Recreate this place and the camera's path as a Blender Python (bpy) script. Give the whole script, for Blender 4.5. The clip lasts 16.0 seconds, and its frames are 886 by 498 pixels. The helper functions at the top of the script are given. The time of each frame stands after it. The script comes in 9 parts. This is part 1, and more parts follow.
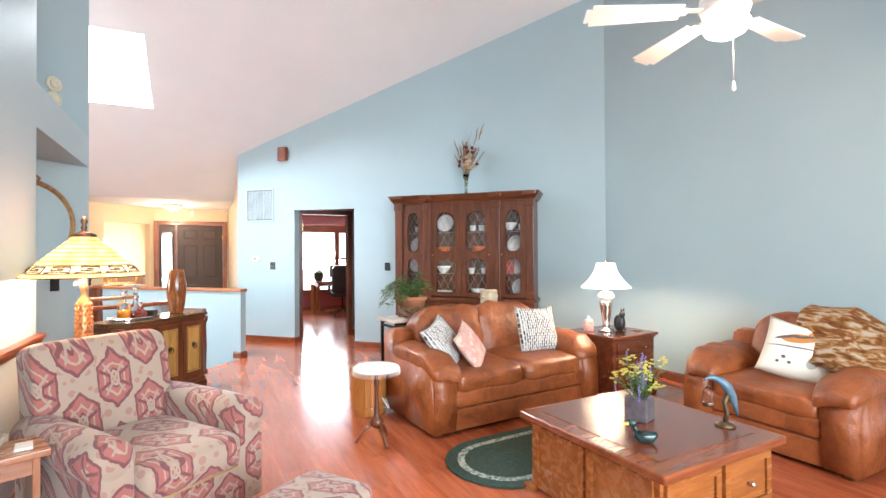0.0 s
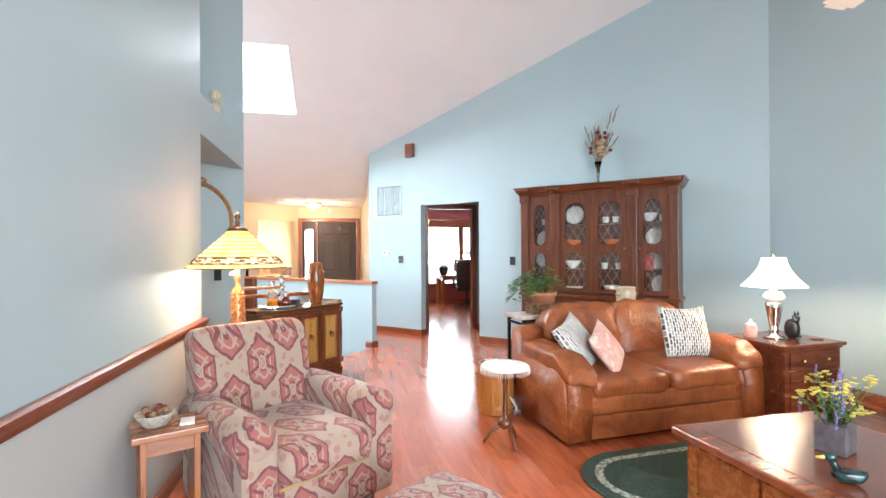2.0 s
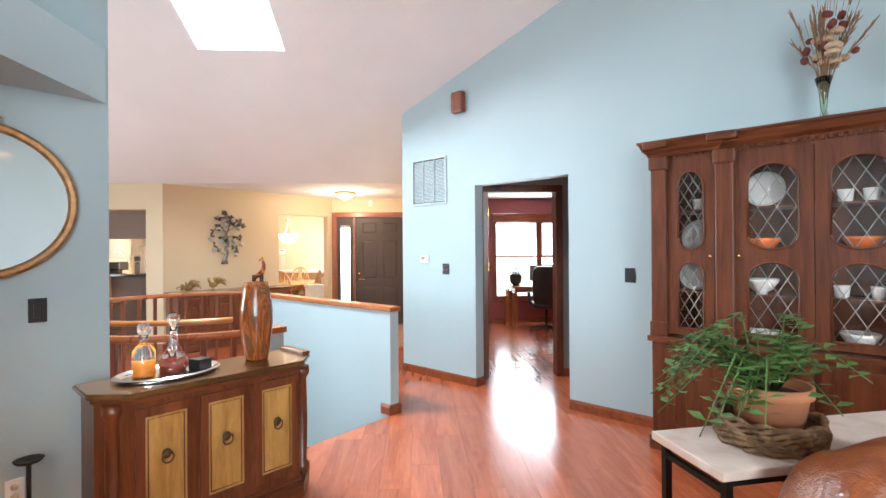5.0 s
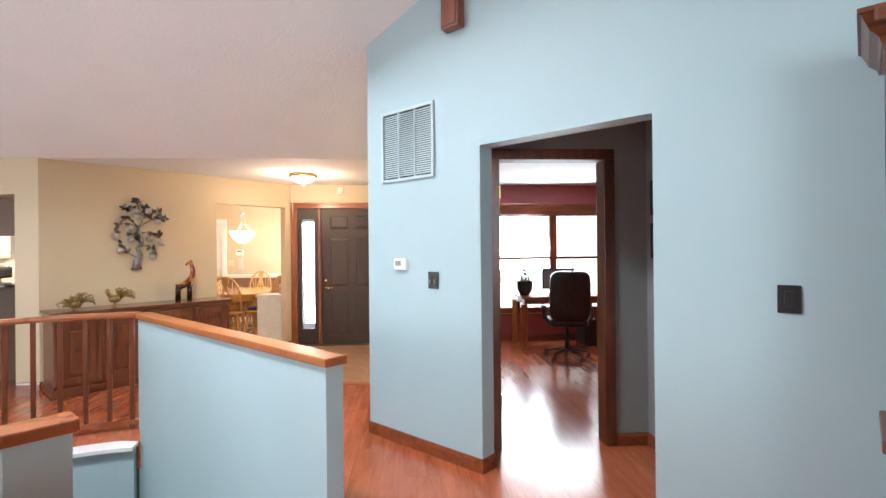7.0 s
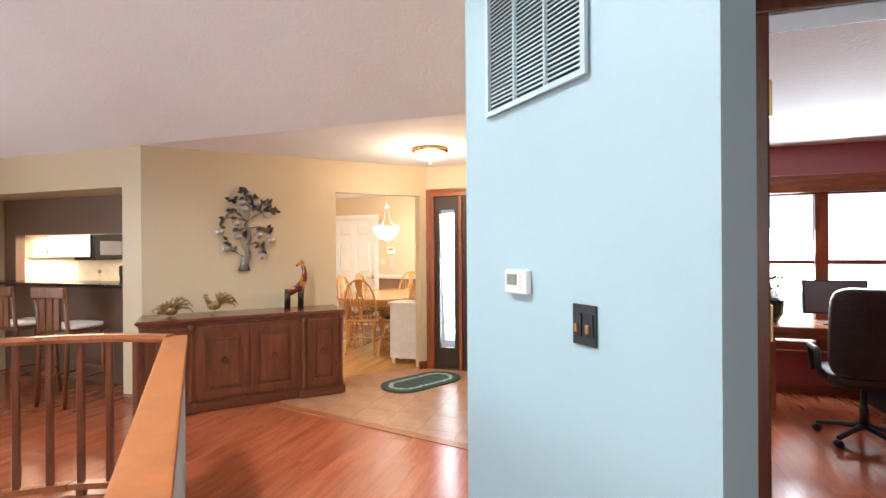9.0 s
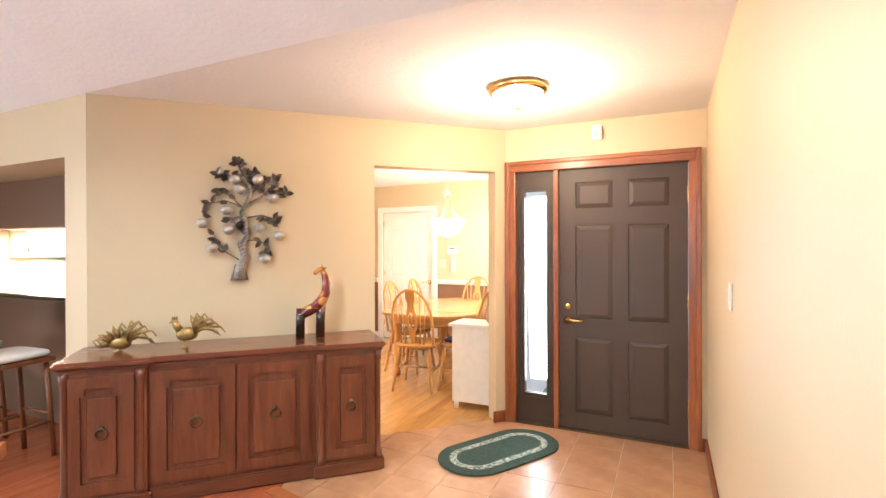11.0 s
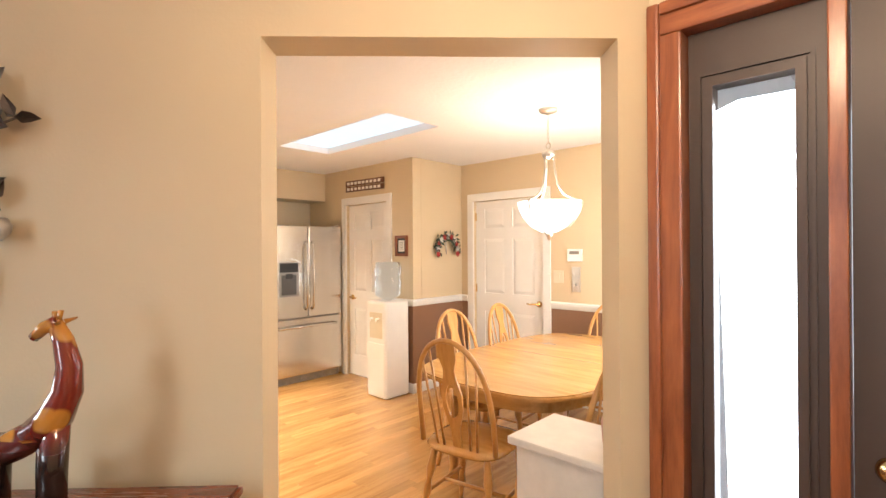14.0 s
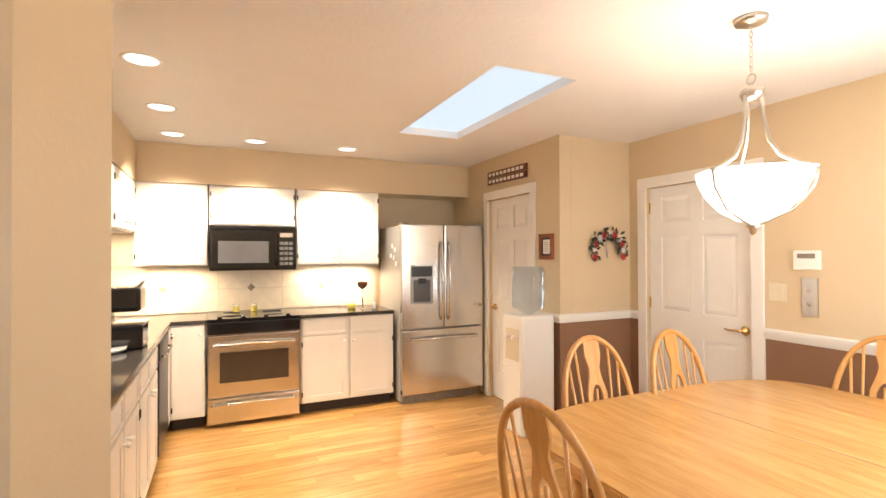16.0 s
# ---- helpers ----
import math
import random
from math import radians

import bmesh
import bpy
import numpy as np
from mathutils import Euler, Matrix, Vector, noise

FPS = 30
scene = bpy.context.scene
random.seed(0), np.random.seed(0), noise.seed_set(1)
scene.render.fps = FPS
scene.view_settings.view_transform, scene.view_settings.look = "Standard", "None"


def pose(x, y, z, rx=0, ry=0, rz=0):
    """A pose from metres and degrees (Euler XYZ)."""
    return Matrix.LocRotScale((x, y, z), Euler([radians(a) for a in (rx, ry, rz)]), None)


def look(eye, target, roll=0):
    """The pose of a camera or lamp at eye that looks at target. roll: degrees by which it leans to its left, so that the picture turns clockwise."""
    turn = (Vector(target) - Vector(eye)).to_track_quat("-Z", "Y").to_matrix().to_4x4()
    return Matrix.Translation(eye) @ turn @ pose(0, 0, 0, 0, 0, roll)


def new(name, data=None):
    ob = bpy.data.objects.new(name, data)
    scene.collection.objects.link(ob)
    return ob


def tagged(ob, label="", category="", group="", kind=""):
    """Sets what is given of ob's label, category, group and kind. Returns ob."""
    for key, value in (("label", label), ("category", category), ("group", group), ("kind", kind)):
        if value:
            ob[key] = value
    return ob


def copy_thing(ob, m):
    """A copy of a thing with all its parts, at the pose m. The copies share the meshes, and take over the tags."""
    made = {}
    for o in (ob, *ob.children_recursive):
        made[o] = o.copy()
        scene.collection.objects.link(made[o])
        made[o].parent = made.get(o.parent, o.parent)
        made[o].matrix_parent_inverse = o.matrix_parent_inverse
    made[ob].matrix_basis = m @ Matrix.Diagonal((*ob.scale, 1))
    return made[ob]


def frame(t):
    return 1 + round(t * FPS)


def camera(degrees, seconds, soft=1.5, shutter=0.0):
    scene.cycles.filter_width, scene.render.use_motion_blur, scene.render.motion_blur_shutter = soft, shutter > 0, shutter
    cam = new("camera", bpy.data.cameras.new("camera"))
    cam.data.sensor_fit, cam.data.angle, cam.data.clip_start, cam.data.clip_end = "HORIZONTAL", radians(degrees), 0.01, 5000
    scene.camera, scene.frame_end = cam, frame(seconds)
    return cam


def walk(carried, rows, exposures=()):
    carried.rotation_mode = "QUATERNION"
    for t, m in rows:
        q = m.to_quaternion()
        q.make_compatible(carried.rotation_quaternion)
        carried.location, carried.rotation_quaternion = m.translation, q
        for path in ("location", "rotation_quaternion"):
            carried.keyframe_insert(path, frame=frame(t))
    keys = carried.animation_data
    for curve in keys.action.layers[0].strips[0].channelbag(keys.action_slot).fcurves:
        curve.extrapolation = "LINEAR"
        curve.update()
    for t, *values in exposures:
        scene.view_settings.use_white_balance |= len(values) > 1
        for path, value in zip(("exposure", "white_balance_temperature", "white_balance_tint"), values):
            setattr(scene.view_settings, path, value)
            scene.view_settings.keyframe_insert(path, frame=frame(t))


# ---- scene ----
cam = camera(85.15, 16.0)
PATH = [
    (0, pose(-0.008, -0.009, 1.411, 90.57, 0.37, -26.68)),
    (0.5, pose(-0.022, 0.008, 1.413, 90.59, 0.30, -21.46)),
    (1, pose(-0.043, 0.017, 1.417, 90.53, 0.35, -16.75)),
    (1.5, pose(-0.041, 0.021, 1.410, 90.52, 0.42, -13.37)),
    (2, pose(0.009, 0.179, 1.395, 90.08, 0.40, -12.28)),
    (2.5, pose(0.113, 0.547, 1.417, 89.83, 0.45, -11.83)),
    (3, pose(0.273, 0.986, 1.401, 89.86, 0.55, -9.46)),
    (3.5, pose(0.433, 1.434, 1.396, 89.99, 0.54, -7.28)),
    (4, pose(0.600, 1.896, 1.426, 90.02, 0.63, -4.99)),
    (6.5, pose(0.794, 4.381, 1.453, 90.12, 0.36, -2.49)),
    (7, pose(0.876, 4.849, 1.449, 90.09, 0.53, -3.90)),
    (7.5, pose(0.996, 5.319, 1.456, 90.08, 0.64, -2.41)),
    (8, pose(1.127, 5.798, 1.453, 90.01, 0.61, 4.22)),
    (8.5, pose(1.153, 6.302, 1.458, 90.01, 0.46, 11.74)),
    (9, pose(1.078, 6.762, 1.462, 89.95, 0.37, 17.92)),
    (11.5, pose(0.139, 8.850, 1.473, 89.86, 0.24, 25.47)),
    (12, pose(-0.004, 9.325, 1.466, 89.99, 0.34, 26.50)),
    (12.5, pose(-0.113, 9.752, 1.472, 90.14, 0.41, 29.13)),
    (13, pose(-0.217, 10.157, 1.484, 90.10, 0.38, 33.02)),
    (13.5, pose(-0.318, 10.533, 1.477, 90.11, 0.26, 37.94)),
    (14, pose(-0.406, 10.891, 1.493, 90.07, 0.38, 43.33)),
    (14.5, pose(-0.514, 11.232, 1.472, 90.20, 0.34, 49.26)),
    (15, pose(-0.659, 11.483, 1.481, 90.19, 0.24, 54.87)),
    (15.5, pose(-0.787, 11.686, 1.487, 90.29, 0.27, 61.05)),
    (16, pose(-0.864, 11.804, 1.476, 90.59, 0.21, 65.49)),
]
EXPO = [(0, 0.52), (1.5, 0.44), (3, 0.46), (4, 0.48), (6.5, 0.02), (9, 0.04), (11.5, 0.66), (12.5, 0.54), (14, -0.02), (15, -0.26), (16, -0.3)]
walk(cam, PATH, exposures=EXPO)


# ---------------------------------------------------------------- light
def lin(r, g, b):
    """Linear colour from 0-255 display values."""
    return tuple(((c / 255 + 0.055) / 1.055) ** 2.4 if c > 10 else c / 255 / 12.92 for c in (r, g, b)) + (1.0,)


world = bpy.data.worlds.new("sky")
scene.world = world
world.use_nodes = True
sky = world.node_tree.nodes.new("ShaderNodeTexSky")
sky.sky_type, sky.sun_disc = "NISHITA", False
sky.sun_elevation, sky.sun_rotation = radians(48), radians(200)
world.node_tree.nodes["Background"].inputs[1].default_value = 0.12
world.node_tree.links.new(sky.outputs[0], world.node_tree.nodes["Background"].inputs[0])

sun = new("sun", bpy.data.lights.new("sun", "SUN"))
sun.data.energy, sun.data.angle, sun.data.color = 4.5, radians(0.6), (1.0, 0.95, 0.88)
sun.matrix_world = look((0, -4, 8), (0.5, 0.05, 3.5))


def area(name, m, w, h, power, color=(1, 1, 1), spread=180):
    ob = new(name, bpy.data.lights.new(name, "AREA"))
    d = ob.data
    d.shape, d.size, d.size_y, d.energy, d.color, d.spread = "RECTANGLE", w, h, power, color, radians(spread)
    ob.matrix_world = m
    return ob


def bulb(name, at, power, color, radius=0.05):
    ob = new(name, bpy.data.lights.new(name, "POINT"))
    ob.data.energy, ob.data.color, ob.data.shadow_soft_size = power, color, radius
    ob.location = at
    return ob


DAY = (0.82, 0.92, 1.0)
WARM = (1.0, 0.72, 0.42)
SOFT = (1.0, 0.74, 0.50)
# daylight in the openings
area("rear_window_light", look((1.3, -2.45, 1.7), (1.0, 3, 0.5)), 3.4, 2.2, 185, DAY, 130)
area("rear_gable_light", look((1.9, -2.45, 3.6), (0.6, 6, 3.0)), 3.0, 1.0, 60, DAY)
area("skylight_glow", look((-1.02, 7.20, 3.95), (-0.8, 6.9, 2.0)), 0.8, 1.3, 580, DAY)
area("office_window_light", look((2.9, 12.42, 1.6), (2.4, 9, 0.9)), 1.7, 1.2, 120, DAY)
# Assumed window, out of view; added so daylight reaches the dim west ceiling.
area("west_window_light", look((-6.12, 6.3, 1.45), (-2, 6.6, 1.9)), 2.3, 1.2, 170, DAY)
area("dining_window_light", look((-1.12, 14.1, 1.5), (-4, 13.7, 0.9)), 1.2, 1.3, 50, (1.0, 0.97, 0.92))
area("sidelight_glow", look((-0.68, 12.5, 1.1), (-0.5, 9, 0.6)), 0.2, 1.6, 11, DAY)
# lamps
bulb("hall_bulb", (-0.52, 11.3, 2.22), 38, SOFT, 0.10)
bulb("pendant_bulb", (-2.16, 13.82, 1.80), 28, SOFT, 0.12)
bulb("lantern_bulb", (-0.645, 3.61, 1.32), 29, (1.0, 0.80, 0.60), 0.05)
# Added orange fill above the closed lantern cap; tints wall and soffit.
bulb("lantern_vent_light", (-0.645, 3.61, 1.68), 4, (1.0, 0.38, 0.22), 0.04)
bulb("fan_bulb", (2.42, 1.55, 2.53), 36, SOFT, 0.08)
bulb("white_lamp_bulb", (3.64, 3.60, 1.09), 38, SOFT, 0.05)
for k, (lx, ly) in enumerate(((-3.69, 11.43), (-4.55, 11.43), (-5.33, 11.43), (-5.34, 12.06), (-5.33, 12.86))):
    ob = new("downlight_bulb", bpy.data.lights.new("downlight_bulb", "SPOT"))
    ob.data.energy, ob.data.color, ob.data.spot_size, ob.data.spot_blend, ob.data.shadow_soft_size = 150, (1.0, 0.84, 0.66), radians(110), 0.6, 0.05
    ob.matrix_world = look((lx, ly, 2.42), (lx, ly, 0))
area("stove_wall_strip", look((-5.9, 12.9, 1.33), (-5.95, 12.9, 0)), 0.7, 0.08, 18, SOFT)
area("corner_strip", look((-5.85, 11.35, 1.33), (-5.9, 11.35, 0)), 0.5, 0.08, 14, SOFT)
# Extra fill under the side cabinets, no fixture drawn; brightens the dim corner.
area("counter_strip", look((-4.9, 10.96, 1.64), (-4.9, 10.96, 0)), 1.9, 0.08, 34, SOFT)


# ---------------------------------------------------------------- materials
def node(nt, kind, **inputs):
    n = nt.nodes.new("ShaderNode" + kind)
    for k, v in inputs.items():
        n.inputs[k.replace("_", " ")].default_value = v
    return n


def ramp(nt, fac, stops):
    r = nt.nodes.new("ShaderNodeValToRGB")
    while len(r.color_ramp.elements) < len(stops):
        r.color_ramp.elements.new(0.5)
    for e, (p, c) in zip(r.color_ramp.elements, stops):
        e.position, e.color = p, c
    nt.links.new(fac, r.inputs[0])
    return r.outputs[0]


def shade(c, k):
    return (min(1, c[0] * k), min(1, c[1] * k), min(1, c[2] * k), 1.0)


def base(name):
    m = bpy.data.materials.new(name)
    m.use_nodes = True
    return m, m.node_tree, m.node_tree.nodes["Principled BSDF"]


def coords(nt, scale=(1, 1, 1), turn=0.0):
    tc, mp = nt.nodes.new("ShaderNodeTexCoord"), nt.nodes.new("ShaderNodeMapping")
    mp.inputs["Scale"].default_value, mp.inputs["Rotation"].default_value = scale, (0, 0, turn)
    nt.links.new(tc.outputs["Object"], mp.inputs[0])
    return mp.outputs[0]


def bumped(nt, bsdf, height, strength, distance=0.01):
    b = nt.nodes.new("ShaderNodeBump")
    b.inputs["Strength"].default_value, b.inputs["Distance"].default_value = strength, distance
    nt.links.new(height, b.inputs["Height"])
    nt.links.new(b.outputs[0], bsdf.inputs["Normal"])


def plain(name, color, rough=0.6, metal=0.0, vary=0.08, scale=6.0, bump=0.05, fine=120.0, coat=0.0):
    """A surface with a soft mottle, fine relief and slightly uneven gloss."""
    m, nt, b = base(name)
    v = coords(nt)
    n1, n2 = node(nt, "TexNoise", Scale=scale, Detail=4.0), node(nt, "TexNoise", Scale=fine, Detail=3.0)
    nt.links.new(v, n1.inputs["Vector"]), nt.links.new(v, n2.inputs["Vector"])
    nt.links.new(ramp(nt, n1.outputs[0], ((0.3, shade(color, 1 - vary)), (0.7, shade(color, 1 + vary)))), b.inputs["Base Color"])
    r = node(nt, "MapRange", To_Min=max(0.02, rough - 0.06), To_Max=min(1, rough + 0.06))
    nt.links.new(n1.outputs[0], r.inputs["Value"]), nt.links.new(r.outputs[0], b.inputs["Roughness"])
    b.inputs["Metallic"].default_value, b.inputs["Coat Weight"].default_value = metal, coat
    if bump:
        bumped(nt, b, n2.outputs[0], bump)
    return m


def wood(name, dark, light, rough=0.35, grain=(1.2, 14, 14), bump=0.08, coat=0.15, random_tone=0.0, uneven=1.0):
    """Grain drawn out along the local axis with the small scale."""
    m, nt, b = base(name)
    v = coords(nt, grain)
    if random_tone:
        info, add, mul = nt.nodes.new("ShaderNodeObjectInfo"), nt.nodes.new("ShaderNodeVectorMath"), nt.nodes.new("ShaderNodeVectorMath")
        mul.operation, add.operation = "MULTIPLY", "ADD"
        mul.inputs[1].default_value = (37, 91, 53)
        nt.links.new(info.outputs["Random"], mul.inputs[0])
        nt.links.new(v, add.inputs[0]), nt.links.new(mul.outputs[0], add.inputs[1])
        v = add.outputs[0]
    n1 = node(nt, "TexNoise", Scale=1.6, Detail=6.0, Roughness=0.62, Distortion=0.7)
    n2 = node(nt, "TexNoise", Scale=7.0, Detail=4.0, Roughness=0.7)
    nt.links.new(v, n1.inputs["Vector"]), nt.links.new(v, n2.inputs["Vector"])
    mix = node(nt, "Math")
    mix.operation = "MULTIPLY_ADD"
    mix.inputs[1].default_value = 0.35
    nt.links.new(n2.outputs[0], mix.inputs[0]), nt.links.new(n1.outputs[0], mix.inputs[2])
    mid = tuple((a + c) / 2 for a, c in zip(dark, light))
    out = ramp(nt, mix.outputs[0], ((0.45, dark), (0.68, mid), (0.9, light)))
    if random_tone:
        hsv, mr = nt.nodes.new("ShaderNodeHueSaturation"), node(nt, "MapRange", To_Min=1 - random_tone, To_Max=1 + random_tone)
        nt.links.new(info.outputs["Random"], mr.inputs["Value"]), nt.links.new(mr.outputs[0], hsv.inputs["Value"])
        nt.links.new(out, hsv.inputs["Color"])
        out = hsv.outputs[0]
    nt.links.new(out, b.inputs["Base Color"])
    r = node(nt, "MapRange", To_Min=max(0.03, rough - 0.08 * uneven), To_Max=rough + 0.1 * uneven)
    nt.links.new(n1.outputs[0], r.inputs["Value"]), nt.links.new(r.outputs[0], b.inputs["Roughness"])
    b.inputs["Coat Weight"].default_value, b.inputs["Coat Roughness"].default_value = coat, 0.2
    if bump:
        bumped(nt, b, mix.outputs[0], bump, 0.004)
    return m


def glow(name, color, strength):
    m, nt, b = base(name)
    b.inputs["Base Color"].default_value = shade(color, 0.04)
    b.inputs["Emission Color"].default_value, b.inputs["Emission Strength"].default_value = color, strength
    return m


def glass(name, color=(1, 1, 1, 1), rough=0.0, ior=1.45):
    m, nt, b = base(name)
    b.inputs["Base Color"].default_value, b.inputs["Roughness"].default_value = color, rough
    b.inputs["Transmission Weight"].default_value, b.inputs["IOR"].default_value = 1.0, ior
    return m


M_BLUE = plain("blue_wall_paint", (0.365, 0.475, 0.51, 1), 0.55, vary=0.025, scale=1.3, bump=0.06, fine=90)
M_CREAM = plain("pale_wainscot_paint", (0.44, 0.47, 0.47, 1), 0.45, vary=0.025, scale=1.3, bump=0.06, fine=90)
M_TAN = plain("tan_wall_paint", (0.62, 0.50, 0.33, 1), 0.5, vary=0.03, scale=1.3, bump=0.06, fine=90)
M_BROWN = plain("brown_wall_paint", (0.17, 0.10, 0.065, 1), 0.5, vary=0.04, scale=1.5, bump=0.06, fine=90)
M_RED = plain("red_wall_paint", (0.31, 0.072, 0.072, 1), 0.5, vary=0.05, scale=1.5, bump=0.06, fine=90)
# Vestibule shade put into the colour: darker and greyer than the blue paint.
M_SHADEGREY = plain("shade_grey_paint", (0.27, 0.28, 0.28, 1), 0.5, vary=0.03, scale=1.5, bump=0.06, fine=90)
M_CEIL = plain("ceiling_paint", (0.79, 0.79, 0.80, 1), 0.85, vary=0.02, scale=2.0, bump=0.35, fine=38)
M_WHITE = plain("white_enamel", (0.80, 0.79, 0.76, 1), 0.35, vary=0.02, bump=0.03)
M_TRIM = wood("cherry_trim", (0.12, 0.026, 0.010, 1), (0.28, 0.070, 0.024, 1), 0.3, (10, 10, 1.4))
M_TRIMX = wood("cherry_trim_along", (0.12, 0.026, 0.010, 1), (0.28, 0.070, 0.024, 1), 0.3, (1.4, 12, 12))
M_DARKDOOR = plain("brown_door_paint", (0.058, 0.034, 0.023, 1), 0.48, vary=0.05, scale=3, bump=0.05)
M_BLACK = plain("black_plastic", (0.014, 0.014, 0.016, 1), 0.35, vary=0.1, bump=0.02)
M_BRASS = plain("brass", (0.75, 0.52, 0.22, 1), 0.25, metal=1.0, vary=0.08, bump=0.02)
M_NICKEL = plain("brushed_nickel", (0.60, 0.56, 0.50, 1), 0.32, metal=1.0, vary=0.05, bump=0.03)
M_GLASS = glass("clear_glass")
M_SKYBLUE = glow("pale_blue_sky", (0.74, 0.88, 1.0, 1), 1.2)
M_SIDING = plain("pale_blue_siding", (0.76, 0.80, 0.85, 1), 0.6, vary=0.04)
M_CONCRETE = plain("concrete", (0.5, 0.49, 0.47, 1), 0.8, vary=0.1, bump=0.2)
M_GRASS = plain("grass", (0.06, 0.10, 0.03, 1), 0.9, vary=0.3, scale=0.5, bump=0.3)
M_OAK = wood("oak_strip", (0.38, 0.185, 0.055, 1), (0.60, 0.34, 0.115, 1), 0.2, (9, 1.0, 9), 0.02, 0.4, random_tone=0.18)
M_PORCHSKY = glow("hazy_day", (0.82, 0.91, 1.0, 1), 0.95)
M_DARKTRIM = wood("dark_trim", (0.055, 0.013, 0.007, 1), (0.19, 0.052, 0.022, 1), 0.3, (10, 10, 1.4))
M_DAYSKY = glow("bright_sky", (0.93, 0.97, 1.0, 1), 2.2)


# ---------------------------------------------------------------- mesh helpers
def box(bm, x0, y0, z0, x1, y1, z1, bevel=0.0, seg=2):
    """A box with rounded edges."""
    m = Matrix.LocRotScale(((x0 + x1) / 2, (y0 + y1) / 2, (z0 + z1) / 2), None, (abs(x1 - x0), abs(y1 - y0), abs(z1 - z0)))
    vs = bmesh.ops.create_cube(bm, size=1, matrix=m)["verts"]
    if bevel:
        es = list({e for v in vs for e in v.link_edges})
        bmesh.ops.bevel(bm, geom=es, offset=bevel, segments=seg, affect="EDGES", profile=0.6)
    return bm


def B(x0, y0, z0, x1, y1, z1, bevel=0.0, seg=2):
    return box(bmesh.new(), x0, y0, z0, x1, y1, z1, bevel, seg)


def lathe(profile, seg=24, bm=None, at=(0, 0, 0)):
    """A turned solid from (radius, height) pairs."""
    bm = bm or bmesh.new()
    rings = []
    for r, z in profile:
        rings.append([bm.verts.new((at[0] + r * math.cos(2 * math.pi * k / seg), at[1] + r * math.sin(2 * math.pi * k / seg), at[2] + z)) for k in range(seg)])
    for a, b in zip(rings, rings[1:]):
        for k in range(seg):
            f = bm.faces.new((a[k], a[(k + 1) % seg], b[(k + 1) % seg], b[k]))
            f.smooth = True
    if profile[0][0] > 1e-4:
        bm.faces.new(rings[0][::-1])
    if profile[-1][0] > 1e-4:
        bm.faces.new(rings[-1])
    return bm


def tube(points, r, seg=8, bm=None, r1=None):
    """A round bar along points; r may taper to r1."""
    bm = bm or bmesh.new()
    pts = [Vector(p) for p in points]
    rings, up = [], None
    for k, p in enumerate(pts):
        d = (pts[min(k + 1, len(pts) - 1)] - pts[max(k - 1, 0)]).normalized()
        ref = Vector((0, 0, 1)) if abs(d.z) < 0.9 else Vector((1, 0, 0))
        side = d.cross(ref).normalized() if up is None else (up - d * up.dot(d)).normalized()
        up = side
        other = d.cross(side)
        rad = r + ((r1 if r1 is not None else r) - r) * k / max(1, len(pts) - 1)
        rings.append([bm.verts.new(p + rad * (math.cos(2 * math.pi * j / seg) * side + math.sin(2 * math.pi * j / seg) * other)) for j in range(seg)])
    for a, b in zip(rings, rings[1:]):
        for j in range(seg):
            bm.faces.new((a[j], a[(j + 1) % seg], b[(j + 1) % seg], b[j])).smooth = True
    bm.faces.new(rings[0][::-1]), bm.faces.new(rings[-1])
    bmesh.ops.recalc_face_normals(bm, faces=bm.faces)
    return bm


def prism(loop, z0, z1, bm=None, bevel=0.0):
    """An upright solid over a loop of (x, y)."""
    bm = bm or bmesh.new()
    lo, hi = [bm.verts.new((x, y, z0)) for x, y in loop], [bm.verts.new((x, y, z1)) for x, y in loop]
    n = len(loop)
    fs = [bm.faces.new(lo[::-1]), bm.faces.new(hi)]
    for k in range(n):
        fs.append(bm.faces.new((lo[k], lo[(k + 1) % n], hi[(k + 1) % n], hi[k])))
    bmesh.ops.recalc_face_normals(bm, faces=fs)
    if bevel:
        bmesh.ops.bevel(bm, geom=list(fs[0].edges) + list(fs[1].edges), offset=bevel, segments=2, affect="EDGES")
    return bm


def sweep(profile, points, bm=None, closed=False):
    """A moulding: (out, up) profile carried along points in a level plane, out being to the right of the way."""
    bm = bm or bmesh.new()
    pts = [Vector(p) for p in points]
    rings = []
    for k, p in enumerate(pts):
        a = pts[k] - pts[k - 1] if k or closed else pts[1] - pts[0]
        b = pts[(k + 1) % len(pts)] - p if k < len(pts) - 1 or closed else a
        a, b = a.normalized(), b.normalized()
        na, nb = Vector((a.y, -a.x, 0)), Vector((b.y, -b.x, 0))
        out = (na + nb) / max(0.2, 1 + na.dot(nb))
        rings.append([bm.verts.new(p + out * o + Vector((0, 0, u))) for o, u in profile])
    m = len(profile)
    pairs = list(zip(rings, rings[1:])) + ([(rings[-1], rings[0])] if closed else [])
    for a, b in pairs:
        for j in range(m):
            bm.faces.new((a[j], a[(j + 1) % m], b[(j + 1) % m], b[j]))
    if not closed:
        bm.faces.new(rings[0]), bm.faces.new(rings[-1][::-1])
    bmesh.ops.recalc_face_normals(bm, faces=bm.faces)
    return bm


def moved(bm, m):
    bmesh.ops.transform(bm, matrix=m, verts=bm.verts)
    return bm


def mesh_of(name, bm, material):
    me = bpy.data.meshes.new(name)
    bm.to_mesh(me)
    bm.free()
    me.materials.append(material)
    return me


def part(name, bm, material, parent, label=""):
    ob = new(name, mesh_of(name, bm, material))
    ob.parent = parent
    return tagged(ob, label) if label else ob


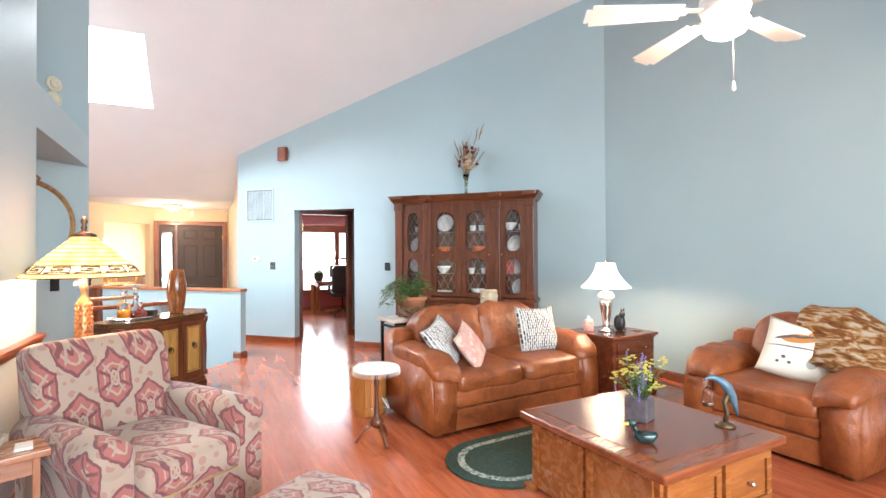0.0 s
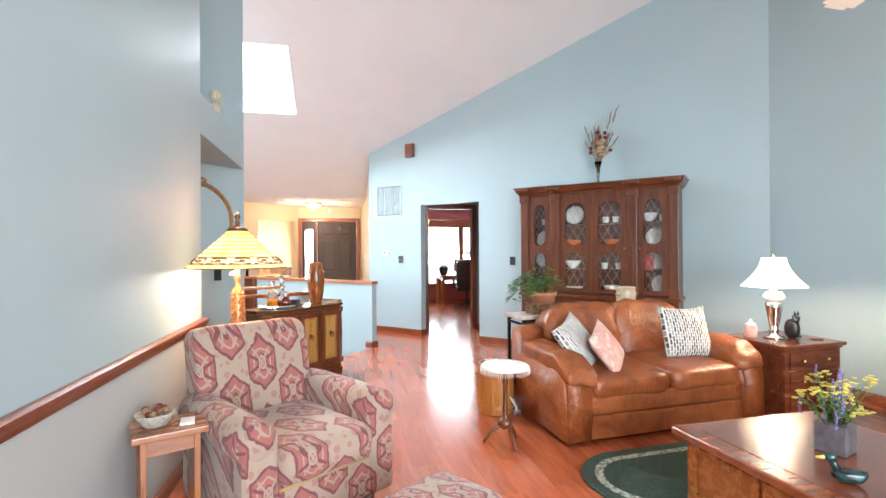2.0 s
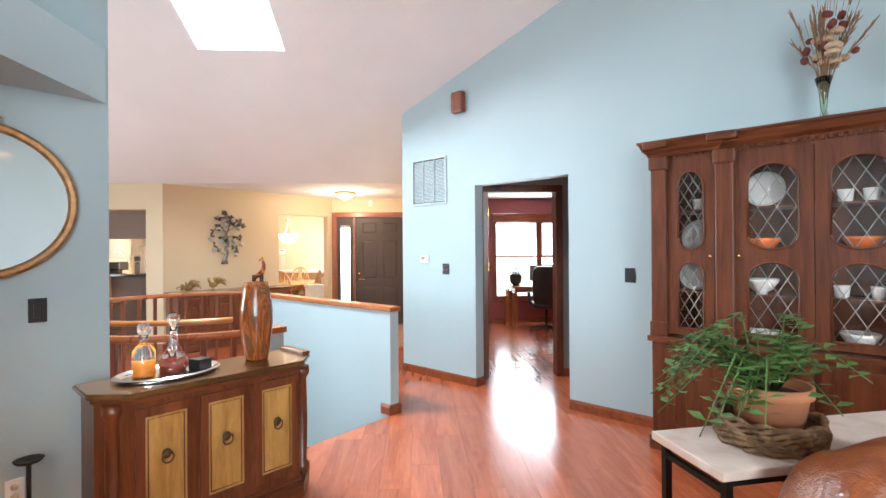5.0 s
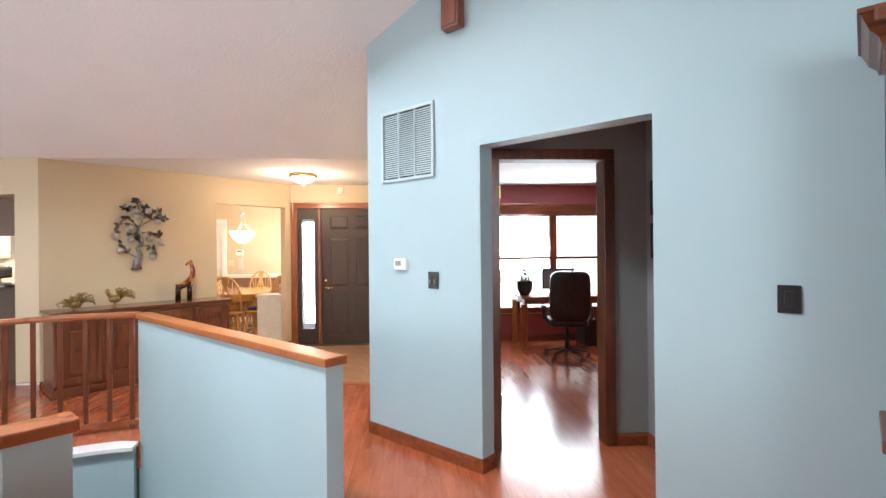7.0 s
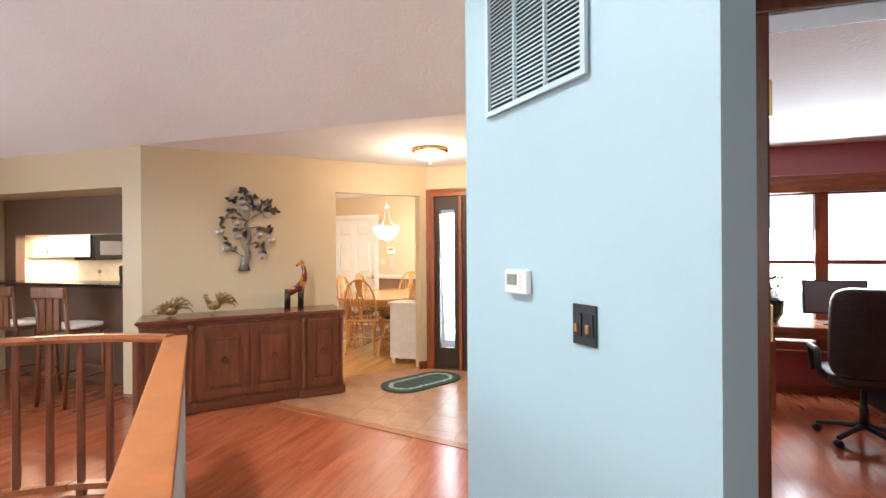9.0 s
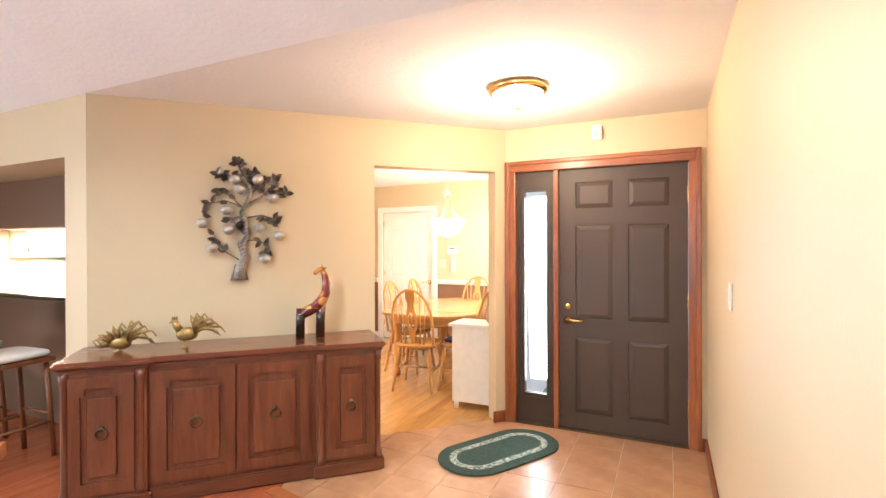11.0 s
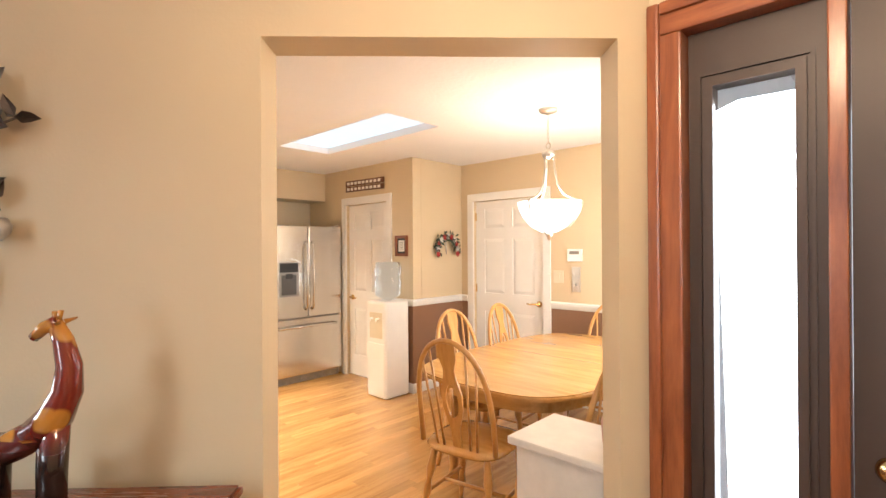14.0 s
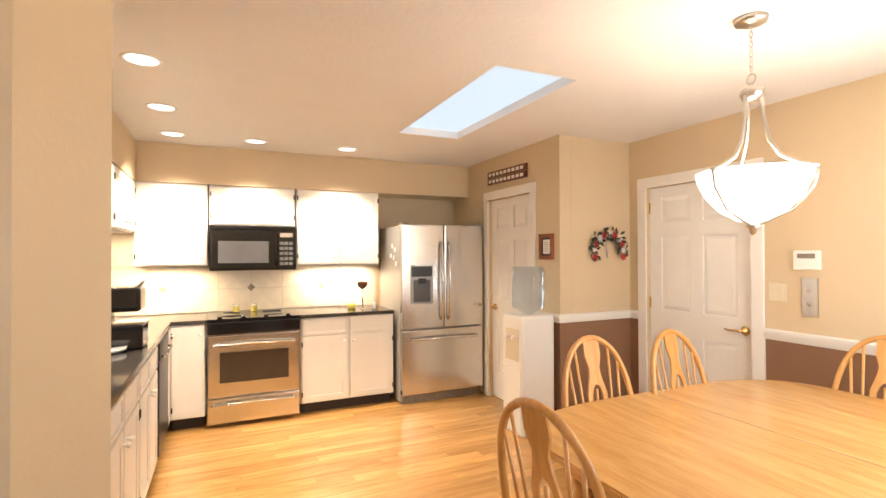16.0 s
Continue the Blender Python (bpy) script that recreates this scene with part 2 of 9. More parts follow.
def thing(name, m, label, category, group=""):
    """An Empty at a thing's base."""
    ob = new(name)
    ob.matrix_world = m
    ob.empty_display_size = 0.1
    return tagged(ob, label, category, group)


def single(name, bm, material, m, label, category, group="", kind=""):
    ob = new(name, mesh_of(name, bm, material))
    ob.matrix_world = m
    return tagged(ob, label, category, group, kind)


def setting(name, bm, material, label="", category=""):
    ob = new(name, mesh_of(name, bm, material))
    return tagged(ob, label, category, kind="structure")


def smooth(bm):
    for f in bm.faces:
        f.smooth = True
    return bm


S2 = 2 ** -0.5


def D(u, v, z=0.0, turn=0.0):
    """A pose in the diagonal frame: local x along (1, -1), local y along (1, 1)."""
    return pose((u + v) * S2, (v - u) * S2, z, 0, 0, -45 + turn)


def dxy(u, v):
    return ((u + v) * S2, (v - u) * S2)


# ---------------------------------------------------------------- the shell
FLAT, FOLD, PITCH, RIDGE = 2.46, 10.22, 0.42, 3.2


def ceil_z(y):
    if y >= FOLD:
        return FLAT
    if y >= RIDGE:
        return FLAT + PITCH * (FOLD - y)
    return FLAT + PITCH * (FOLD - RIDGE) - 0.30 * (RIDGE - y)


def wall(name, p0, p1, thick, mat_front, mat_back, top=None, holes=(), label="", z0=0.0, category="wall"):
    """A wall whose front face runs from p0 to p1, its thickness to the left of that way. holes: (s0, s1, z0, z1)."""
    a, b = Vector((*p0, 0)), Vector((*p1, 0))
    d = (b - a).normalized()
    n = Vector((-d.y, d.x, 0))
    length = (b - a).length
    cuts = {0.0, length} | {h[0] for h in holes} | {h[1] for h in holes}
    for yy in (RIDGE, FOLD):
        if top is None and abs(d.y) > 1e-6:
            s = (yy - a.y) / d.y
            if 0.01 < s < length - 0.01:
                cuts.add(s)
    cuts = sorted(cuts)
    bm = bmesh.new()

    def slab(s0, s1, za, zb):
        q = []
        for s, k in ((s0, 0), (s1, 0), (s1, 1), (s0, 1)):
            q.append(a + d * s + n * (thick * k))
        lo = [bm.verts.new((p.x, p.y, za)) for p in q]
        hi = [bm.verts.new((p.x, p.y, zb if zb is not None else (top if top is not None else ceil_z(p.y)))) for p in q]
        faces = [bm.faces.new(lo[::-1]), bm.faces.new(hi)]
        for k in range(4):
            f = bm.faces.new((lo[k], lo[(k + 1) % 4], hi[(k + 1) % 4], hi[k]))
            f.material_index = 1 if k == 2 else 0
            faces.append(f)

    for s0, s1 in zip(cuts, cuts[1:]):
        mid = (s0 + s1) / 2
        inside = sorted((h[2], h[3]) for h in holes if h[0] < mid < h[1])
        z = z0
        for h0, h1 in inside:
            if h0 > z + 0.001:
                slab(s0, s1, z, h0)
            z = h1
        slab(s0, s1, z, None)
    me = bpy.data.meshes.new(name)
    bm.to_mesh(me)
    bm.free()
    me.materials.append(mat_front), me.materials.append(mat_back)
    return tagged(new(name, me), label, category, kind="structure")


CAB_V, SIDE_U = 6.562, -9.376
HALL_X, FRONT_Y = 0.575, 12.33
# the great room
wall("wall_west", (-0.96, 3.965), (-0.96, -2.5), -0.14, M_BLUE, M_BLUE, label="tall blue painted wall with a wooden chair rail")
wall("wall_south", (-0.96, -2.5), (4.67, -2.5), -0.14, M_BLUE, M_BLUE, holes=((0.7, 5.0, 0.5, 2.9), (1.4, 4.3, 3.1, 4.1)), label="blue end wall with large windows")
wall("wall_east", (4.67, -2.5), (4.67, 4.61), -0.14, M_BLUE, M_BLUE, label="tall plain blue painted wall")
wall("wall_cabinet", (*dxy(0.045, CAB_V),), (*dxy(-5.79, CAB_V),), -0.13, M_BLUE, M_SHADEGREY,
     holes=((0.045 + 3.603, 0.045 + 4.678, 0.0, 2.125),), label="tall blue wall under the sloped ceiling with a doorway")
wall("wall_mirror", (*dxy(-4.65, 3.29),), (*dxy(-4.65, 0.95),), -0.13, M_BLUE, M_BLUE, label="blue diagonal wall behind the oval mirror")
wall("wall_niche_return", (-0.965, 3.965), (-2.6, 3.965), 0.12, M_BLUE, M_BLUE, label="blue return of the corner niche")
# hall and front door
wall("wall_hall", (HALL_X, 8.74), (HALL_X, FRONT_Y), -0.13, M_TAN, M_TAN, label="warm tan hall wall beside the front door")
wall("wall_front", (HALL_X + 0.1, FRONT_Y), (-0.93, FRONT_Y), -0.16, M_TAN, M_TAN, holes=((0.675 - 0.47, 0.675 + 0.86, 0.0, 2.11),), label="tan wall with the front door")
wall("wall_sideboard", (*dxy(SIDE_U, 8.06),), (*dxy(SIDE_U, 5.085),), -0.14, M_TAN, M_TAN, holes=((8.06 - 7.967, 8.06 - 6.938, 0.0, 2.105),),
     label="tan diagonal wall with an opening to the kitchen")
wall("wall_pass", (-3.04, 10.225), (-6.05, 10.225), -0.14, M_TAN, M_TAN, holes=((0.24, 2.75, 0.0, 2.075),), label="tan wall around the breakfast bar alcove")
wall("wall_bar", (-2.98, 10.70), (-6.05, 10.70), -0.10, M_BROWN, M_WHITE, top=FLAT, holes=((0.20, 2.62, 1.08, 1.655),), label="brown painted bar wall with a pass-through")
# This wall's opening is added for the west daylight and stays out of view.
wall("wall_far_west", (-6.05, -2.5), (-6.05, 10.3), 0.12, M_TAN, M_TAN, holes=((7.6, 10.0, 0.8, 2.1),), label="plain tan wall, out of view, with an added window opening")
wall("wall_dining_south", (-6.05, 3.0), (-2.2, 3.0), -0.12, M_TAN, M_TAN, label="plain tan wall")
# kitchen
wall("wall_stove", (-6.07, 10.7), (-6.07, 14.45), 0.12, M_TAN, M_TAN, top=FLAT, label="tan kitchen wall behind the stove")
wall("wall_pantry", (-6.07, 14.33), (-4.08, 14.33), 0.12, M_TAN, M_TAN, top=FLAT, holes=((0.83, 1.58, 0.0, 2.03),), label="tan wall with the pantry door")
wall("wall_wreath", (-4.08, 14.452), (-4.08, 15.1), 0.12, M_TAN, M_TAN, top=FLAT, label="tan wall with a white chair rail")
wall("wall_garage", (-4.2, 15.1), (-0.9, 15.1), 0.12, M_TAN, M_TAN, top=FLAT, holes=((0.31, 1.21, 0.0, 2.03),), label="tan wall with a white panel door")
wall("wall_dining", (-0.98, 15.1), (-0.98, 12.4), 0.14, M_TAN, M_SIDING, top=FLAT, holes=((0.4, 1.7, 0.85, 2.1),), label="tan dining wall with a window")
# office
# Both vestibule walls carry their shade as a darkened grey.
wall("wall_office_door", (2.62, 8.3), (1.2, 8.3), -0.12, M_SHADEGREY, M_RED, top=FLAT, holes=((2.62 - 2.295, 2.62 - 1.52, 0.0, 2.095),), label="vestibule wall around the office door, shade put into its grey")
wall("wall_vestibule", (2.62, 8.3), (2.62, 6.87), 0.12, M_SHADEGREY, M_SHADEGREY, top=FLAT, label="vestibule wall with two pictures, shade put into its grey")
wall("wall_office_window", (4.9, 12.4), (0.7, 12.4), -0.14, M_RED, M_RED, top=FLAT, holes=((0.87, 2.63, 0.50, 1.99),), label="dark red office wall with a wide window")
wall("wall_office_east", (4.9, 12.4), (4.9, 8.4), 0.12, M_RED, M_RED, top=FLAT, label="dark red office wall")
wall("wall_office_south", (4.9, 8.3), (2.74, 8.3), -0.12, M_RED, M_RED, top=FLAT, label="dark red office wall")

# ceilings
def quad(name, pts, material, label, thick=0.12):
    bm = bmesh.new()
    lo = [bm.verts.new(p) for p in pts]
    hi = [bm.verts.new((p[0], p[1], p[2] + thick)) for p in pts]
    n = len(pts)
    fs = [bm.faces.new(lo), bm.faces.new(hi[::-1])] + [bm.faces.new((lo[k], lo[(k + 1) % n], hi[(k + 1) % n], hi[k])) for k in range(n)]
    bmesh.ops.recalc_face_normals(bm, faces=fs)
    return setting(name, bm, material, label, "ceiling")


def slope(x0, x1, y0, y1, bm):
    p = [(x0, y0, ceil_z(y0)), (x1, y0, ceil_z(y0)), (x1, y1, ceil_z(y1)), (x0, y1, ceil_z(y1))]
    lo, hi = [bm.verts.new(q) for q in p], [bm.verts.new((q[0], q[1], q[2] + 0.30)) for q in p]
    fs = [bm.faces.new(lo), bm.faces.new(hi[::-1])] + [bm.faces.new((lo[k], lo[(k + 1) % 4], hi[(k + 1) % 4], hi[k])) for k in range(4)]
    bmesh.ops.recalc_face_normals(bm, faces=fs)


SKX0, SKX1, SKY0, SKY1 = -1.45, -0.60, 6.57, 7.82
bm = bmesh.new()
slope(-6.2, SKX0, RIDGE, FOLD, bm), slope(SKX1, 4.85, RIDGE, FOLD, bm)
slope(SKX0, SKX1, RIDGE, SKY0, bm), slope(SKX0, SKX1, SKY1, FOLD, bm)
slope(-6.2, 4.85, -2.7, RIDGE, bm)
setting("ceiling_vault", bm, M_CEIL, "white textured sloped ceiling with a skylight", "ceiling")
bm = bmesh.new()
KX0, KX1, KY0, KY1 = -4.56, -3.03, 13.10, 13.63
for x0, x1, y0, y1 in ((-6.2, KX0, FOLD, 15.3), (KX1, 0.7, FOLD, 15.3), (KX0, KX1, FOLD, KY0), (KX0, KX1, KY1, 15.3)):
    box(bm, x0, y0, FLAT, x1, y1, FLAT + 0.35)
setting("ceiling_flat", bm, M_CEIL, "white flat ceiling of hall and kitchen", "ceiling")
setting("ceiling_office", prism([(1.12, 8.42), (5.0, 8.42), (5.0, 12.5), (0.71, 12.5), (0.71, 8.84)], FLAT, FLAT + 0.12), M_CEIL, "white office ceiling", "ceiling")
setting("ceiling_vestibule", prism([dxy(-5.0, CAB_V + 0.135), dxy(-2.5, CAB_V + 0.135), (2.74, 8.415), (1.14, 8.415)], FLAT + 0.004, FLAT + 0.1), M_CEIL, "ceiling of the vestibule", "ceiling")
# bright sky over the two skylights, seen through their panes
bm = bmesh.new()
k = [(SKX0, SKY0), (SKX1, SKY0), (SKX1, SKY1), (SKX0, SKY1)]
lo, hi = [bm.verts.new((x, y, ceil_z(y) + 0.24)) for x, y in k], [bm.verts.new((x, y, ceil_z(y) + 0.26)) for x, y in k]
fs = [bm.faces.new(lo[::-1]), bm.faces.new(hi)] + [bm.faces.new((lo[a], lo[(a + 1) % 4], hi[(a + 1) % 4], hi[a])) for a in range(4)]
bmesh.ops.recalc_face_normals(bm, faces=fs)
setting("backdrop", bm, M_DAYSKY, "bright daylight above the skylight", "sky")
setting("backdrop", B(KX0, KY0, FLAT + 0.06, KX1, KY1, FLAT + 0.08), M_SKYBLUE, "pale daylight above the kitchen skylight", "sky")
setting("backdrop", B(0.9, 15.0, -0.4, 5.6, 15.01, 3.9), M_DAYSKY, "bright overexposed daylight behind the office window", "sky")
setting("backdrop", B(-3.6, 17.5, -0.4, 1.2, 17.51, 4.0), M_PORCHSKY, "bright overexposed daylight behind the porch", "sky")
setting("pavement", B(-3.6, 15.3, -0.14, -0.8, 17.4, -0.04), M_CONCRETE, "pale concrete porch slab", "porch")
setting("pavement", B(-0.8, 12.52, -0.14, 6.0, 17.4, -0.04), M_CONCRETE, "pale concrete porch slab", "porch")
setting("ground", B(-150, -150, -3.2, 150, 150, -3.1), M_GRASS, "grass ground around the house", "ground")

# stairwell outline
ARC = [(-1.2 + 1.5 * math.cos(radians(a)), 7.5 + 1.5 * math.sin(radians(a))) for a in range(102, 206, 6)]
NEAR = [(-1.2 + 1.28 * math.cos(radians(a)), 7.5 + 1.28 * math.sin(radians(a))) for a in range(212, 312, 6)]
WELL = [dxy(-4.70, 5.390), dxy(-7.26, 5.390)] + ARC + NEAR + [dxy(-4.66, 4.44)]


def slab_with_hole(outer, hole, z, depth, name, material, label):
    from mathutils.geometry import tessellate_polygon
    loops = [[Vector((x, y, 0)) for x, y in outer], [Vector((x, y, 0)) for x, y in hole]]
    flat = [p for lp in loops for p in lp]
    bm = bmesh.new()
    vs = [bm.verts.new((p.x, p.y, z)) for p in flat]
    for tri in tessellate_polygon(loops):
        bm.faces.new([vs[k] for k in tri])
    n0 = len(outer)
    lo = [bm.verts.new((p.x, p.y, z - depth)) for p in flat[n0:]]
    for k in range(len(hole)):
        k1 = (k + 1) % len(hole)
        bm.faces.new((vs[n0 + k], vs[n0 + k1], lo[k1], lo[k]))
    bmesh.ops.recalc_face_normals(bm, faces=bm.faces)
    up = [f for f in bm.faces if abs(f.normal.z) > 0.9 and f.normal.z < 0]
    bmesh.ops.reverse_faces(bm, faces=up)
    return setting(name, bm, material, label, "floor")


M_LAM = wood("red_laminate", (0.30, 0.062, 0.026, 1), (0.52, 0.140, 0.056, 1), 0.20, (9, 1.0, 9), 0.0, 0.35, random_tone=0.16, uneven=0.15)
slab_with_hole([(-6.2, -2.65), (4.8, -2.65), (4.95, 12.5), (0.72, 12.5), (0.6, 12.42), (-0.93, 12.42), (-2.50, 10.76), (-6.2, 10.76)], WELL, -0.012, 0.30, "floor", M_LAM,
               "red-brown laminate plank floor")
setting("floor_kitchen", prism([(-6.1, 10.765), (-2.50, 10.765), (-0.93, 12.335), (-0.93, 15.2), (-6.1, 15.2)], -0.05, -0.012), M_OAK, "light oak strip kitchen floor", "floor")


# ---------------------------------------------------------------- soft shapes
def cushion(w, d, h, e1=0.35, e2=0.3, seg=36, rings=14, wrinkle=0.0, seed=0.0, at=(0, 0, 0)):
    """A stuffed block, middle at the given place."""
    bm = bmesh.new()

    def sp(c, e):
        return math.copysign(abs(c) ** e, c)

    grid = []
    for i in range(rings + 1):
        v = -math.pi / 2 + math.pi * i / rings
        row = []
        for j in range(seg):
            u = 2 * math.pi * j / seg
            p = Vector((w / 2 * sp(math.cos(v), e1) * sp(math.cos(u), e2), d / 2 * sp(math.cos(v), e1) * sp(math.sin(u), e2), h / 2 * sp(math.sin(v), e1)))
            if wrinkle:
                q = Vector((p.x * 7 + seed, p.y * 7, p.z * 7))
                p += p.normalized() * wrinkle * (noise.noise(q) + 0.5 * noise.noise(q * 2.3))
            row.append(bm.verts.new(p + Vector(at)))
        grid.append(row)
    for a, b in zip(grid, grid[1:]):
        for j in range(seg):
            bm.faces.new((a[j], a[(j + 1) % seg], b[(j + 1) % seg], b[j])).smooth = True
    bmesh.ops.remove_doubles(bm, verts=bm.verts, dist=0.0004)
    return bm


def throw_pillow(w, h, t, seed=0.0):
    """A square pillow standing in the local xz plane, its foot at the origin."""
    bm = bmesh.new()
    n = 14
    for side in (-1, 1):
        g = []
        for i in range(n + 1):
            row = []
            for j in range(n + 1):
                a, b = 2 * i / n - 1, 2 * j / n - 1
                puff = max(0.0, (1 - abs(a) ** 2.6) * (1 - abs(b) ** 2.6)) ** 0.55
                pinch = 1 - 0.07 * (1 - abs(a) ** 2) * abs(b) ** 4
                pinch2 = 1 - 0.07 * (1 - abs(b) ** 2) * abs(a) ** 4
                wob = 0.006 * noise.noise(Vector((a * 3 + seed, b * 3, side)))
                row.append(bm.verts.new((a * w / 2 * pinch2, side * (t / 2 * puff + wob * puff), (b + 1) * h / 2 * pinch)))
            g.append(row)
        for i in range(n):
            for j in range(n):
                f = (g[i][j], g[i + 1][j], g[i + 1][j + 1], g[i][j + 1])
                bm.faces.new(f if side < 0 else f[::-1]).smooth = True
    bmesh.ops.remove_doubles(bm, verts=bm.verts, dist=0.0005)
    bmesh.ops.recalc_face_normals(bm, faces=bm.faces)
    return bm


def holed(outer, holes, t, bm=None):
    """A flat board in the local xz plane, front at y = 0 and back at y = t, cut through by loops of (x, z)."""
    from mathutils.geometry import tessellate_polygon
    bm = bm or bmesh.new()
    loops = [[Vector((x, z, 0)) for x, z in lp] for lp in (outer, *holes)]
    flat = [p for lp in loops for p in lp]
    fr, bk = [bm.verts.new((p.x, 0, p.y)) for p in flat], [bm.verts.new((p.x, t, p.y)) for p in flat]
    fs = []
    for tri in tessellate_polygon(loops):
        fs += [bm.faces.new([fr[k] for k in tri]), bm.faces.new([bk[k] for k in reversed(tri)])]
    s = 0
    for lp in loops:
        n = len(lp)
        for k in range(n):
            a, b = s + k, s + (k + 1) % n
            fs.append(bm.faces.new((fr[a], fr[b], bk[b], bk[a])))
        s += n
    bmesh.ops.recalc_face_normals(bm, faces=fs)
    return bm


def rect(x0, z0, x1, z1):
    return [(x0, z0), (x1, z0), (x1, z1), (x0, z1)]


def arched(x0, z0, x1, z1, rise, foot=0.0, n=9):
    """A loop with an arched head and, if asked, an arched foot."""
    c, r = (x0 + x1) / 2, (x1 - x0) / 2
    top = [(c + r * math.cos(math.pi * k / (n - 1)), z1 - rise + rise * math.sin(math.pi * k / (n - 1))) for k in range(n)]
    bot = [(c - r * math.cos(math.pi * k / (n - 1)), z0 + foot - foot * math.sin(math.pi * k / (n - 1))) for k in range(n)] if foot else [(x0, z0), (x1, z0)]
    return bot + top


def stadium(length, width, n=12):
    r, h = width / 2, length / 2 - width / 2
    return [(h + r * math.cos(a), r * math.sin(a)) for a in [-math.pi / 2 + math.pi * k / n for k in range(n + 1)]] + \
           [(-h + r * math.cos(a), r * math.sin(a)) for a in [math.pi / 2 + math.pi * k / n for k in range(n + 1)]]


# ---------------------------------------------------------------- cloth and wood
def leather(name, dark, light):
    m, nt, b = base(name)
    v = coords(nt)
    n1, n2 = node(nt, "TexNoise", Scale=5.0, Detail=6.0, Roughness=0.65, Distortion=0.6), node(nt, "TexVoronoi", Scale=150.0)
    n3 = node(nt, "TexNoise", Scale=14.0, Detail=4.0, Distortion=1.2)
    for n in (n1, n2, n3):
        nt.links.new(v, n.inputs["Vector"])
    nt.links.new(ramp(nt, n1.outputs[0], ((0.3, dark), (0.72, light))), b.inputs["Base Color"])
    add = node(nt, "Math")
    add.operation = "MULTIPLY_ADD"
    add.inputs[1].default_value = 0.12
    nt.links.new(n2.outputs["Distance"], add.inputs[0]), nt.links.new(n3.outputs[0], add.inputs[2])
    bumped(nt, b, add.outputs[0], 0.5, 0.018)
    r = node(nt, "MapRange", To_Min=0.24, To_Max=0.46)
    nt.links.new(n1.outputs[0], r.inputs["Value"]), nt.links.new(r.outputs[0], b.inputs["Roughness"])
    return m


def kilim(name, ground, red, deep):
    """Staggered hexagonal medallions woven in reds on cream."""
    m, nt, b = base(name)
    tc, sep = nt.nodes.new("ShaderNodeTexCoord"), nt.nodes.new("ShaderNodeSeparateXYZ")
    nt.links.new(tc.outputs["Object"], sep.inputs[0])

    def mt(op, a, c=None, d=None):
        n = nt.nodes.new("ShaderNodeMath")
        n.operation = op
        for k, q in enumerate((a, c, d)):
            if q is None:
                continue
            if isinstance(q, (int, float)):
                n.inputs[k].default_value = q
            else:
                nt.links.new(q, n.inputs[k])
        return n.outputs[0]

    s = mt("ADD", sep.outputs[0], mt("MULTIPLY", sep.outputs[1], 0.30))
    t = mt("SUBTRACT", sep.outputs[2], mt("MULTIPLY", sep.outputs[1], 0.85))
    a, c = mt("DIVIDE", s, 0.172), mt("DIVIDE", t, 0.335)
    col = mt("FLOOR", a)
    c = mt("ADD", c, mt("MULTIPLY", mt("MODULO", mt("ABSOLUTE", col), 2.0), 0.5))
    fx, fy = mt("ABSOLUTE", mt("SUBTRACT", mt("FRACT", a), 0.5)), mt("ABSOLUTE", mt("SUBTRACT", mt("FRACT", c), 0.5))
    hexa = mt("MAXIMUM", mt("MULTIPLY", fx, 1.62), mt("ADD", mt("MULTIPLY", fx, 0.80), mt("MULTIPLY", fy, 1.98)))
    petal = mt("ABSOLUTE", mt("SUBTRACT", mt("MULTIPLY", fx, 0.75), fy))
    wob = node(nt, "TexNoise", Scale=26.0, Detail=3.0)
    nt.links.new(tc.outputs["Object"], wob.inputs["Vector"])
    hexa = mt("ADD", hexa, mt("MULTIPLY", mt("SUBTRACT", wob.outputs[0], 0.5), 0.22))
    ring = nt.nodes.new("ShaderNodeValToRGB")
    ring.color_ramp.interpolation = "CONSTANT"
    stops = ((0.0, red), (0.12, ground), (0.20, deep), (0.27, shade(red, 1.2)), (0.42, ground), (0.50, shade(red, 1.1)), (0.70, deep), (0.80, ground))
    while len(ring.color_ramp.elements) < len(stops):
        ring.color_ramp.elements.new(0.5)
    for e, (p, col) in zip(ring.color_ramp.elements, stops):
        e.position, e.color = p, col
    nt.links.new(hexa, ring.inputs[0])
    cut = mt("LESS_THAN", petal, 0.028)
    inside = mt("MULTIPLY", cut, mt("LESS_THAN", hexa, 0.64))
    mix = nt.nodes.new("ShaderNodeMix")
    mix.data_type = "RGBA"
    nt.links.new(inside, mix.inputs["Factor"]), nt.links.new(ring.outputs[0], mix.inputs[6])
    mix.inputs[7].default_value = shade(ground, 0.92)
    spoke = mt("LESS_THAN", mt("ABSOLUTE", mt("SUBTRACT", mt("MULTIPLY", fx, 0.28), mt("MULTIPLY", fy, 0.9))), 0.022)
    band = mt("MULTIPLY", spoke, mt("MULTIPLY", mt("LESS_THAN", hexa, 0.68), mt("GREATER_THAN", hexa, 0.22)))
    mixt = nt.nodes.new("ShaderNodeMix")
    mixt.data_type = "RGBA"
    nt.links.new(band, mixt.inputs["Factor"]), nt.links.new(mix.outputs[2], mixt.inputs[6])
    mixt.inputs[7].default_value = deep
    mix = mixt
    small = node(nt, "TexVoronoi", Scale=17.0)
    nt.links.new(tc.outputs["Object"], small.inputs["Vector"])
    dot = mt("MULTIPLY", mt("LESS_THAN", small.outputs["Distance"], 0.34), mt("GREATER_THAN", hexa, 0.90))
    mix2 = nt.nodes.new("ShaderNodeMix")
    mix2.data_type = "RGBA"
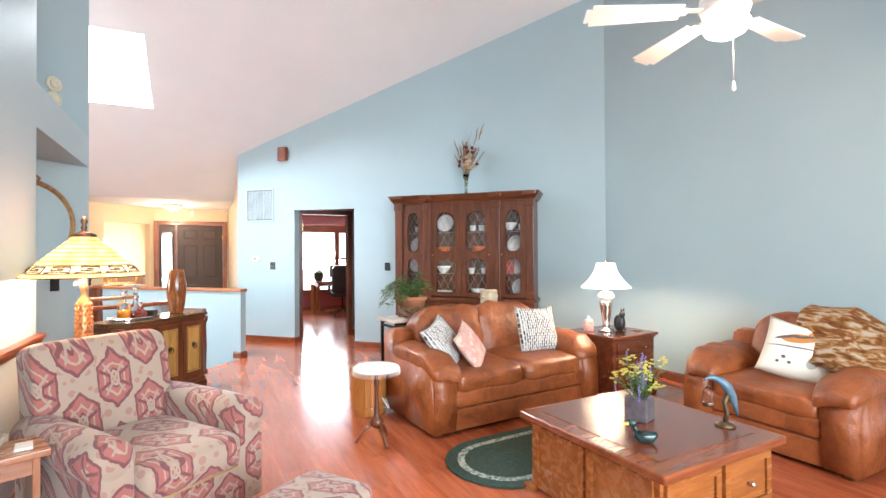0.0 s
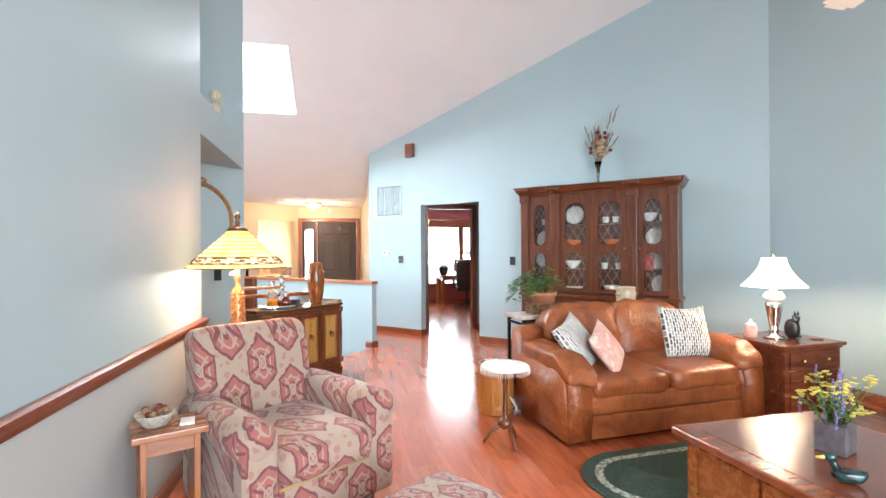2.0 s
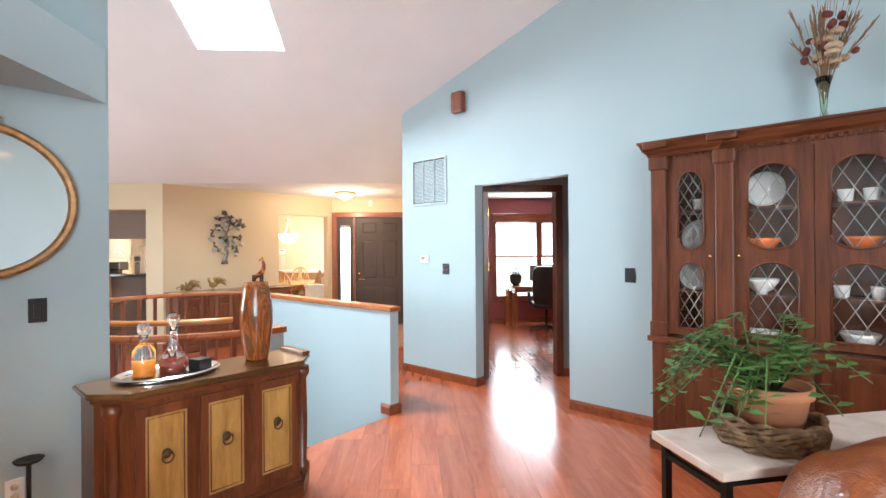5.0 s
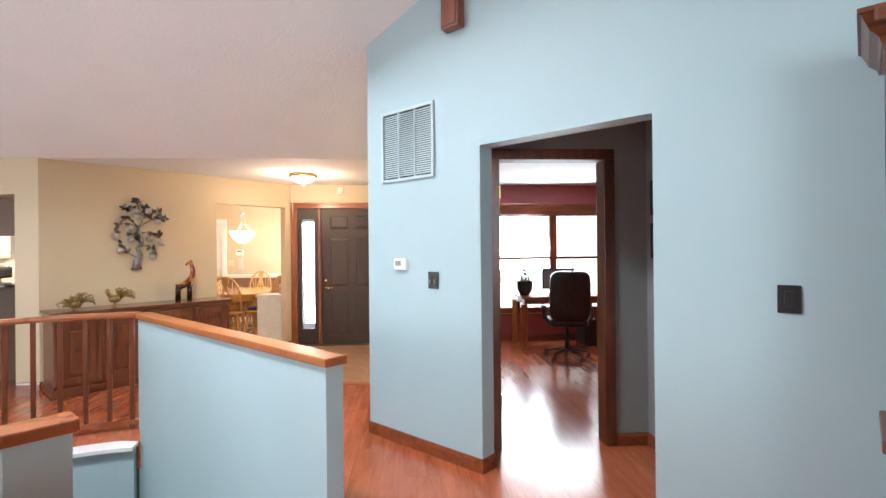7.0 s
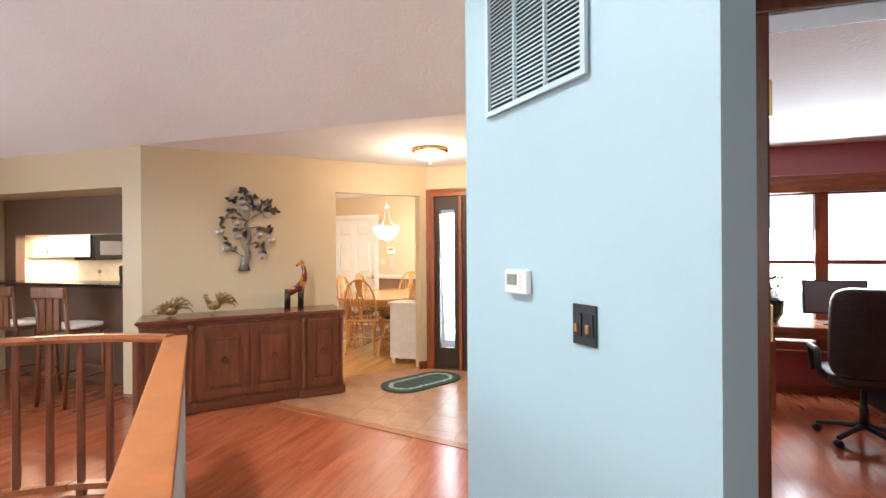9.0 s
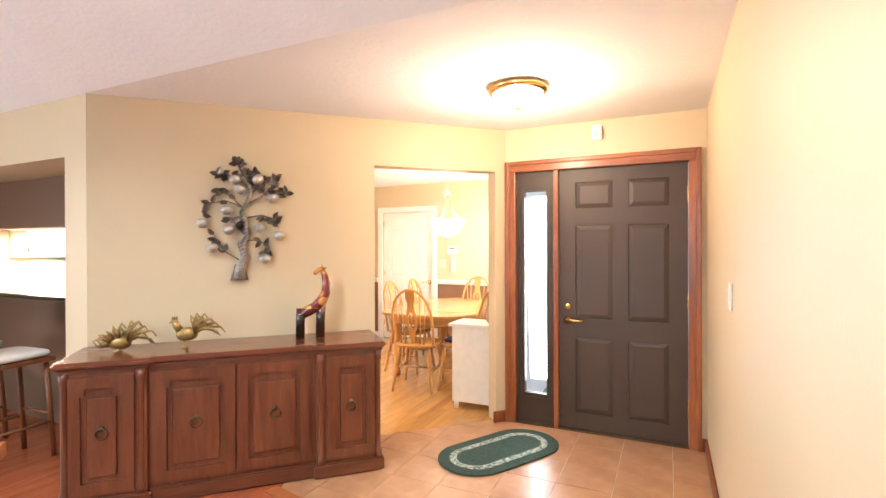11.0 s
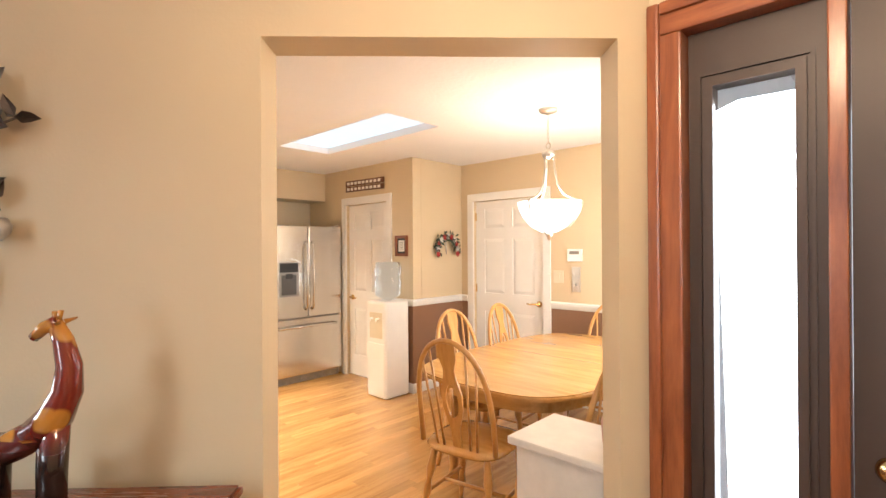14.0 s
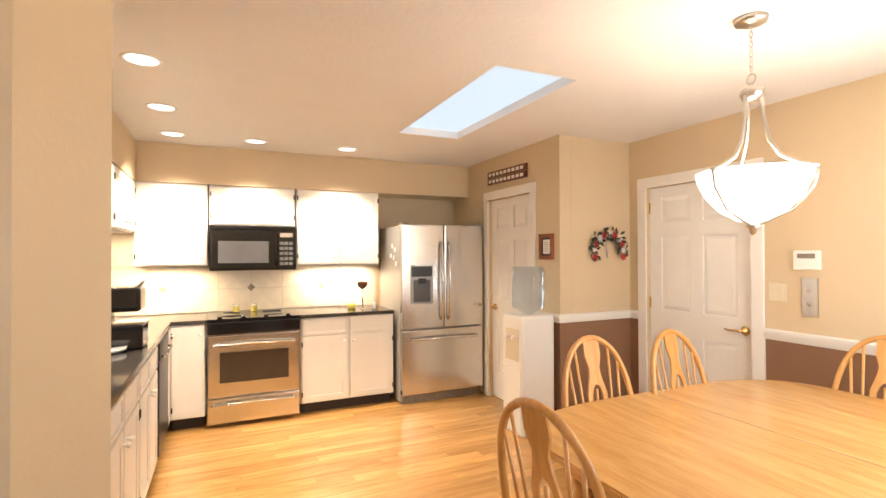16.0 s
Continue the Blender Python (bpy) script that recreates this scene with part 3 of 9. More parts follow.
    nt.links.new(dot, mix2.inputs["Factor"]), nt.links.new(mix.outputs[2], mix2.inputs[6])
    mix2.inputs[7].default_value = tuple((p + q) / 2 for p, q in zip(red, ground))
    fade = node(nt, "TexNoise", Scale=60.0, Detail=4.0)
    nt.links.new(tc.outputs["Object"], fade.inputs["Vector"])
    mix3 = nt.nodes.new("ShaderNodeMix")
    mix3.data_type = "RGBA"
    nt.links.new(mt("MULTIPLY", fade.outputs[0], 0.22), mix3.inputs["Factor"]), nt.links.new(mix2.outputs[2], mix3.inputs[6])
    mix3.inputs[7].default_value = ground
    nt.links.new(mix3.outputs[2], b.inputs["Base Color"])
    b.inputs["Roughness"].default_value, b.inputs["Sheen Weight"].default_value = 0.9, 0.2
    weave = node(nt, "TexNoise", Scale=260.0, Detail=2.0)
    nt.links.new(tc.outputs["Object"], weave.inputs["Vector"])
    bumped(nt, b, weave.outputs[0], 0.3, 0.004)
    return m


def dashes(name, ground, ink, scale=11.0):
    """Short dark dashes printed on pale cotton."""
    m, nt, b = base(name)
    tc, mp = nt.nodes.new("ShaderNodeTexCoord"), nt.nodes.new("ShaderNodeMapping")
    mp.inputs["Rotation"].default_value = (radians(90), 0, radians(90))
    nt.links.new(tc.outputs["Object"], mp.inputs[0])
    br = node(nt, "TexBrick", Scale=scale, Color1=ink, Color2=shade(ground, 0.7), Mortar=ground, Mortar_Size=0.045, Bias=-0.25)
    br.inputs["Brick Width"].default_value, br.inputs["Row Height"].default_value = 0.55, 0.24
    nt.links.new(mp.outputs[0], br.inputs["Vector"]), nt.links.new(br.outputs["Color"], b.inputs["Base Color"])
    b.inputs["Roughness"].default_value = 0.9
    n = node(nt, "TexNoise", Scale=300.0)
    nt.links.new(tc.outputs["Object"], n.inputs["Vector"])
    bumped(nt, b, n.outputs[0], 0.25, 0.003)
    return m


def blotches(name, stops, scale=6.0, rough=0.85, bump=0.3, distort=0.6, stretch=(1, 1, 1)):
    m, nt, b = base(name)
    v = coords(nt, stretch)
    n = node(nt, "TexNoise", Scale=scale, Detail=5.0, Distortion=distort)
    f = node(nt, "TexNoise", Scale=scale * 30, Detail=2.0)
    nt.links.new(v, n.inputs["Vector"]), nt.links.new(v, f.inputs["Vector"])
    nt.links.new(ramp(nt, n.outputs[0], stops), b.inputs["Base Color"])
    b.inputs["Roughness"].default_value = rough
    bumped(nt, b, f.outputs[0], bump, 0.004)
    return m


M_LEATHER = leather("tan_leather", (0.135, 0.030, 0.009, 1), (0.39, 0.112, 0.032, 1))
M_KILIM = kilim("kilim_upholstery", (0.36, 0.262, 0.200, 1), (0.29, 0.080, 0.070, 1), (0.14, 0.030, 0.042, 1))
M_DASH = dashes("dash_print", (0.72, 0.70, 0.66, 1), (0.05, 0.05, 0.055, 1))
M_FLORAL = blotches("pink_floral_cotton", ((0.3, (0.60, 0.50, 0.40, 1)), (0.5, (0.62, 0.30, 0.26, 1)), (0.62, (0.66, 0.56, 0.46, 1)), (0.75, (0.36, 0.36, 0.28, 1))), 9)
def bird_print(name, ground, bird, dark):
    """White cotton printed with an orange bird, a twig and small dots."""
    m, nt, b = base(name)
    tc, sep = nt.nodes.new("ShaderNodeTexCoord"), nt.nodes.new("ShaderNodeSeparateXYZ")
    nt.links.new(tc.outputs["Object"], sep.inputs[0])

    def mt(op, a, c=0.0):
        n = nt.nodes.new("ShaderNodeMath")
        n.operation = op
        for k, q in enumerate((a, c)):
            if isinstance(q, (int, float)):
                n.inputs[k].default_value = q
            else:
                nt.links.new(q, n.inputs[k])
        return n.outputs[0]

    def oval(x0, z0, rx, rz, lean):
        dx, dz = mt("SUBTRACT", sep.outputs[0], x0), mt("SUBTRACT", sep.outputs[2], z0)
        dz = mt("SUBTRACT", dz, mt("MULTIPLY", dx, lean))
        return mt("LESS_THAN", mt("ADD", mt("POWER", mt("ABSOLUTE", mt("DIVIDE", dx, rx)), 2.0), mt("POWER", mt("ABSOLUTE", mt("DIVIDE", dz, rz)), 2.0)), 1.0)

    col = None
    for x0, z0, rx, rz, lean, tint in ((-0.02, 0.29, 0.10, 0.036, 0.25, bird), (0.06, 0.335, 0.034, 0.030, 0.0, bird), (-0.09, 0.285, 0.07, 0.012, 0.4, dark), (0.02, 0.315, 0.07, 0.010, 0.35, dark),
                                       (-0.02, 0.22, 0.17, 0.005, 0.12, dark), (0.09, 0.14, 0.035, 0.045, 0.3, shade(ground, 0.55)), (-0.08, 0.13, 0.014, 0.012, 0.0, dark), (-0.04, 0.10, 0.012, 0.010, 0.0, dark), (-0.11, 0.09, 0.011, 0.010, 0.0, dark)):
        mix = nt.nodes.new("ShaderNodeMix")
        mix.data_type = "RGBA"
        nt.links.new(oval(x0, z0, rx, rz, lean), mix.inputs["Factor"])
        if col is None:
            mix.inputs[6].default_value = ground
        else:
            nt.links.new(col, mix.inputs[6])
        mix.inputs[7].default_value = tint
        col = mix.outputs[2]
    nt.links.new(col, b.inputs["Base Color"])
    b.inputs["Roughness"].default_value = 0.9
    n = node(nt, "TexNoise", Scale=300.0)
    nt.links.new(tc.outputs["Object"], n.inputs["Vector"])
    bumped(nt, b, n.outputs[0], 0.25, 0.003)
    return m


M_BIRDCLOTH = bird_print("bird_print_cotton", (0.70, 0.66, 0.58, 1), (0.50, 0.19, 0.05, 1), (0.10, 0.08, 0.07, 1))
M_FUR = blotches("spotted_fur", ((0.36, (0.78, 0.68, 0.54, 1)), (0.46, (0.66, 0.40, 0.18, 1)), (0.54, (0.42, 0.16, 0.045, 1)), (0.70, (0.20, 0.065, 0.02, 1))), 13.0, 0.95, 0.8, 0.8, (0.7, 2.2, 2.2))
M_WALNUT = wood("dark_walnut", (0.055, 0.014, 0.006, 1), (0.18, 0.055, 0.020, 1), 0.32, (12, 12, 1.3))
M_WALNUTX = wood("dark_walnut_along", (0.055, 0.014, 0.006, 1), (0.18, 0.055, 0.020, 1), 0.30, (1.3, 12, 12))
M_CABINET = wood("cabinet_oak", (0.050, 0.013, 0.006, 1), (0.165, 0.046, 0.016, 1), 0.36, (14, 14, 1.2))
M_CHERRY = wood("cherry", (0.17, 0.045, 0.014, 1), (0.42, 0.15, 0.045, 1), 0.26, (1.2, 12, 12), coat=0.4)
M_HONEY = wood("honey_wood", (0.30, 0.100, 0.022, 1), (0.50, 0.205, 0.050, 1), 0.3, (1.3, 12, 12), coat=0.3)
M_HONEYZ = wood("honey_wood_upright", (0.30, 0.100, 0.022, 1), (0.50, 0.205, 0.050, 1), 0.3, (12, 12, 1.3), coat=0.3)
M_OCHRE = wood("ochre_panel", (0.26, 0.13, 0.03, 1), (0.50, 0.30, 0.09, 1), 0.4, (8, 8, 1.5))
M_LEAF = plain("leaf_green", (0.07, 0.15, 0.035, 1), 0.5, vary=0.35, scale=9, bump=0.1)
M_TERRA = plain("terracotta", (0.50, 0.20, 0.10, 1), 0.75, vary=0.12, bump=0.12)
M_WICKER = blotches("wicker", ((0.3, (0.10, 0.05, 0.025, 1)), (0.7, (0.34, 0.20, 0.10, 1))), 40, 0.7, 0.8)
M_IRON = plain("black_iron", (0.02, 0.018, 0.016, 1), 0.5, metal=0.7, vary=0.2)
M_SILVER = plain("silver", (0.82, 0.80, 0.76, 1), 0.14, metal=1.0, vary=0.04, bump=0.02)
M_MIRROR = plain("mirror_silver", (0.92, 0.93, 0.93, 1), 0.03, metal=1.0, vary=0.0, bump=0.0)
M_GILT = plain("worn_gilt", (0.36, 0.20, 0.085, 1), 0.42, metal=0.55, vary=0.3, scale=30, bump=0.3)
M_LINEN = plain("white_linen", (0.80, 0.78, 0.74, 1), 0.85, vary=0.03, bump=0.2, fine=200)
M_CREAMPL = plain("cream_plastic", (0.66, 0.60, 0.46, 1), 0.45, vary=0.04)
M_CHINA = plain("white_china", (0.78, 0.77, 0.74, 1), 0.12, vary=0.06, bump=0.0)
M_ORANGEG = plain("orange_glass", (0.70, 0.16, 0.03, 1), 0.1, vary=0.2, bump=0.0)


def knob(parent, at, r=0.014, material=None):
    return part("knob", moved(lathe([(0.006, 0), (0.006, 0.012), (r, 0.02), (r, 0.028), (r * 0.6, 0.034), (0, 0.036)], 12), Matrix.Translation(at) @ pose(0, 0, 0, 90)), material or M_NICKEL, parent, "small metal knob")


# ---------------------------------------------------------------- trim of the great room
BASEB = [(0, 0), (0.014, 0), (0.014, 0.065), (0.008, 0.085), (0, 0.09)]
RAILP = [(0, 0), (0.018, 0.004), (0.024, 0.025), (0.036, 0.045), (0.036, 0.062), (0.018, 0.070), (0, 0.072)]


def run(name, prof, pts, material, label, category="trim"):
    return setting(name, sweep(prof, pts), material, label, category)


run("trim_chair_rail", RAILP, [(-0.958, -2.49, 0.842), (-0.958, 3.99, 0.842), (-1.05, 3.99, 0.842)], M_TRIMX, "stained cherry chair rail on the blue wall")
setting("wall_wainscot", B(-0.962, -2.49, 0.09, -0.955, 3.96, 0.842), M_CREAM, "pale painted wall below the chair rail", "wall")
run("baseboard", BASEB, [(-0.955, -2.49, 0), (-0.955, 3.96, 0)], M_TRIMX, "stained cherry baseboard")
run("baseboard", BASEB, [(*dxy(-4.648, 0.96), 0), (*dxy(-4.648, 3.29), 0)], M_TRIMX, "stained cherry baseboard")
run("baseboard", BASEB, [(*dxy(-5.79, CAB_V - 0.002), 0), (*dxy(-4.678, CAB_V - 0.002), 0), (*dxy(-4.678, CAB_V + 0.128), 0)], M_TRIMX, "stained cherry baseboard")
run("baseboard", BASEB, [(*dxy(-3.603, CAB_V - 0.002), 0), (*dxy(0.03, CAB_V - 0.002), 0), (4.668, -2.49, 0)], M_TRIMX, "stained cherry baseboard")
# soffit of the corner niche, with an open ledge above
setting("wall_niche_soffit", prism([(-0.962, 3.967), (-0.962, 5.594), (-2.588, 3.967)], 2.255, 2.55), M_BLUE, "blue painted ledge over the corner niche", "wall")


def medallion(m):
    ob = thing("smoke_detector", m, "round cream plastic detector on the blue wall", "detector", "detectors above the niche")
    part("base", moved(lathe([(0.068, 0), (0.068, 0.012), (0.060, 0.022), (0.0, 0.023)], 28), pose(0, 0, 0, 90)), M_CREAMPL, ob)
    part("cover", moved(lathe([(0.045, 0.021), (0.045, 0.034), (0.030, 0.044), (0.012, 0.045), (0.012, 0.040), (0, 0.040)], 24), pose(0, 0, 0, 90)), M_CREAMPL, ob)
    return ob


# devices on the mirror wall face the room: local -y looks along +u
for z in (2.95, 2.815):
    medallion(D(-4.648, 2.975, z, 90))


def oval_mirror(m):
    ob = thing("wall_mirror", m, "oval mirror in a worn gilt frame with a crest", "mirror")
    w, h, n = 0.40, 0.375, 48
    ell = [(w * math.cos(2 * math.pi * k / n), h * math.sin(2 * math.pi * k / n)) for k in range(n)]
    part("glass", moved(prism(ell, 0, 0.006), pose(0, 0.0, 0, 90) @ Matrix.Translation((0, 0, 0.008))), M_MIRROR, ob, "silvered mirror glass")
    bm = sweep([(-0.022, 0), (-0.022, 0.016), (-0.010, 0.030), (0.008, 0.034), (0.022, 0.022), (0.022, 0)], [(x, z, 0) for x, z in ell], closed=True)
    part("frame", moved(bm, pose(0, 0, 0, 90)), M_GILT, ob, "narrow worn gilt frame")
    bm = bmesh.new()
    for s in (-1, 1):
        tube([(0.008 * s, -0.03, h + 0.02), (0.06 * s, -0.035, h + 0.055), (0.10 * s, -0.03, h + 0.035), (0.085 * s, -0.025, h + 0.012)], 0.016, 7, bm, 0.008)
    for k in range(5):
        a = math.pi * (0.15 + 0.175 * k)
        tube([(0.015 * math.cos(a), -0.03, h + 0.02), (0.055 * math.cos(a), -0.038, h + 0.03 + 0.05 * math.sin(a))], 0.014, 6, bm, 0.006)
    part("crest", bm, M_GILT, ob, "carved gilt bow and leaf crest")
    return ob


oval_mirror(D(-4.640, 2.755, 1.695, 90) @ Matrix.Diagonal((0.93, 1, 0.96, 1)))


def switch_plate(m, label, material=None, w=0.075, h=0.12, group=""):
    ob = thing("light_switch", m, label, "light switch", group)
    part("plate", B(-w / 2, -0.007, -h / 2, w / 2, 0, h / 2, 0.003), material or M_BLACK, ob)
    for x in (-0.023, 0.023) if w > 0.09 and material is None else (0.0,):
        part("rocker", B(x - 0.016, -0.012, -0.034, x + 0.016, -0.006, 0.034, 0.002), material or M_BLACK, ob)
        if w > 0.09 and material is None:
            part("toggle", B(x - 0.006, -0.020, -0.022, x + 0.006, -0.010, 0.004, 0.002), M_GILT, ob, "bronze toggle")
    return ob


switch_plate(D(-4.646, 2.985, 1.16, 90), "black light switch on the blue mirror wall", group="black switch plates")
switch_plate(D(-5.09, CAB_V - 0.002, 1.235), "black square light switch on the blue wall", w=0.095, group="black switch plates")
switch_plate(D(-3.049, CAB_V - 0.002, 1.225), "black light switch beside the china cabinet", w=0.085, group="black switch plates")
ob = thing("wall_outlet", D(-4.646, 2.895, 0.29, 90), "white wall outlet above the baseboard", "outlet")
part("plate", B(-0.037, -0.006, -0.06, 0.037, 0, 0.06, 0.003), M_WHITE, ob)
for z in (-0.024, 0.024):
    part("socket", moved(lathe([(0.017, 0), (0.017, 0.003), (0, 0.003)], 14), pose(0, -0.006, z, 90)), M_CREAMPL, ob)
ob = thing("thermostat", D(-5.405, CAB_V - 0.002, 1.345), "white digital thermostat on the blue wall", "thermostat")
part("case", B(-0.062, -0.028, -0.042, 0.062, 0, 0.042, 0.008), M_WHITE, ob)
part("display", B(-0.045, -0.030, -0.012, 0.012, -0.027, 0.026), plain("lcd_grey", (0.20, 0.22, 0.16, 1), 0.3), ob, "grey liquid crystal display")
for k in range(3):
    part("button", B(0.024, -0.031, -0.022 + 0.018 * k, 0.046, -0.027, -0.012 + 0.018 * k, 0.001), M_CREAMPL, ob)
ob = thing("wall_speaker", D(-4.865, CAB_V - 0.002, 3.03), "small brown wooden box high on the blue wall", "chime box")
part("case", B(-0.075, -0.075, -0.11, 0.075, 0, 0.11, 0.012), M_TRIM, ob)
part("face", B(-0.058, -0.081, -0.09, 0.058, -0.074, 0.09, 0.004), M_TRIM, ob)
M_VENT = plain("pale_blue_enamel", (0.47, 0.56, 0.58, 1), 0.4, vary=0.03)
ob = thing("return_vent", D(-5.337, CAB_V - 0.002, 2.23), "white louvred return air grille on the blue wall", "air vent")
# Black sheet gives the duct's darkness; the wall behind is not cut open.
part("backing", B(-0.252, -0.004, -0.25, 0.252, -0.001, 0.25), M_BLACK, ob, "black sheet for the unlit duct behind the slats")
part("frame", moved(holed(rect(-0.268, -0.265, 0.268, 0.265), [rect(-0.248 + k * 0.168, -0.246, -0.088 + k * 0.168, 0.246) for k in range(3)], 0.014), Matrix.Translation((0, -0.018, 0))), M_VENT, ob)
slat = mesh_of("slat", moved(B(-0.238, -0.0012, -0.0060, 0.238, 0.0012, 0.0060), pose(0, 0, 0, -38)), M_VENT)
for k in range(30):
    sl = new("slat", slat)
    sl.parent, sl.location = ob, (0, -0.009, -0.228 + k * 0.0157)


# ---------------------------------------------------------------- china cabinet
def china_cabinet(m):
    ob = thing("china_cabinet", m, "tall dark oak china cabinet with leaded glass doors full of dishes", "cabinet")
    W, Dp = 1.92, 0.40
    part("base", B(-W / 2 - 0.02, 0.0, 0.0, W / 2 + 0.02, Dp, 0.10, 0.012), M_WALNUTX, ob)
    low = part("lower_body", B(-W / 2, 0.02, 0.10, W / 2, Dp, 0.76, 0.006), M_CABINET, ob)
    for k in range(4):
        x = -W / 2 + 0.10 + k * 0.435
        d = part("lower_door", holed(rect(x, 0.14, x + 0.40, 0.72), [rect(x + 0.06, 0.20, x + 0.34, 0.66)], 0.02), M_CABINET, ob)
        part("panel", B(x + 0.055, 0.008, 0.195, x + 0.345, 0.018, 0.665, 0.006), M_CABINET, d)
    part("ledge", B(-W / 2 - 0.025, -0.01, 0.76, W / 2 + 0.025, Dp, 0.80, 0.008), M_WALNUTX, ob)
    part("back", B(-W / 2 + 0.02, Dp - 0.02, 0.80, W / 2 - 0.02, Dp, 2.06), M_WALNUT, ob)
    for x in (-W / 2, W / 2 - 0.025):
        part("side", B(x, 0.05, 0.80, x + 0.025, Dp - 0.02, 2.06), M_CABINET, ob)
    part("top_board", B(-W / 2, 0.05, 2.04, W / 2, Dp - 0.02, 2.06), M_CABINET, ob)
    for x0, x1 in ((-0.96, -0.855), (-0.545, -0.435), (0.405, 0.515), (0.86, 0.96)):
        p = part("pilaster", B(x0, 0.012, 0.80, x1, 0.06, 1.98, 0.008), M_CABINET, ob)
        part("capital", B(x0 - 0.012, 0.0, 1.96, x1 + 0.012, 0.065, 2.05, 0.010), M_CABINET, p)
        part("plinth", B(x0 - 0.008, 0.0, 0.80, x1 + 0.008, 0.065, 0.90, 0.008), M_CABINET, p)
    doors = ((-0.855, -0.545), (-0.435, -0.02), (-0.015, 0.405), (0.515, 0.86))
    for i, (x0, x1) in enumerate(doors):
        fr = 0.075
        wins = [arched(x0 + fr, 1.40, x1 - fr, 1.93, 0.11, 0.08), arched(x0 + fr, 0.87, x1 - fr, 1.32, 0.10)]
        d = part("glass_door", moved(holed(rect(x0, 0.82, x1, 2.02), wins, 0.022), Matrix.Translation((0, 0.035, 0))), M_CABINET, ob)
        for z0, z1, wn in ((1.40, 1.93, wins[0]), (0.87, 1.32, wins[1])):
            part("pane", B(x0 + fr - 0.006, 0.060, z0 - 0.006, x1 - fr + 0.006, 0.063, z1 + 0.006), M_GLASS, d, "clear glass pane").visible_shadow = False
            w, h = x1 - x0 - 2 * fr, z1 - z0
            st = w / 2.6
            for s in (-1, 1):
                k = -8
                while k < 12:
                    c = k * st
                    # line: x = c + s * (z / 1.7)
                    pts = []
                    for zz in [h * q / 40 for q in range(41)]:
                        xx = c + s * zz / 1.7
                        if 0 <= xx <= w:
                            pts.append((x0 + fr + xx, 0.0595, z0 + zz))
                    if len(pts) > 2:
                        part("leading", tube([pts[0], pts[-1]], 0.0026, 5), M_PEWTER, d)
                    k += 1
            bm = bmesh.new()
            tube([(x, 0.032, z) for x, z in wn + [wn[0]]], 0.007, 6, bm)
            part("moulding", bm, M_CABINET, d)
        knob(d, (x1 - 0.03 if i % 2 == 0 else x0 + 0.03, 0.035, 1.36), 0.012, M_BRASS)
    for z in (1.10, 1.36, 1.66):
        part("shelf", B(-W / 2 + 0.03, 0.08, z, W / 2 - 0.03, Dp - 0.025, z + 0.012), M_CABINET, ob)
    crown = [(0, 0), (0.015, 0), (0.022, 0.02), (0.045, 0.04), (0.065, 0.085), (0.075, 0.09), (0.075, 0.105), (0, 0.105)]
    pts = [(W / 2, Dp), (W / 2, 0.02), (0.50, 0.02), (0.50, 0.045), (-0.53, 0.045), (-0.53, 0.02), (-W / 2, 0.02), (-W / 2, Dp)]
    part("crown", sweep(crown, [(x, y, 2.05) for x, y in reversed(pts)]), M_WALNUTX, ob)
    for k in range(44):
        x = -0.93 + 1.86 * k / 43
        if all(abs(x - c) > 0.075 for c in (-0.907, -0.49, 0.46, 0.91)):
            part("dentil", B(x - 0.013, 0.020, 2.035, x + 0.013, 0.040, 2.062, 0.003, 1), M_CABINET, ob)
    part("frieze", B(-0.95, 0.034, 2.015, 0.95, 0.06, 2.05), M_CABINET, ob)
    for x0, x1 in ((-0.96, -0.855), (-0.545, -0.435), (0.405, 0.515), (0.86, 0.96)):
        part("crown_block", B(x0 - 0.035, -0.065, 2.10, x1 + 0.035, 0.06, 2.153, 0.012), M_WALNUTX, ob)
    part("crown_board", B(-W / 2 - 0.06, 0.0, 2.135, W / 2 + 0.06, Dp, 2.152, 0.004), M_WALNUTX, ob)
    return ob


M_PEWTER = plain("lead_came", (0.42, 0.40, 0.37, 1), 0.45, metal=0.8, vary=0.1)
CAB = D(-1.785, 6.145) @ Matrix.Diagonal((1, 1, 1.025, 1))
china_cabinet(CAB)


def dish(name, m, prof, material, label, category="dish", group="dishes in the china cabinet"):
    return single(name, lathe(prof, 22), material, m, label, category, group)


PLATE = [(0, 0), (0.05, 0.004), (0.085, 0.012), (0.12, 0.018), (0.12, 0.022), (0.085, 0.017), (0.05, 0.010), (0, 0.007)]
BOWL = [(0.035, 0), (0.03, 0.012), (0.06, 0.03), (0.095, 0.08), (0.10, 0.10), (0.095, 0.10), (0.055, 0.035), (0, 0.02)]
CUP = [(0.025, 0), (0.035, 0.01), (0.042, 0.07), (0.044, 0.075), (0.040, 0.073), (0.032, 0.015), (0, 0.012)]
for x, z in ((-0.70, 1.372), (-0.30, 1.672), (0.69, 1.372), (0.75, 0.812), (0.70, 1.112), (-0.72, 1.112)):
    dish("display_plate", CAB @ pose(x, 0.27, z + 0.118, 76, 0, 0), PLATE, M_CHINA, "white china plate propped on a cabinet shelf")
for x, z, mt_, lb in ((-0.30, 1.372, M_ORANGEG, "orange glass bowl on a cabinet shelf"), (0.20, 1.372, M_ORANGEG, "orange glass bowl on a cabinet shelf"),
                      (-0.31, 1.112, M_CHINA, "white china bowl on a cabinet shelf"), (0.62, 1.672, M_CHINA, "white china bowl on a cabinet shelf"), (0.18, 0.812, M_CHINA, "white china bowl on a cabinet shelf")):
    dish("bowl", CAB @ pose(x, 0.19, z), BOWL, mt_, lb, "bowl")
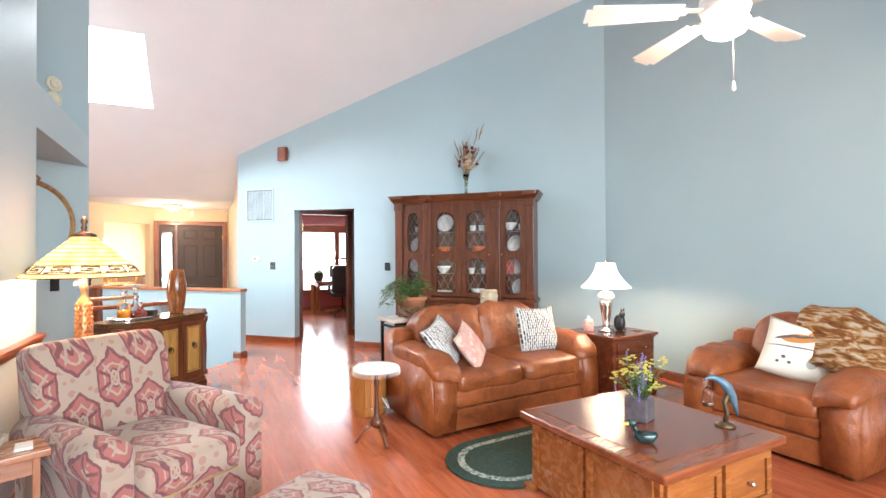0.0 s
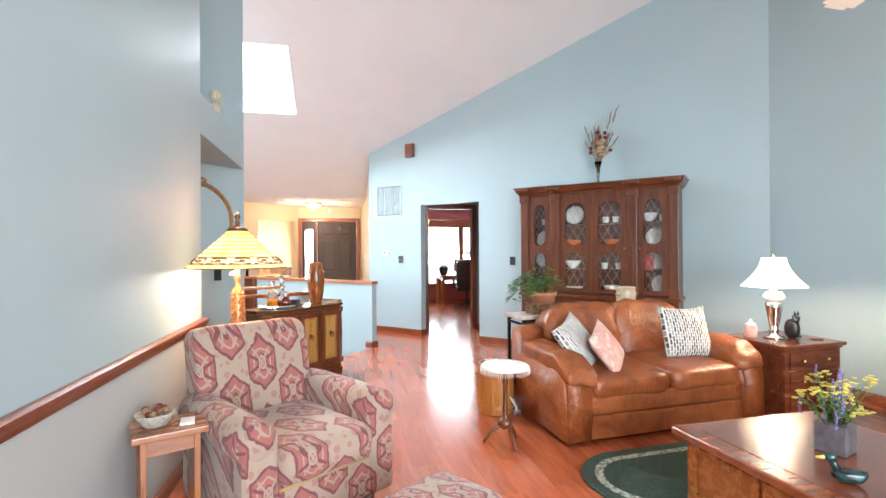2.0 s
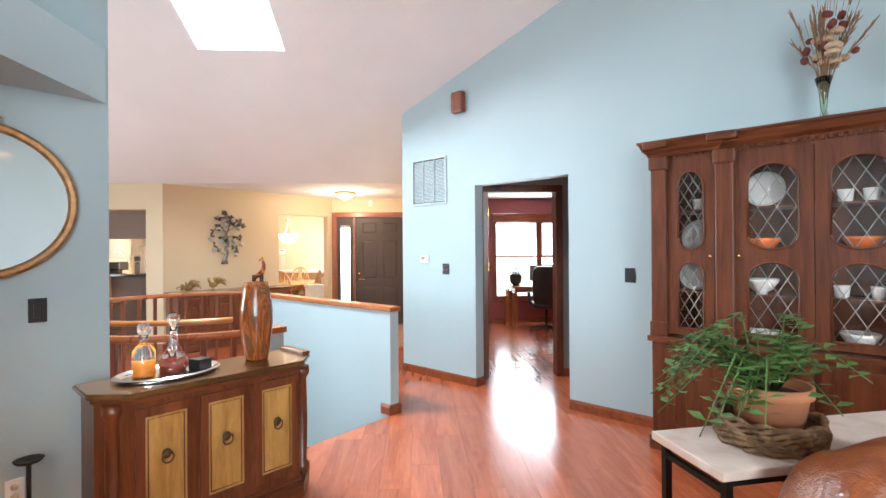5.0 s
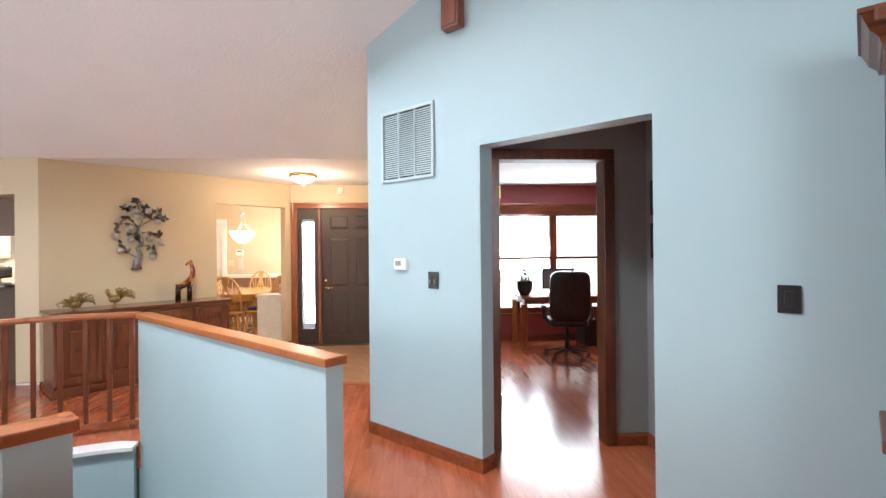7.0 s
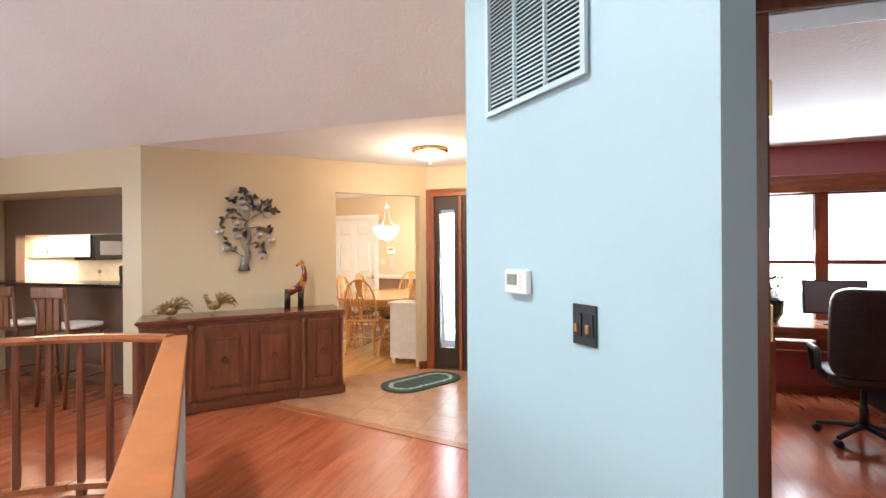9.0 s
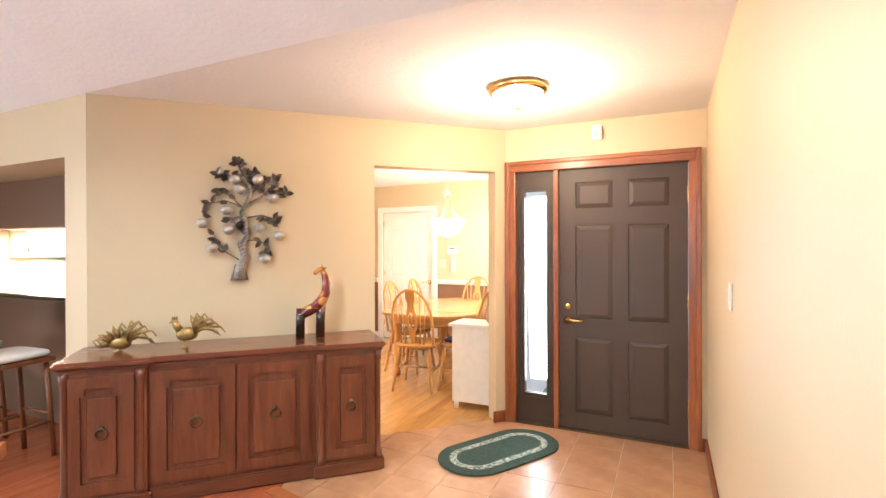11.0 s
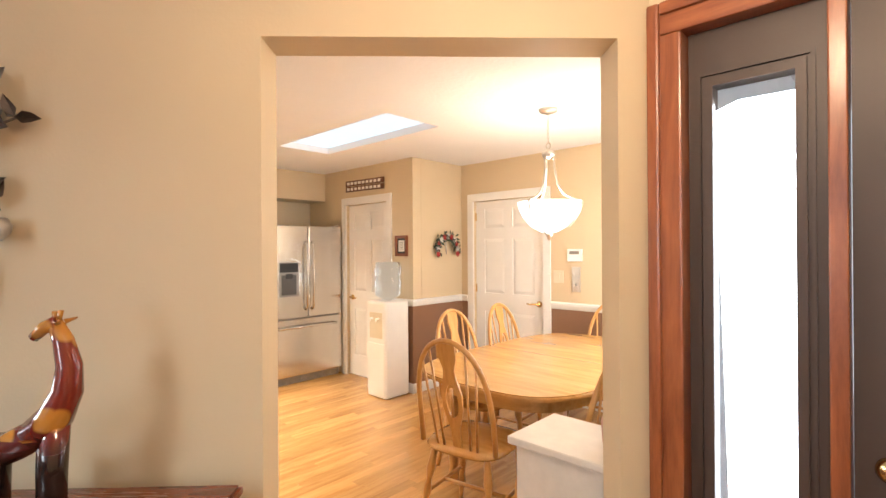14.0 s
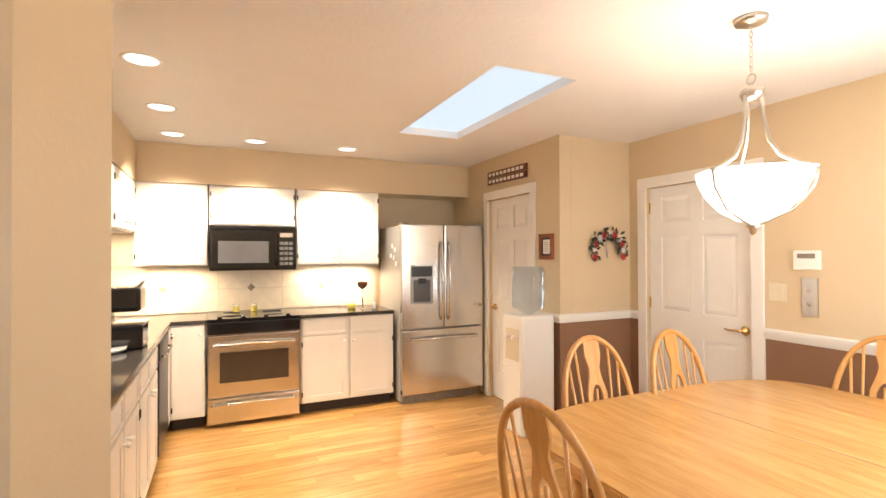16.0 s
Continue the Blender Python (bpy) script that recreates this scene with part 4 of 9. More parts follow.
for x, z in ((0.12, 1.672), (0.24, 1.672), (0.10, 1.112), (0.27, 1.112), (0.78, 1.672), (-0.68, 1.672), (-0.30, 0.812), (-0.22, 0.812), (-0.38, 0.812)):
    dish("cup", CAB @ pose(x, 0.17, z), CUP, M_CHINA, "white china cup on a cabinet shelf", "cup")
single("red_box", B(-0.07, -0.05, 0, 0.07, 0.05, 0.17, 0.006), plain("red_card", (0.42, 0.05, 0.03, 1), 0.5), CAB @ pose(0.60, 0.24, 1.112), "red box on a cabinet shelf", "box")


# ---------------------------------------------------------------- dried flowers on the cabinet
def dried_bouquet(m):
    ob = thing("dried_flowers", m, "dried flowers and grasses in a slim glass vase on the cabinet", "flowers")
    part("vase", lathe([(0.045, 0), (0.048, 0.01), (0.02, 0.03), (0.018, 0.10), (0.026, 0.20), (0.048, 0.28), (0.045, 0.282), (0.022, 0.20), (0.012, 0.10), (0, 0.03)], 20), M_VASEGLASS, ob, "slim flared green glass vase")
    rnd = random.Random(5)
    stems = bmesh.new()
    for k in range(44):
        a, s = rnd.uniform(0, 6.28), rnd.uniform(0.03, 0.21)
        top = Vector((s * math.cos(a) + 0.03, s * 0.6 * math.sin(a), rnd.uniform(0.48, 0.86)))
        if k == 0:
            top = Vector((0.24, -0.02, 0.90))
        pts = [Vector((0, 0, 0.12)), Vector((top.x * 0.25, top.y * 0.25, 0.33)), top]
        tube(pts, 0.0025, 4, stems, 0.0012)
        if k % 3 == 0:
            d, plumes = (top - pts[1]).normalized(), bmesh.new()
            for j in range(14):
                q = top - d * 0.014 * j
                tube([q, q + d * 0.05 + Vector((rnd.uniform(-.02, .02), rnd.uniform(-.02, .02), 0.0))], 0.005, 4, plumes, 0.001)
            part("plume", plumes, M_STRAW, ob)
        elif k % 3 == 1:
            moved_c = Matrix.Translation((top.x * 0.75, top.y * 0.9 - 0.02, 0.30 + (top.z - 0.3) * 0.45))
            blooms = bmesh.new()
            for j in range(6):
                b2 = cushion(0.05, 0.02, 0.035, 0.8, 0.8, 8, 5)
                moved(b2, moved_c @ pose(0, 0, 0, 60 * j, 40, 60 * j) @ Matrix.Translation((0.022, 0, 0)))
                me = bpy.data.meshes.new("tmp")
                b2.to_mesh(me)
                b2.free()
                blooms.from_mesh(me)
                bpy.data.meshes.remove(me)
            part("pale_bloom", blooms, M_PALEBLOOM, ob)
        else:
            b2 = cushion(0.045, 0.035, 0.06, 0.8, 0.8, 8, 6)
            moved(b2, Matrix.Translation((top.x * 0.7, top.y * 0.8, 0.36 + (top.z - 0.4) * 0.6)) @ pose(0, 0, 0, 30 * k, 20 * k, 0))
            part("dark_bloom", b2, M_DARKBLOOM, ob)
    part("stems", stems, M_STRAW, ob)
    return ob


M_STRAW = plain("straw", (0.26, 0.14, 0.07, 1), 0.8, vary=0.2)
M_PALEBLOOM = plain("cream_petal", (0.50, 0.36, 0.24, 1), 0.8, vary=0.15)
M_DARKBLOOM = plain("dark_petal", (0.14, 0.03, 0.025, 1), 0.8, vary=0.3)
M_VASEGLASS = glass("green_tinted_glass", (0.75, 0.85, 0.70, 1), 0.05)
dried_bouquet(CAB @ pose(0.02, 0.20, 2.153))


# ---------------------------------------------------------------- leather seats
def arm_pad(x, depth, side, height=0.575):
    """A slumped padded arm, wider than the arm below, drooping in front and to the inside."""
    bm = cushion(0.30, depth, 0.15, 0.55, 0.42, 48, 20, 0.022, x * 3 + 1, (x - side * 0.025, -0.05, height))
    for v in bm.verts:
        f = max(0.0, -depth * 0.22 - v.co.y)
        v.co.z -= 0.26 * f * f / 0.25 + 0.04 * f
        inner = max(0.0, (x - v.co.x) * side - 0.05)
        v.co.z -= 0.45 * inner
        v.co.z += 0.010 * math.sin(v.co.y * 34 + 3 * noise.noise(v.co * 5)) * (1 if v.co.z > height - 0.02 else 0)
    return bm


def leather_seat(m, width, seats, label, group, back_extra=0.0):
    """Local -y is the front; depth 0.98."""
    ob = thing("leather_loveseat" if seats > 1 else "leather_armchair", m, label, "sofa" if seats > 1 else "armchair", group)
    hw = width / 2
    part("front_rail", B(-hw + 0.22, -0.44, 0.03, hw - 0.22, 0.40, 0.20, 0.02, 3), M_LEATHER, ob, "padded leather front rail")
    part("front_band", B(-hw + 0.22, -0.455, 0.205, hw - 0.22, 0.40, 0.345, 0.035, 3), M_LEATHER, ob, "stitched leather band below the seat")
    for s in (-1, 1):
        x = s * (hw - 0.125)
        bm = bmesh.new()
        prof = [(-0.46, 0.03), (0.44, 0.03), (0.45, 0.70), (0.40, 0.745), (0.24, 0.73), (0.20, 0.56), (-0.24, 0.555), (-0.36, 0.53), (-0.44, 0.46), (-0.465, 0.36)]
        lo = [bm.verts.new((x - 0.115, y, z)) for y, z in prof]
        hi = [bm.verts.new((x + 0.115, y, z)) for y, z in prof]
        bm.faces.new(lo), bm.faces.new(hi[::-1])
        for k in range(len(prof)):
            bm.faces.new((lo[k], lo[(k + 1) % len(prof)], hi[(k + 1) % len(prof)], hi[k]))
        bmesh.ops.recalc_face_normals(bm, faces=bm.faces)
        bmesh.ops.bevel(bm, geom=list(bm.edges), offset=0.022, segments=3, affect="EDGES")
        arm = part("arm", smooth(bm), M_LEATHER, ob)
        part("arm_pad", arm_pad(x, 0.86, s), M_LEATHER, arm, "soft creased leather arm pad")
    inner = width - 0.46
    part("back_frame", B(-hw + 0.24, 0.34, 0.03, hw - 0.24, 0.48, 0.72, 0.05, 3), M_LEATHER, ob)
    cw = inner / seats
    for k in range(seats):
        x = -inner / 2 + cw * (k + 0.5)
        part("seat_cushion", moved(cushion(cw * 1.01, 0.74, 0.19, 0.42, 0.24, 52, 18, 0.020, 3.1 * k), Matrix.Translation((x, -0.10, 0.405)) @ pose(0, 0, 0, 2)), M_LEATHER, ob)
        bm = cushion(cw * (1.06 if seats > 1 else 1.1), 0.28, 0.56 + back_extra, 0.45, 0.32, 56, 24, 0.026, 5.7 * k + 1)
        edge = -1 if k == 0 else 1
        for v in bm.verts:
            out = max(0.0, v.co.x * edge / (cw * 0.56)) if seats > 1 else abs(v.co.x) / (cw * 0.6)
            if v.co.z > 0:
                v.co.z *= 1 - 0.22 * out ** 2.2
            v.co.y += 0.012 * math.sin(v.co.x * 17 + v.co.z * 14 + 2.0 * k) * max(0.0, 0.5 - v.co.z)
        part("back_cushion", moved(bm, Matrix.Translation((x, 0.29, 0.625 + back_extra / 2)) @ pose(0, 0, 0, -13)), M_LEATHER, ob, "plump creased leather back cushion")
    for x in (-hw + 0.1, hw - 0.1):
        for y in (-0.38, 0.36):
            part("foot", lathe([(0.03, 0), (0.035, 0.035)], 12, at=(x, y, 0)), M_WALNUT, ob)
    return ob


LOVE = pose(2.41, 3.79, 0, 0, 0, 4)
leather_seat(LOVE, 1.82, 2, "tan leather loveseat with creased padded cushions", "tan leather seats", 0.02)
ARMC = pose(3.95, 2.05, 0, 0, 0, -88)
leather_seat(ARMC, 1.19, 1, "wide tan leather armchair beside the blue wall", "tan leather seats", 0.02)


def place_pillow(name, m, w, h, t, material, label, seed):
    return single(name, throw_pillow(w, h, t, seed), material, m, label, "pillow", "throw pillows")


place_pillow("throw_pillow", LOVE @ pose(0.44, -0.17, 0.485, -19, 2, -4), 0.46, 0.44, 0.15, M_DASH, "square black and white dash print pillow on the loveseat", 1)
place_pillow("throw_pillow", LOVE @ pose(-0.47, -0.15, 0.49, -34, -14, 40), 0.44, 0.42, 0.14, M_DASH, "black and white dash print pillow leaning on the loveseat arm", 2)
place_pillow("throw_pillow", LOVE @ pose(-0.29, -0.25, 0.49, -34, -16, 46), 0.40, 0.36, 0.12, M_FLORAL, "pink floral pillow leaning on the loveseat", 3)
place_pillow("throw_pillow", ARMC @ pose(0.08, -0.19, 0.495, -28, 13, 22), 0.46, 0.44, 0.15, M_BIRDCLOTH, "white pillow with an orange bird print", 4)


def fur_throw(m):
    """A spotted throw draped over the back cushion."""
    bm = bmesh.new()
    n, k = 22, 26
    g = []
    path = [(-0.14, 0.60), (-0.02, 0.80), (0.10, 0.955), (0.22, 0.985), (0.34, 0.96), (0.47, 0.86), (0.53, 0.70)]
    for i in range(n + 1):
        f = i / n * (len(path) - 1)
        a = min(int(f), len(path) - 2)
        y = path[a][0] + (path[a + 1][0] - path[a][0]) * (f - a)
        z = path[a][1] + (path[a + 1][1] - path[a][1]) * (f - a)
        row = []
        for j in range(k + 1):
            x = 0.02 + 0.56 * j / k
            w = 0.022 * noise.noise(Vector((x * 6, i * 0.3, 1.7)))
            drop = 0.55 * max(0.0, x - 0.30)
            row.append(bm.verts.new((x, y - 0.02 + w, z + 0.02 + w - drop)))
        g.append(row)
    for i in range(n):
        for j in range(k):
            bm.faces.new((g[i][j], g[i][j + 1], g[i + 1][j + 1], g[i + 1][j])).smooth = True
    ex = bmesh.ops.solidify(bm, geom=list(bm.faces), thickness=0.018)
    return single("fur_throw", bm, M_FUR, m, "brown and cream spotted fur throw over the leather armchair", "throw")


fur_throw(ARMC)


# ---------------------------------------------------------------- kilim armchair and ottoman
def kilim_chair(m):
    ob = thing("kilim_armchair", m, "cream and red kilim patterned armchair with rolled arms", "armchair")
    part("frame", B(-0.33, -0.40, 0.10, 0.33, 0.42, 0.34, 0.04, 3), M_KILIM, ob)
    part("seat_cushion", moved(cushion(0.53, 0.74, 0.19, 0.4, 0.25, 36, 12), Matrix.Translation((0, -0.10, 0.41))), M_KILIM, ob)
    bm = cushion(0.68, 0.20, 0.64, 0.24, 0.22, 52, 24)
    for v in bm.verts:
        if v.co.z > 0.2:
            v.co.y += 0.35 * (v.co.z - 0.2)
    part("backrest", moved(bm, Matrix.Translation((-0.02, 0.37, 0.655)) @ pose(0, 0, 0, -9)), M_KILIM, ob, "tall reclined patterned backrest")
    for s in (-1, 1):
        arm = part("arm", B(s * 0.335 - 0.085, -0.41, 0.10, s * 0.335 + 0.085, 0.34, 0.55, 0.04, 3), M_KILIM, ob)
        roll = lathe([(0.0, -0.415), (0.06, -0.412), (0.095, -0.39), (0.10, -0.2), (0.10, 0.2), (0.095, 0.33), (0, 0.34)], 24)
        part("arm_roll", moved(roll, Matrix.Translation((s * 0.345, 0, 0.545)) @ pose(0, 0, 0, -90)), M_KILIM, arm)
    part("welt", tube([(-0.25, -0.405, 0.315), (0.25, -0.405, 0.315)], 0.007, 6), M_OCHRECLOTH, ob, "ochre piping under the seat")
    for x in (-0.30, 0.30):
        for y in (-0.34, 0.32):
            part("leg", lathe([(0.018, 0), (0.026, 0.03), (0.03, 0.10)], 12, at=(x, y, 0)), M_WALNUT, ob)
    return ob


M_OCHRECLOTH = plain("ochre_cloth", (0.45, 0.28, 0.10, 1), 0.9, vary=0.1)
kilim_chair(pose(-0.272, 2.93, 0, 0, 0, 34))
ob = thing("ottoman", pose(0.40, 2.07, 0, 0, 0, 34) @ Matrix.Diagonal((0.68, 0.70, 0.95, 1)), "cream and red kilim patterned footstool", "ottoman")
part("cushion", cushion(0.66, 0.56, 0.20, 0.5, 0.28, 36, 12, at=(0, 0, 0.34)), M_KILIM, ob)
part("frame", B(-0.29, -0.24, 0.13, 0.29, 0.24, 0.27, 0.03, 3), M_KILIM, ob)
for x in (-0.24, 0.24):
    for y in (-0.19, 0.19):
        part("leg", lathe([(0.016, 0), (0.024, 0.05), (0.03, 0.14)], 12, at=(x, y, 0)), M_WALNUT, ob)


# ---------------------------------------------------------------- tables of the great room
def coffee_table(m):
    ob = thing("coffee_table", m, "square honey wood coffee table with drawers and dark inlaid top", "coffee table")
    part("plinth", sweep([(0, 0), (0.05, 0), (0.05, 0.035), (0.03, 0.065), (0.012, 0.09), (0, 0.09)], [(-0.42, -0.44, 0.02), (-0.42, 0.44, 0.02), (0.42, 0.44, 0.02), (0.42, -0.44, 0.02)], closed=True), M_TABLEWOOD, ob)
    body = part("body", B(-0.425, -0.445, 0.03, 0.425, 0.445, 0.415, 0.006), M_TABLEWOOD, ob)
    top = part("top", B(-0.475, -0.505, 0.415, 0.475, 0.505, 0.458, 0.014, 3), M_CHERRYTOP, ob, "polished cherry top")
    part("inlay", B(-0.37, -0.40, 0.4575, 0.37, 0.40, 0.4605), M_DARKTOP, top, "dark polished centre panel")
    for s, nm in ((-1, "drawer"), (1, "drawer")):
        for k in (-1, 1):
            d = part("drawer", moved(holed(rect(-0.195, -0.13, 0.195, 0.13), [rect(-0.155, -0.095, 0.155, 0.095)], 0.02), Matrix.Translation((k * 0.21, s * 0.445 - (0.02 if s < 0 else 0), 0.26))), M_TABLEWOOD, ob)
            part("panel", B(k * 0.21 - 0.15, s * 0.445 - (0.012 if s < 0 else -0.004), 0.17, k * 0.21 + 0.15, s * 0.445 + (0.0 if s < 0 else 0.014), 0.35, 0.003), M_TABLEWOOD, d)
            if s < 0:
                knob(d, (k * 0.21, -0.457, 0.26), 0.014)
    for s in (-1, 1):
        for k in (-1, 1):
            d = part("side_panel", moved(holed(rect(-0.20, -0.135, 0.20, 0.135), [rect(-0.165, -0.10, 0.165, 0.10)], 0.014), Matrix.Translation((s * 0.425, k * 0.212, 0.26)) @ pose(0, 0, 0, 0, 0, 90) @ Matrix.Translation((0, 0 if s < 0 else -0.014, 0))), M_TABLEWOOD, ob)
    for x in (-0.43, 0.43):
        for y in (-0.45, 0.45):
            part("foot", B(x - 0.035, y - 0.035, 0, x + 0.035, y + 0.035, 0.03, 0.006), M_TABLEWOOD, ob)
    return ob


M_TABLEWOOD = wood("amber_table_wood", (0.20, 0.058, 0.013, 1), (0.40, 0.135, 0.032, 1), 0.26, (1.3, 12, 12), coat=0.4)
M_CHERRYTOP = wood("cherry_top", (0.15, 0.034, 0.012, 1), (0.30, 0.082, 0.026, 1), 0.2, (1.2, 10, 10), 0.03, 0.5)
M_DARKTOP = wood("mahogany_top", (0.11, 0.025, 0.011, 1), (0.24, 0.064, 0.026, 1), 0.18, (1.2, 10, 10), 0.03, 0.6)
coffee_table(pose(2.205, 1.92, 0.002, 0, 0, 1.5))


def braided_rug(m, length, width, label):
    ob = thing("oval_rug", m, label, "rug", "green braided rugs")
    a, b, c = stadium(length, width), stadium(length - 0.16, width - 0.16), stadium(length - 0.26, width - 0.26)

    def ringed(o, i, h):
        bm = bmesh.new()
        n = len(o)
        vo, vi, to, ti = [[bm.verts.new((x, y, z)) for x, y in lp] for lp, z in ((o, 0), (i, 0), (o, h), (i, h))]
        for k in range(n):
            q = (k + 1) % n
            bm.faces.new((to[k], to[q], ti[q], ti[k])), bm.faces.new((vo[k], vo[q], to[q], to[k])), bm.faces.new((vi[q], vi[k], ti[k], ti[q]))
        bmesh.ops.recalc_face_normals(bm, faces=bm.faces)
        return bm

    part("edge", ringed(a, b, 0.010), M_RUGGREEN, ob)
    part("band", ringed(b, c, 0.011), M_RUGGREY, ob, "pale grey braided band")
    part("field", prism(c, 0, 0.010), M_RUGGREEN, ob)
    return ob


M_RUGGREEN = blotches("green_braid", ((0.35, (0.018, 0.045, 0.034, 1)), (0.7, (0.045, 0.085, 0.066, 1))), 60, 0.95, 1.0)
M_RUGGREY = blotches("grey_braid", ((0.42, (0.10, 0.16, 0.13, 1)), (0.55, (0.50, 0.52, 0.46, 1))), 55, 0.95, 1.0)
braided_rug(pose(2.36, 2.78, 0.002, 0, 0, 3), 1.85, 0.80, "oval green braided rug with a pale band between sofa and table")


def planter(m):
    ob = thing("flower_planter", m, "square grey metal planter with yellow and lavender flowers", "flowers")
    part("pot", moved(B(-0.062, -0.062, 0, 0.062, 0.062, 0.13, 0.006), Matrix.Identity(4)), M_TIN, ob, "embossed grey tin pot")
    part("relief", B(-0.035, -0.066, 0.03, 0.035, -0.060, 0.10, 0.003), M_TIN, ob)
    rnd = random.Random(9)
    leaves = bmesh.new()
    for k in range(46):
        a, s = rnd.uniform(0, 6.28), rnd.uniform(0.02, 0.16)
        top = Vector((s * math.cos(a), s * math.sin(a), 0.14 + rnd.uniform(0.10, 0.27) - s * 0.35))
        root = Vector((s * 0.3 * math.cos(a), s * 0.3 * math.sin(a), 0.12))
        tube([root, (root + top) / 2 + Vector((0, 0, 0.02)), top], 0.0022, 4, leaves, 0.001)
        for j in range(3):
            q = root.lerp(top, 0.3 + 0.2 * j)
            d = Vector((rnd.uniform(-1, 1), rnd.uniform(-1, 1), 0.5)) * 0.03
            tube([q, q + d * 0.5, q + d], 0.005, 4, leaves, 0.001)
        if k % 3 == 0:
            purple = bmesh.new()
            for j in range(9):
                q = top - Vector((0, 0, 0.010 * j))
                w = Vector((rnd.uniform(-1, 1), rnd.uniform(-1, 1), 0.4)) * 0.009
                tube([q, q + w], 0.006, 5, purple, 0.003)
            part("lavender_spike", purple, M_PURPLE, ob)
        else:
            yellow = bmesh.new()
            for j in range(5):
                q = top + Vector((rnd.uniform(-1, 1), rnd.uniform(-1, 1), rnd.uniform(-1.4, 0.6))) * 0.02
                for b in range(4):
                    w = Vector((math.cos(b * 1.57 + k), math.sin(b * 1.57 + k), 0.4)) * 0.010
                    tube([q, q + w], 0.005, 4, yellow, 0.002)
            part("yellow_bloom", yellow, M_YELLOW, ob)
    part("leaves", leaves, M_LEAF, ob)
    return ob


M_TIN = plain("grey_tin", (0.16, 0.14, 0.15, 1), 0.5, metal=0.5, vary=0.25, scale=25, bump=0.3)
M_YELLOW = plain("yellow_petal", (0.62, 0.55, 0.12, 1), 0.7, vary=0.2)
M_PURPLE = plain("lavender_petal", (0.20, 0.15, 0.38, 1), 0.7, vary=0.2)
planter(pose(2.225, 1.955, 0.464, 0, 0, 20))


def duck(m):
    bm = cushion(0.12, 0.06, 0.055, 0.9, 0.8, 20, 12, at=(0, 0, 0.028))
    for v in bm.verts:
        if v.co.x > 0.035:
            v.co.z += (v.co.x - 0.035) * 0.6
    tube([(-0.035, 0, 0.04), (-0.05, 0, 0.065), (-0.055, 0, 0.085)], 0.016, 8, bm, 0.013)
    b2 = cushion(0.045, 0.034, 0.034, 0.95, 0.95, 12, 8, at=(-0.060, 0, 0.092))
    me = bpy.data.meshes.new("tmp")
    b2.to_mesh(me), b2.free(), bm.from_mesh(me)
    bpy.data.meshes.remove(me)
    ob = thing("duck_figurine", m, "small dark glazed mallard duck figurine with a yellow bill", "figurine")
    part("body", bm, M_DUCK, ob)
    part("bill", tube([(-0.078, 0, 0.090), (-0.092, 0, 0.087), (-0.108, 0, 0.085)], 0.008, 6, None, 0.005), M_YELLOW, ob, "yellow bill")
    return ob


M_DUCK = blotches("duck_glaze", ((0.4, (0.012, 0.016, 0.016, 1)), (0.6, (0.02, 0.07, 0.07, 1))), 12, 0.15, 0.02)
duck(pose(1.975, 1.70, 0.464, 0, 0, -35))


def bird_lantern(m):
    ob = thing("bird_lantern", m, "verdigris metal bird holding a small glass lantern", "figurine")
    part("base", lathe([(0.05, 0), (0.052, 0.006), (0.03, 0.016), (0.012, 0.025), (0, 0.026)], 20), M_BRONZE, ob)
    bm = tube([(0, 0, 0.02), (0.012, 0, 0.07), (-0.004, 0, 0.13), (0.018, 0, 0.17)], 0.012, 8, None, 0.016)
    part("post", bm, M_BRONZE, ob)
    spine = [(0.075, 0, 0.05), (0.062, 0, 0.10), (0.045, 0, 0.155), (0.018, 0, 0.205), (-0.02, 0, 0.243), (-0.058, 0, 0.262), (-0.078, 0, 0.266), (-0.098, 0, 0.262), (-0.125, 0, 0.250)]
    girth = (0.35, 0.9, 1.5, 1.75, 1.45, 1.0, 0.95, 0.5, 0.2)
    b = tube(spine, 0.015, 10)
    for i, v in enumerate(b.verts):
        c = Vector(spine[min(i // 10, 8)])
        v.co = c + (v.co - c) * girth[min(i // 10, 8)]
    part("bird", smooth(b), M_VERDI, ob, "blue-green metal bird")
    part("chain", tube([(-0.11, 0, 0.256), (-0.10, 0, 0.22)], 0.0015, 5), M_BRONZE, ob)
    ln = part("lantern", lathe([(0.026, 0.12), (0.027, 0.13), (0.025, 0.19), (0.012, 0.215), (0, 0.22)], 16, at=(-0.10, 0, 0)), M_GLASS, ob, "small hanging glass lantern")
    part("lantern_rim", lathe([(0.028, 0.115), (0.029, 0.127), (0.0, 0.127)], 16, at=(-0.10, 0, 0)), M_BRONZE, ln)
    return ob


M_BRONZE = plain("bronze", (0.13, 0.085, 0.05, 1), 0.45, metal=0.8, vary=0.2)
M_VERDI = plain("verdigris", (0.10, 0.18, 0.24, 1), 0.5, metal=0.4, vary=0.3, scale=20)
bird_lantern(pose(2.545, 1.66, 0.464, 0, 0, -20))


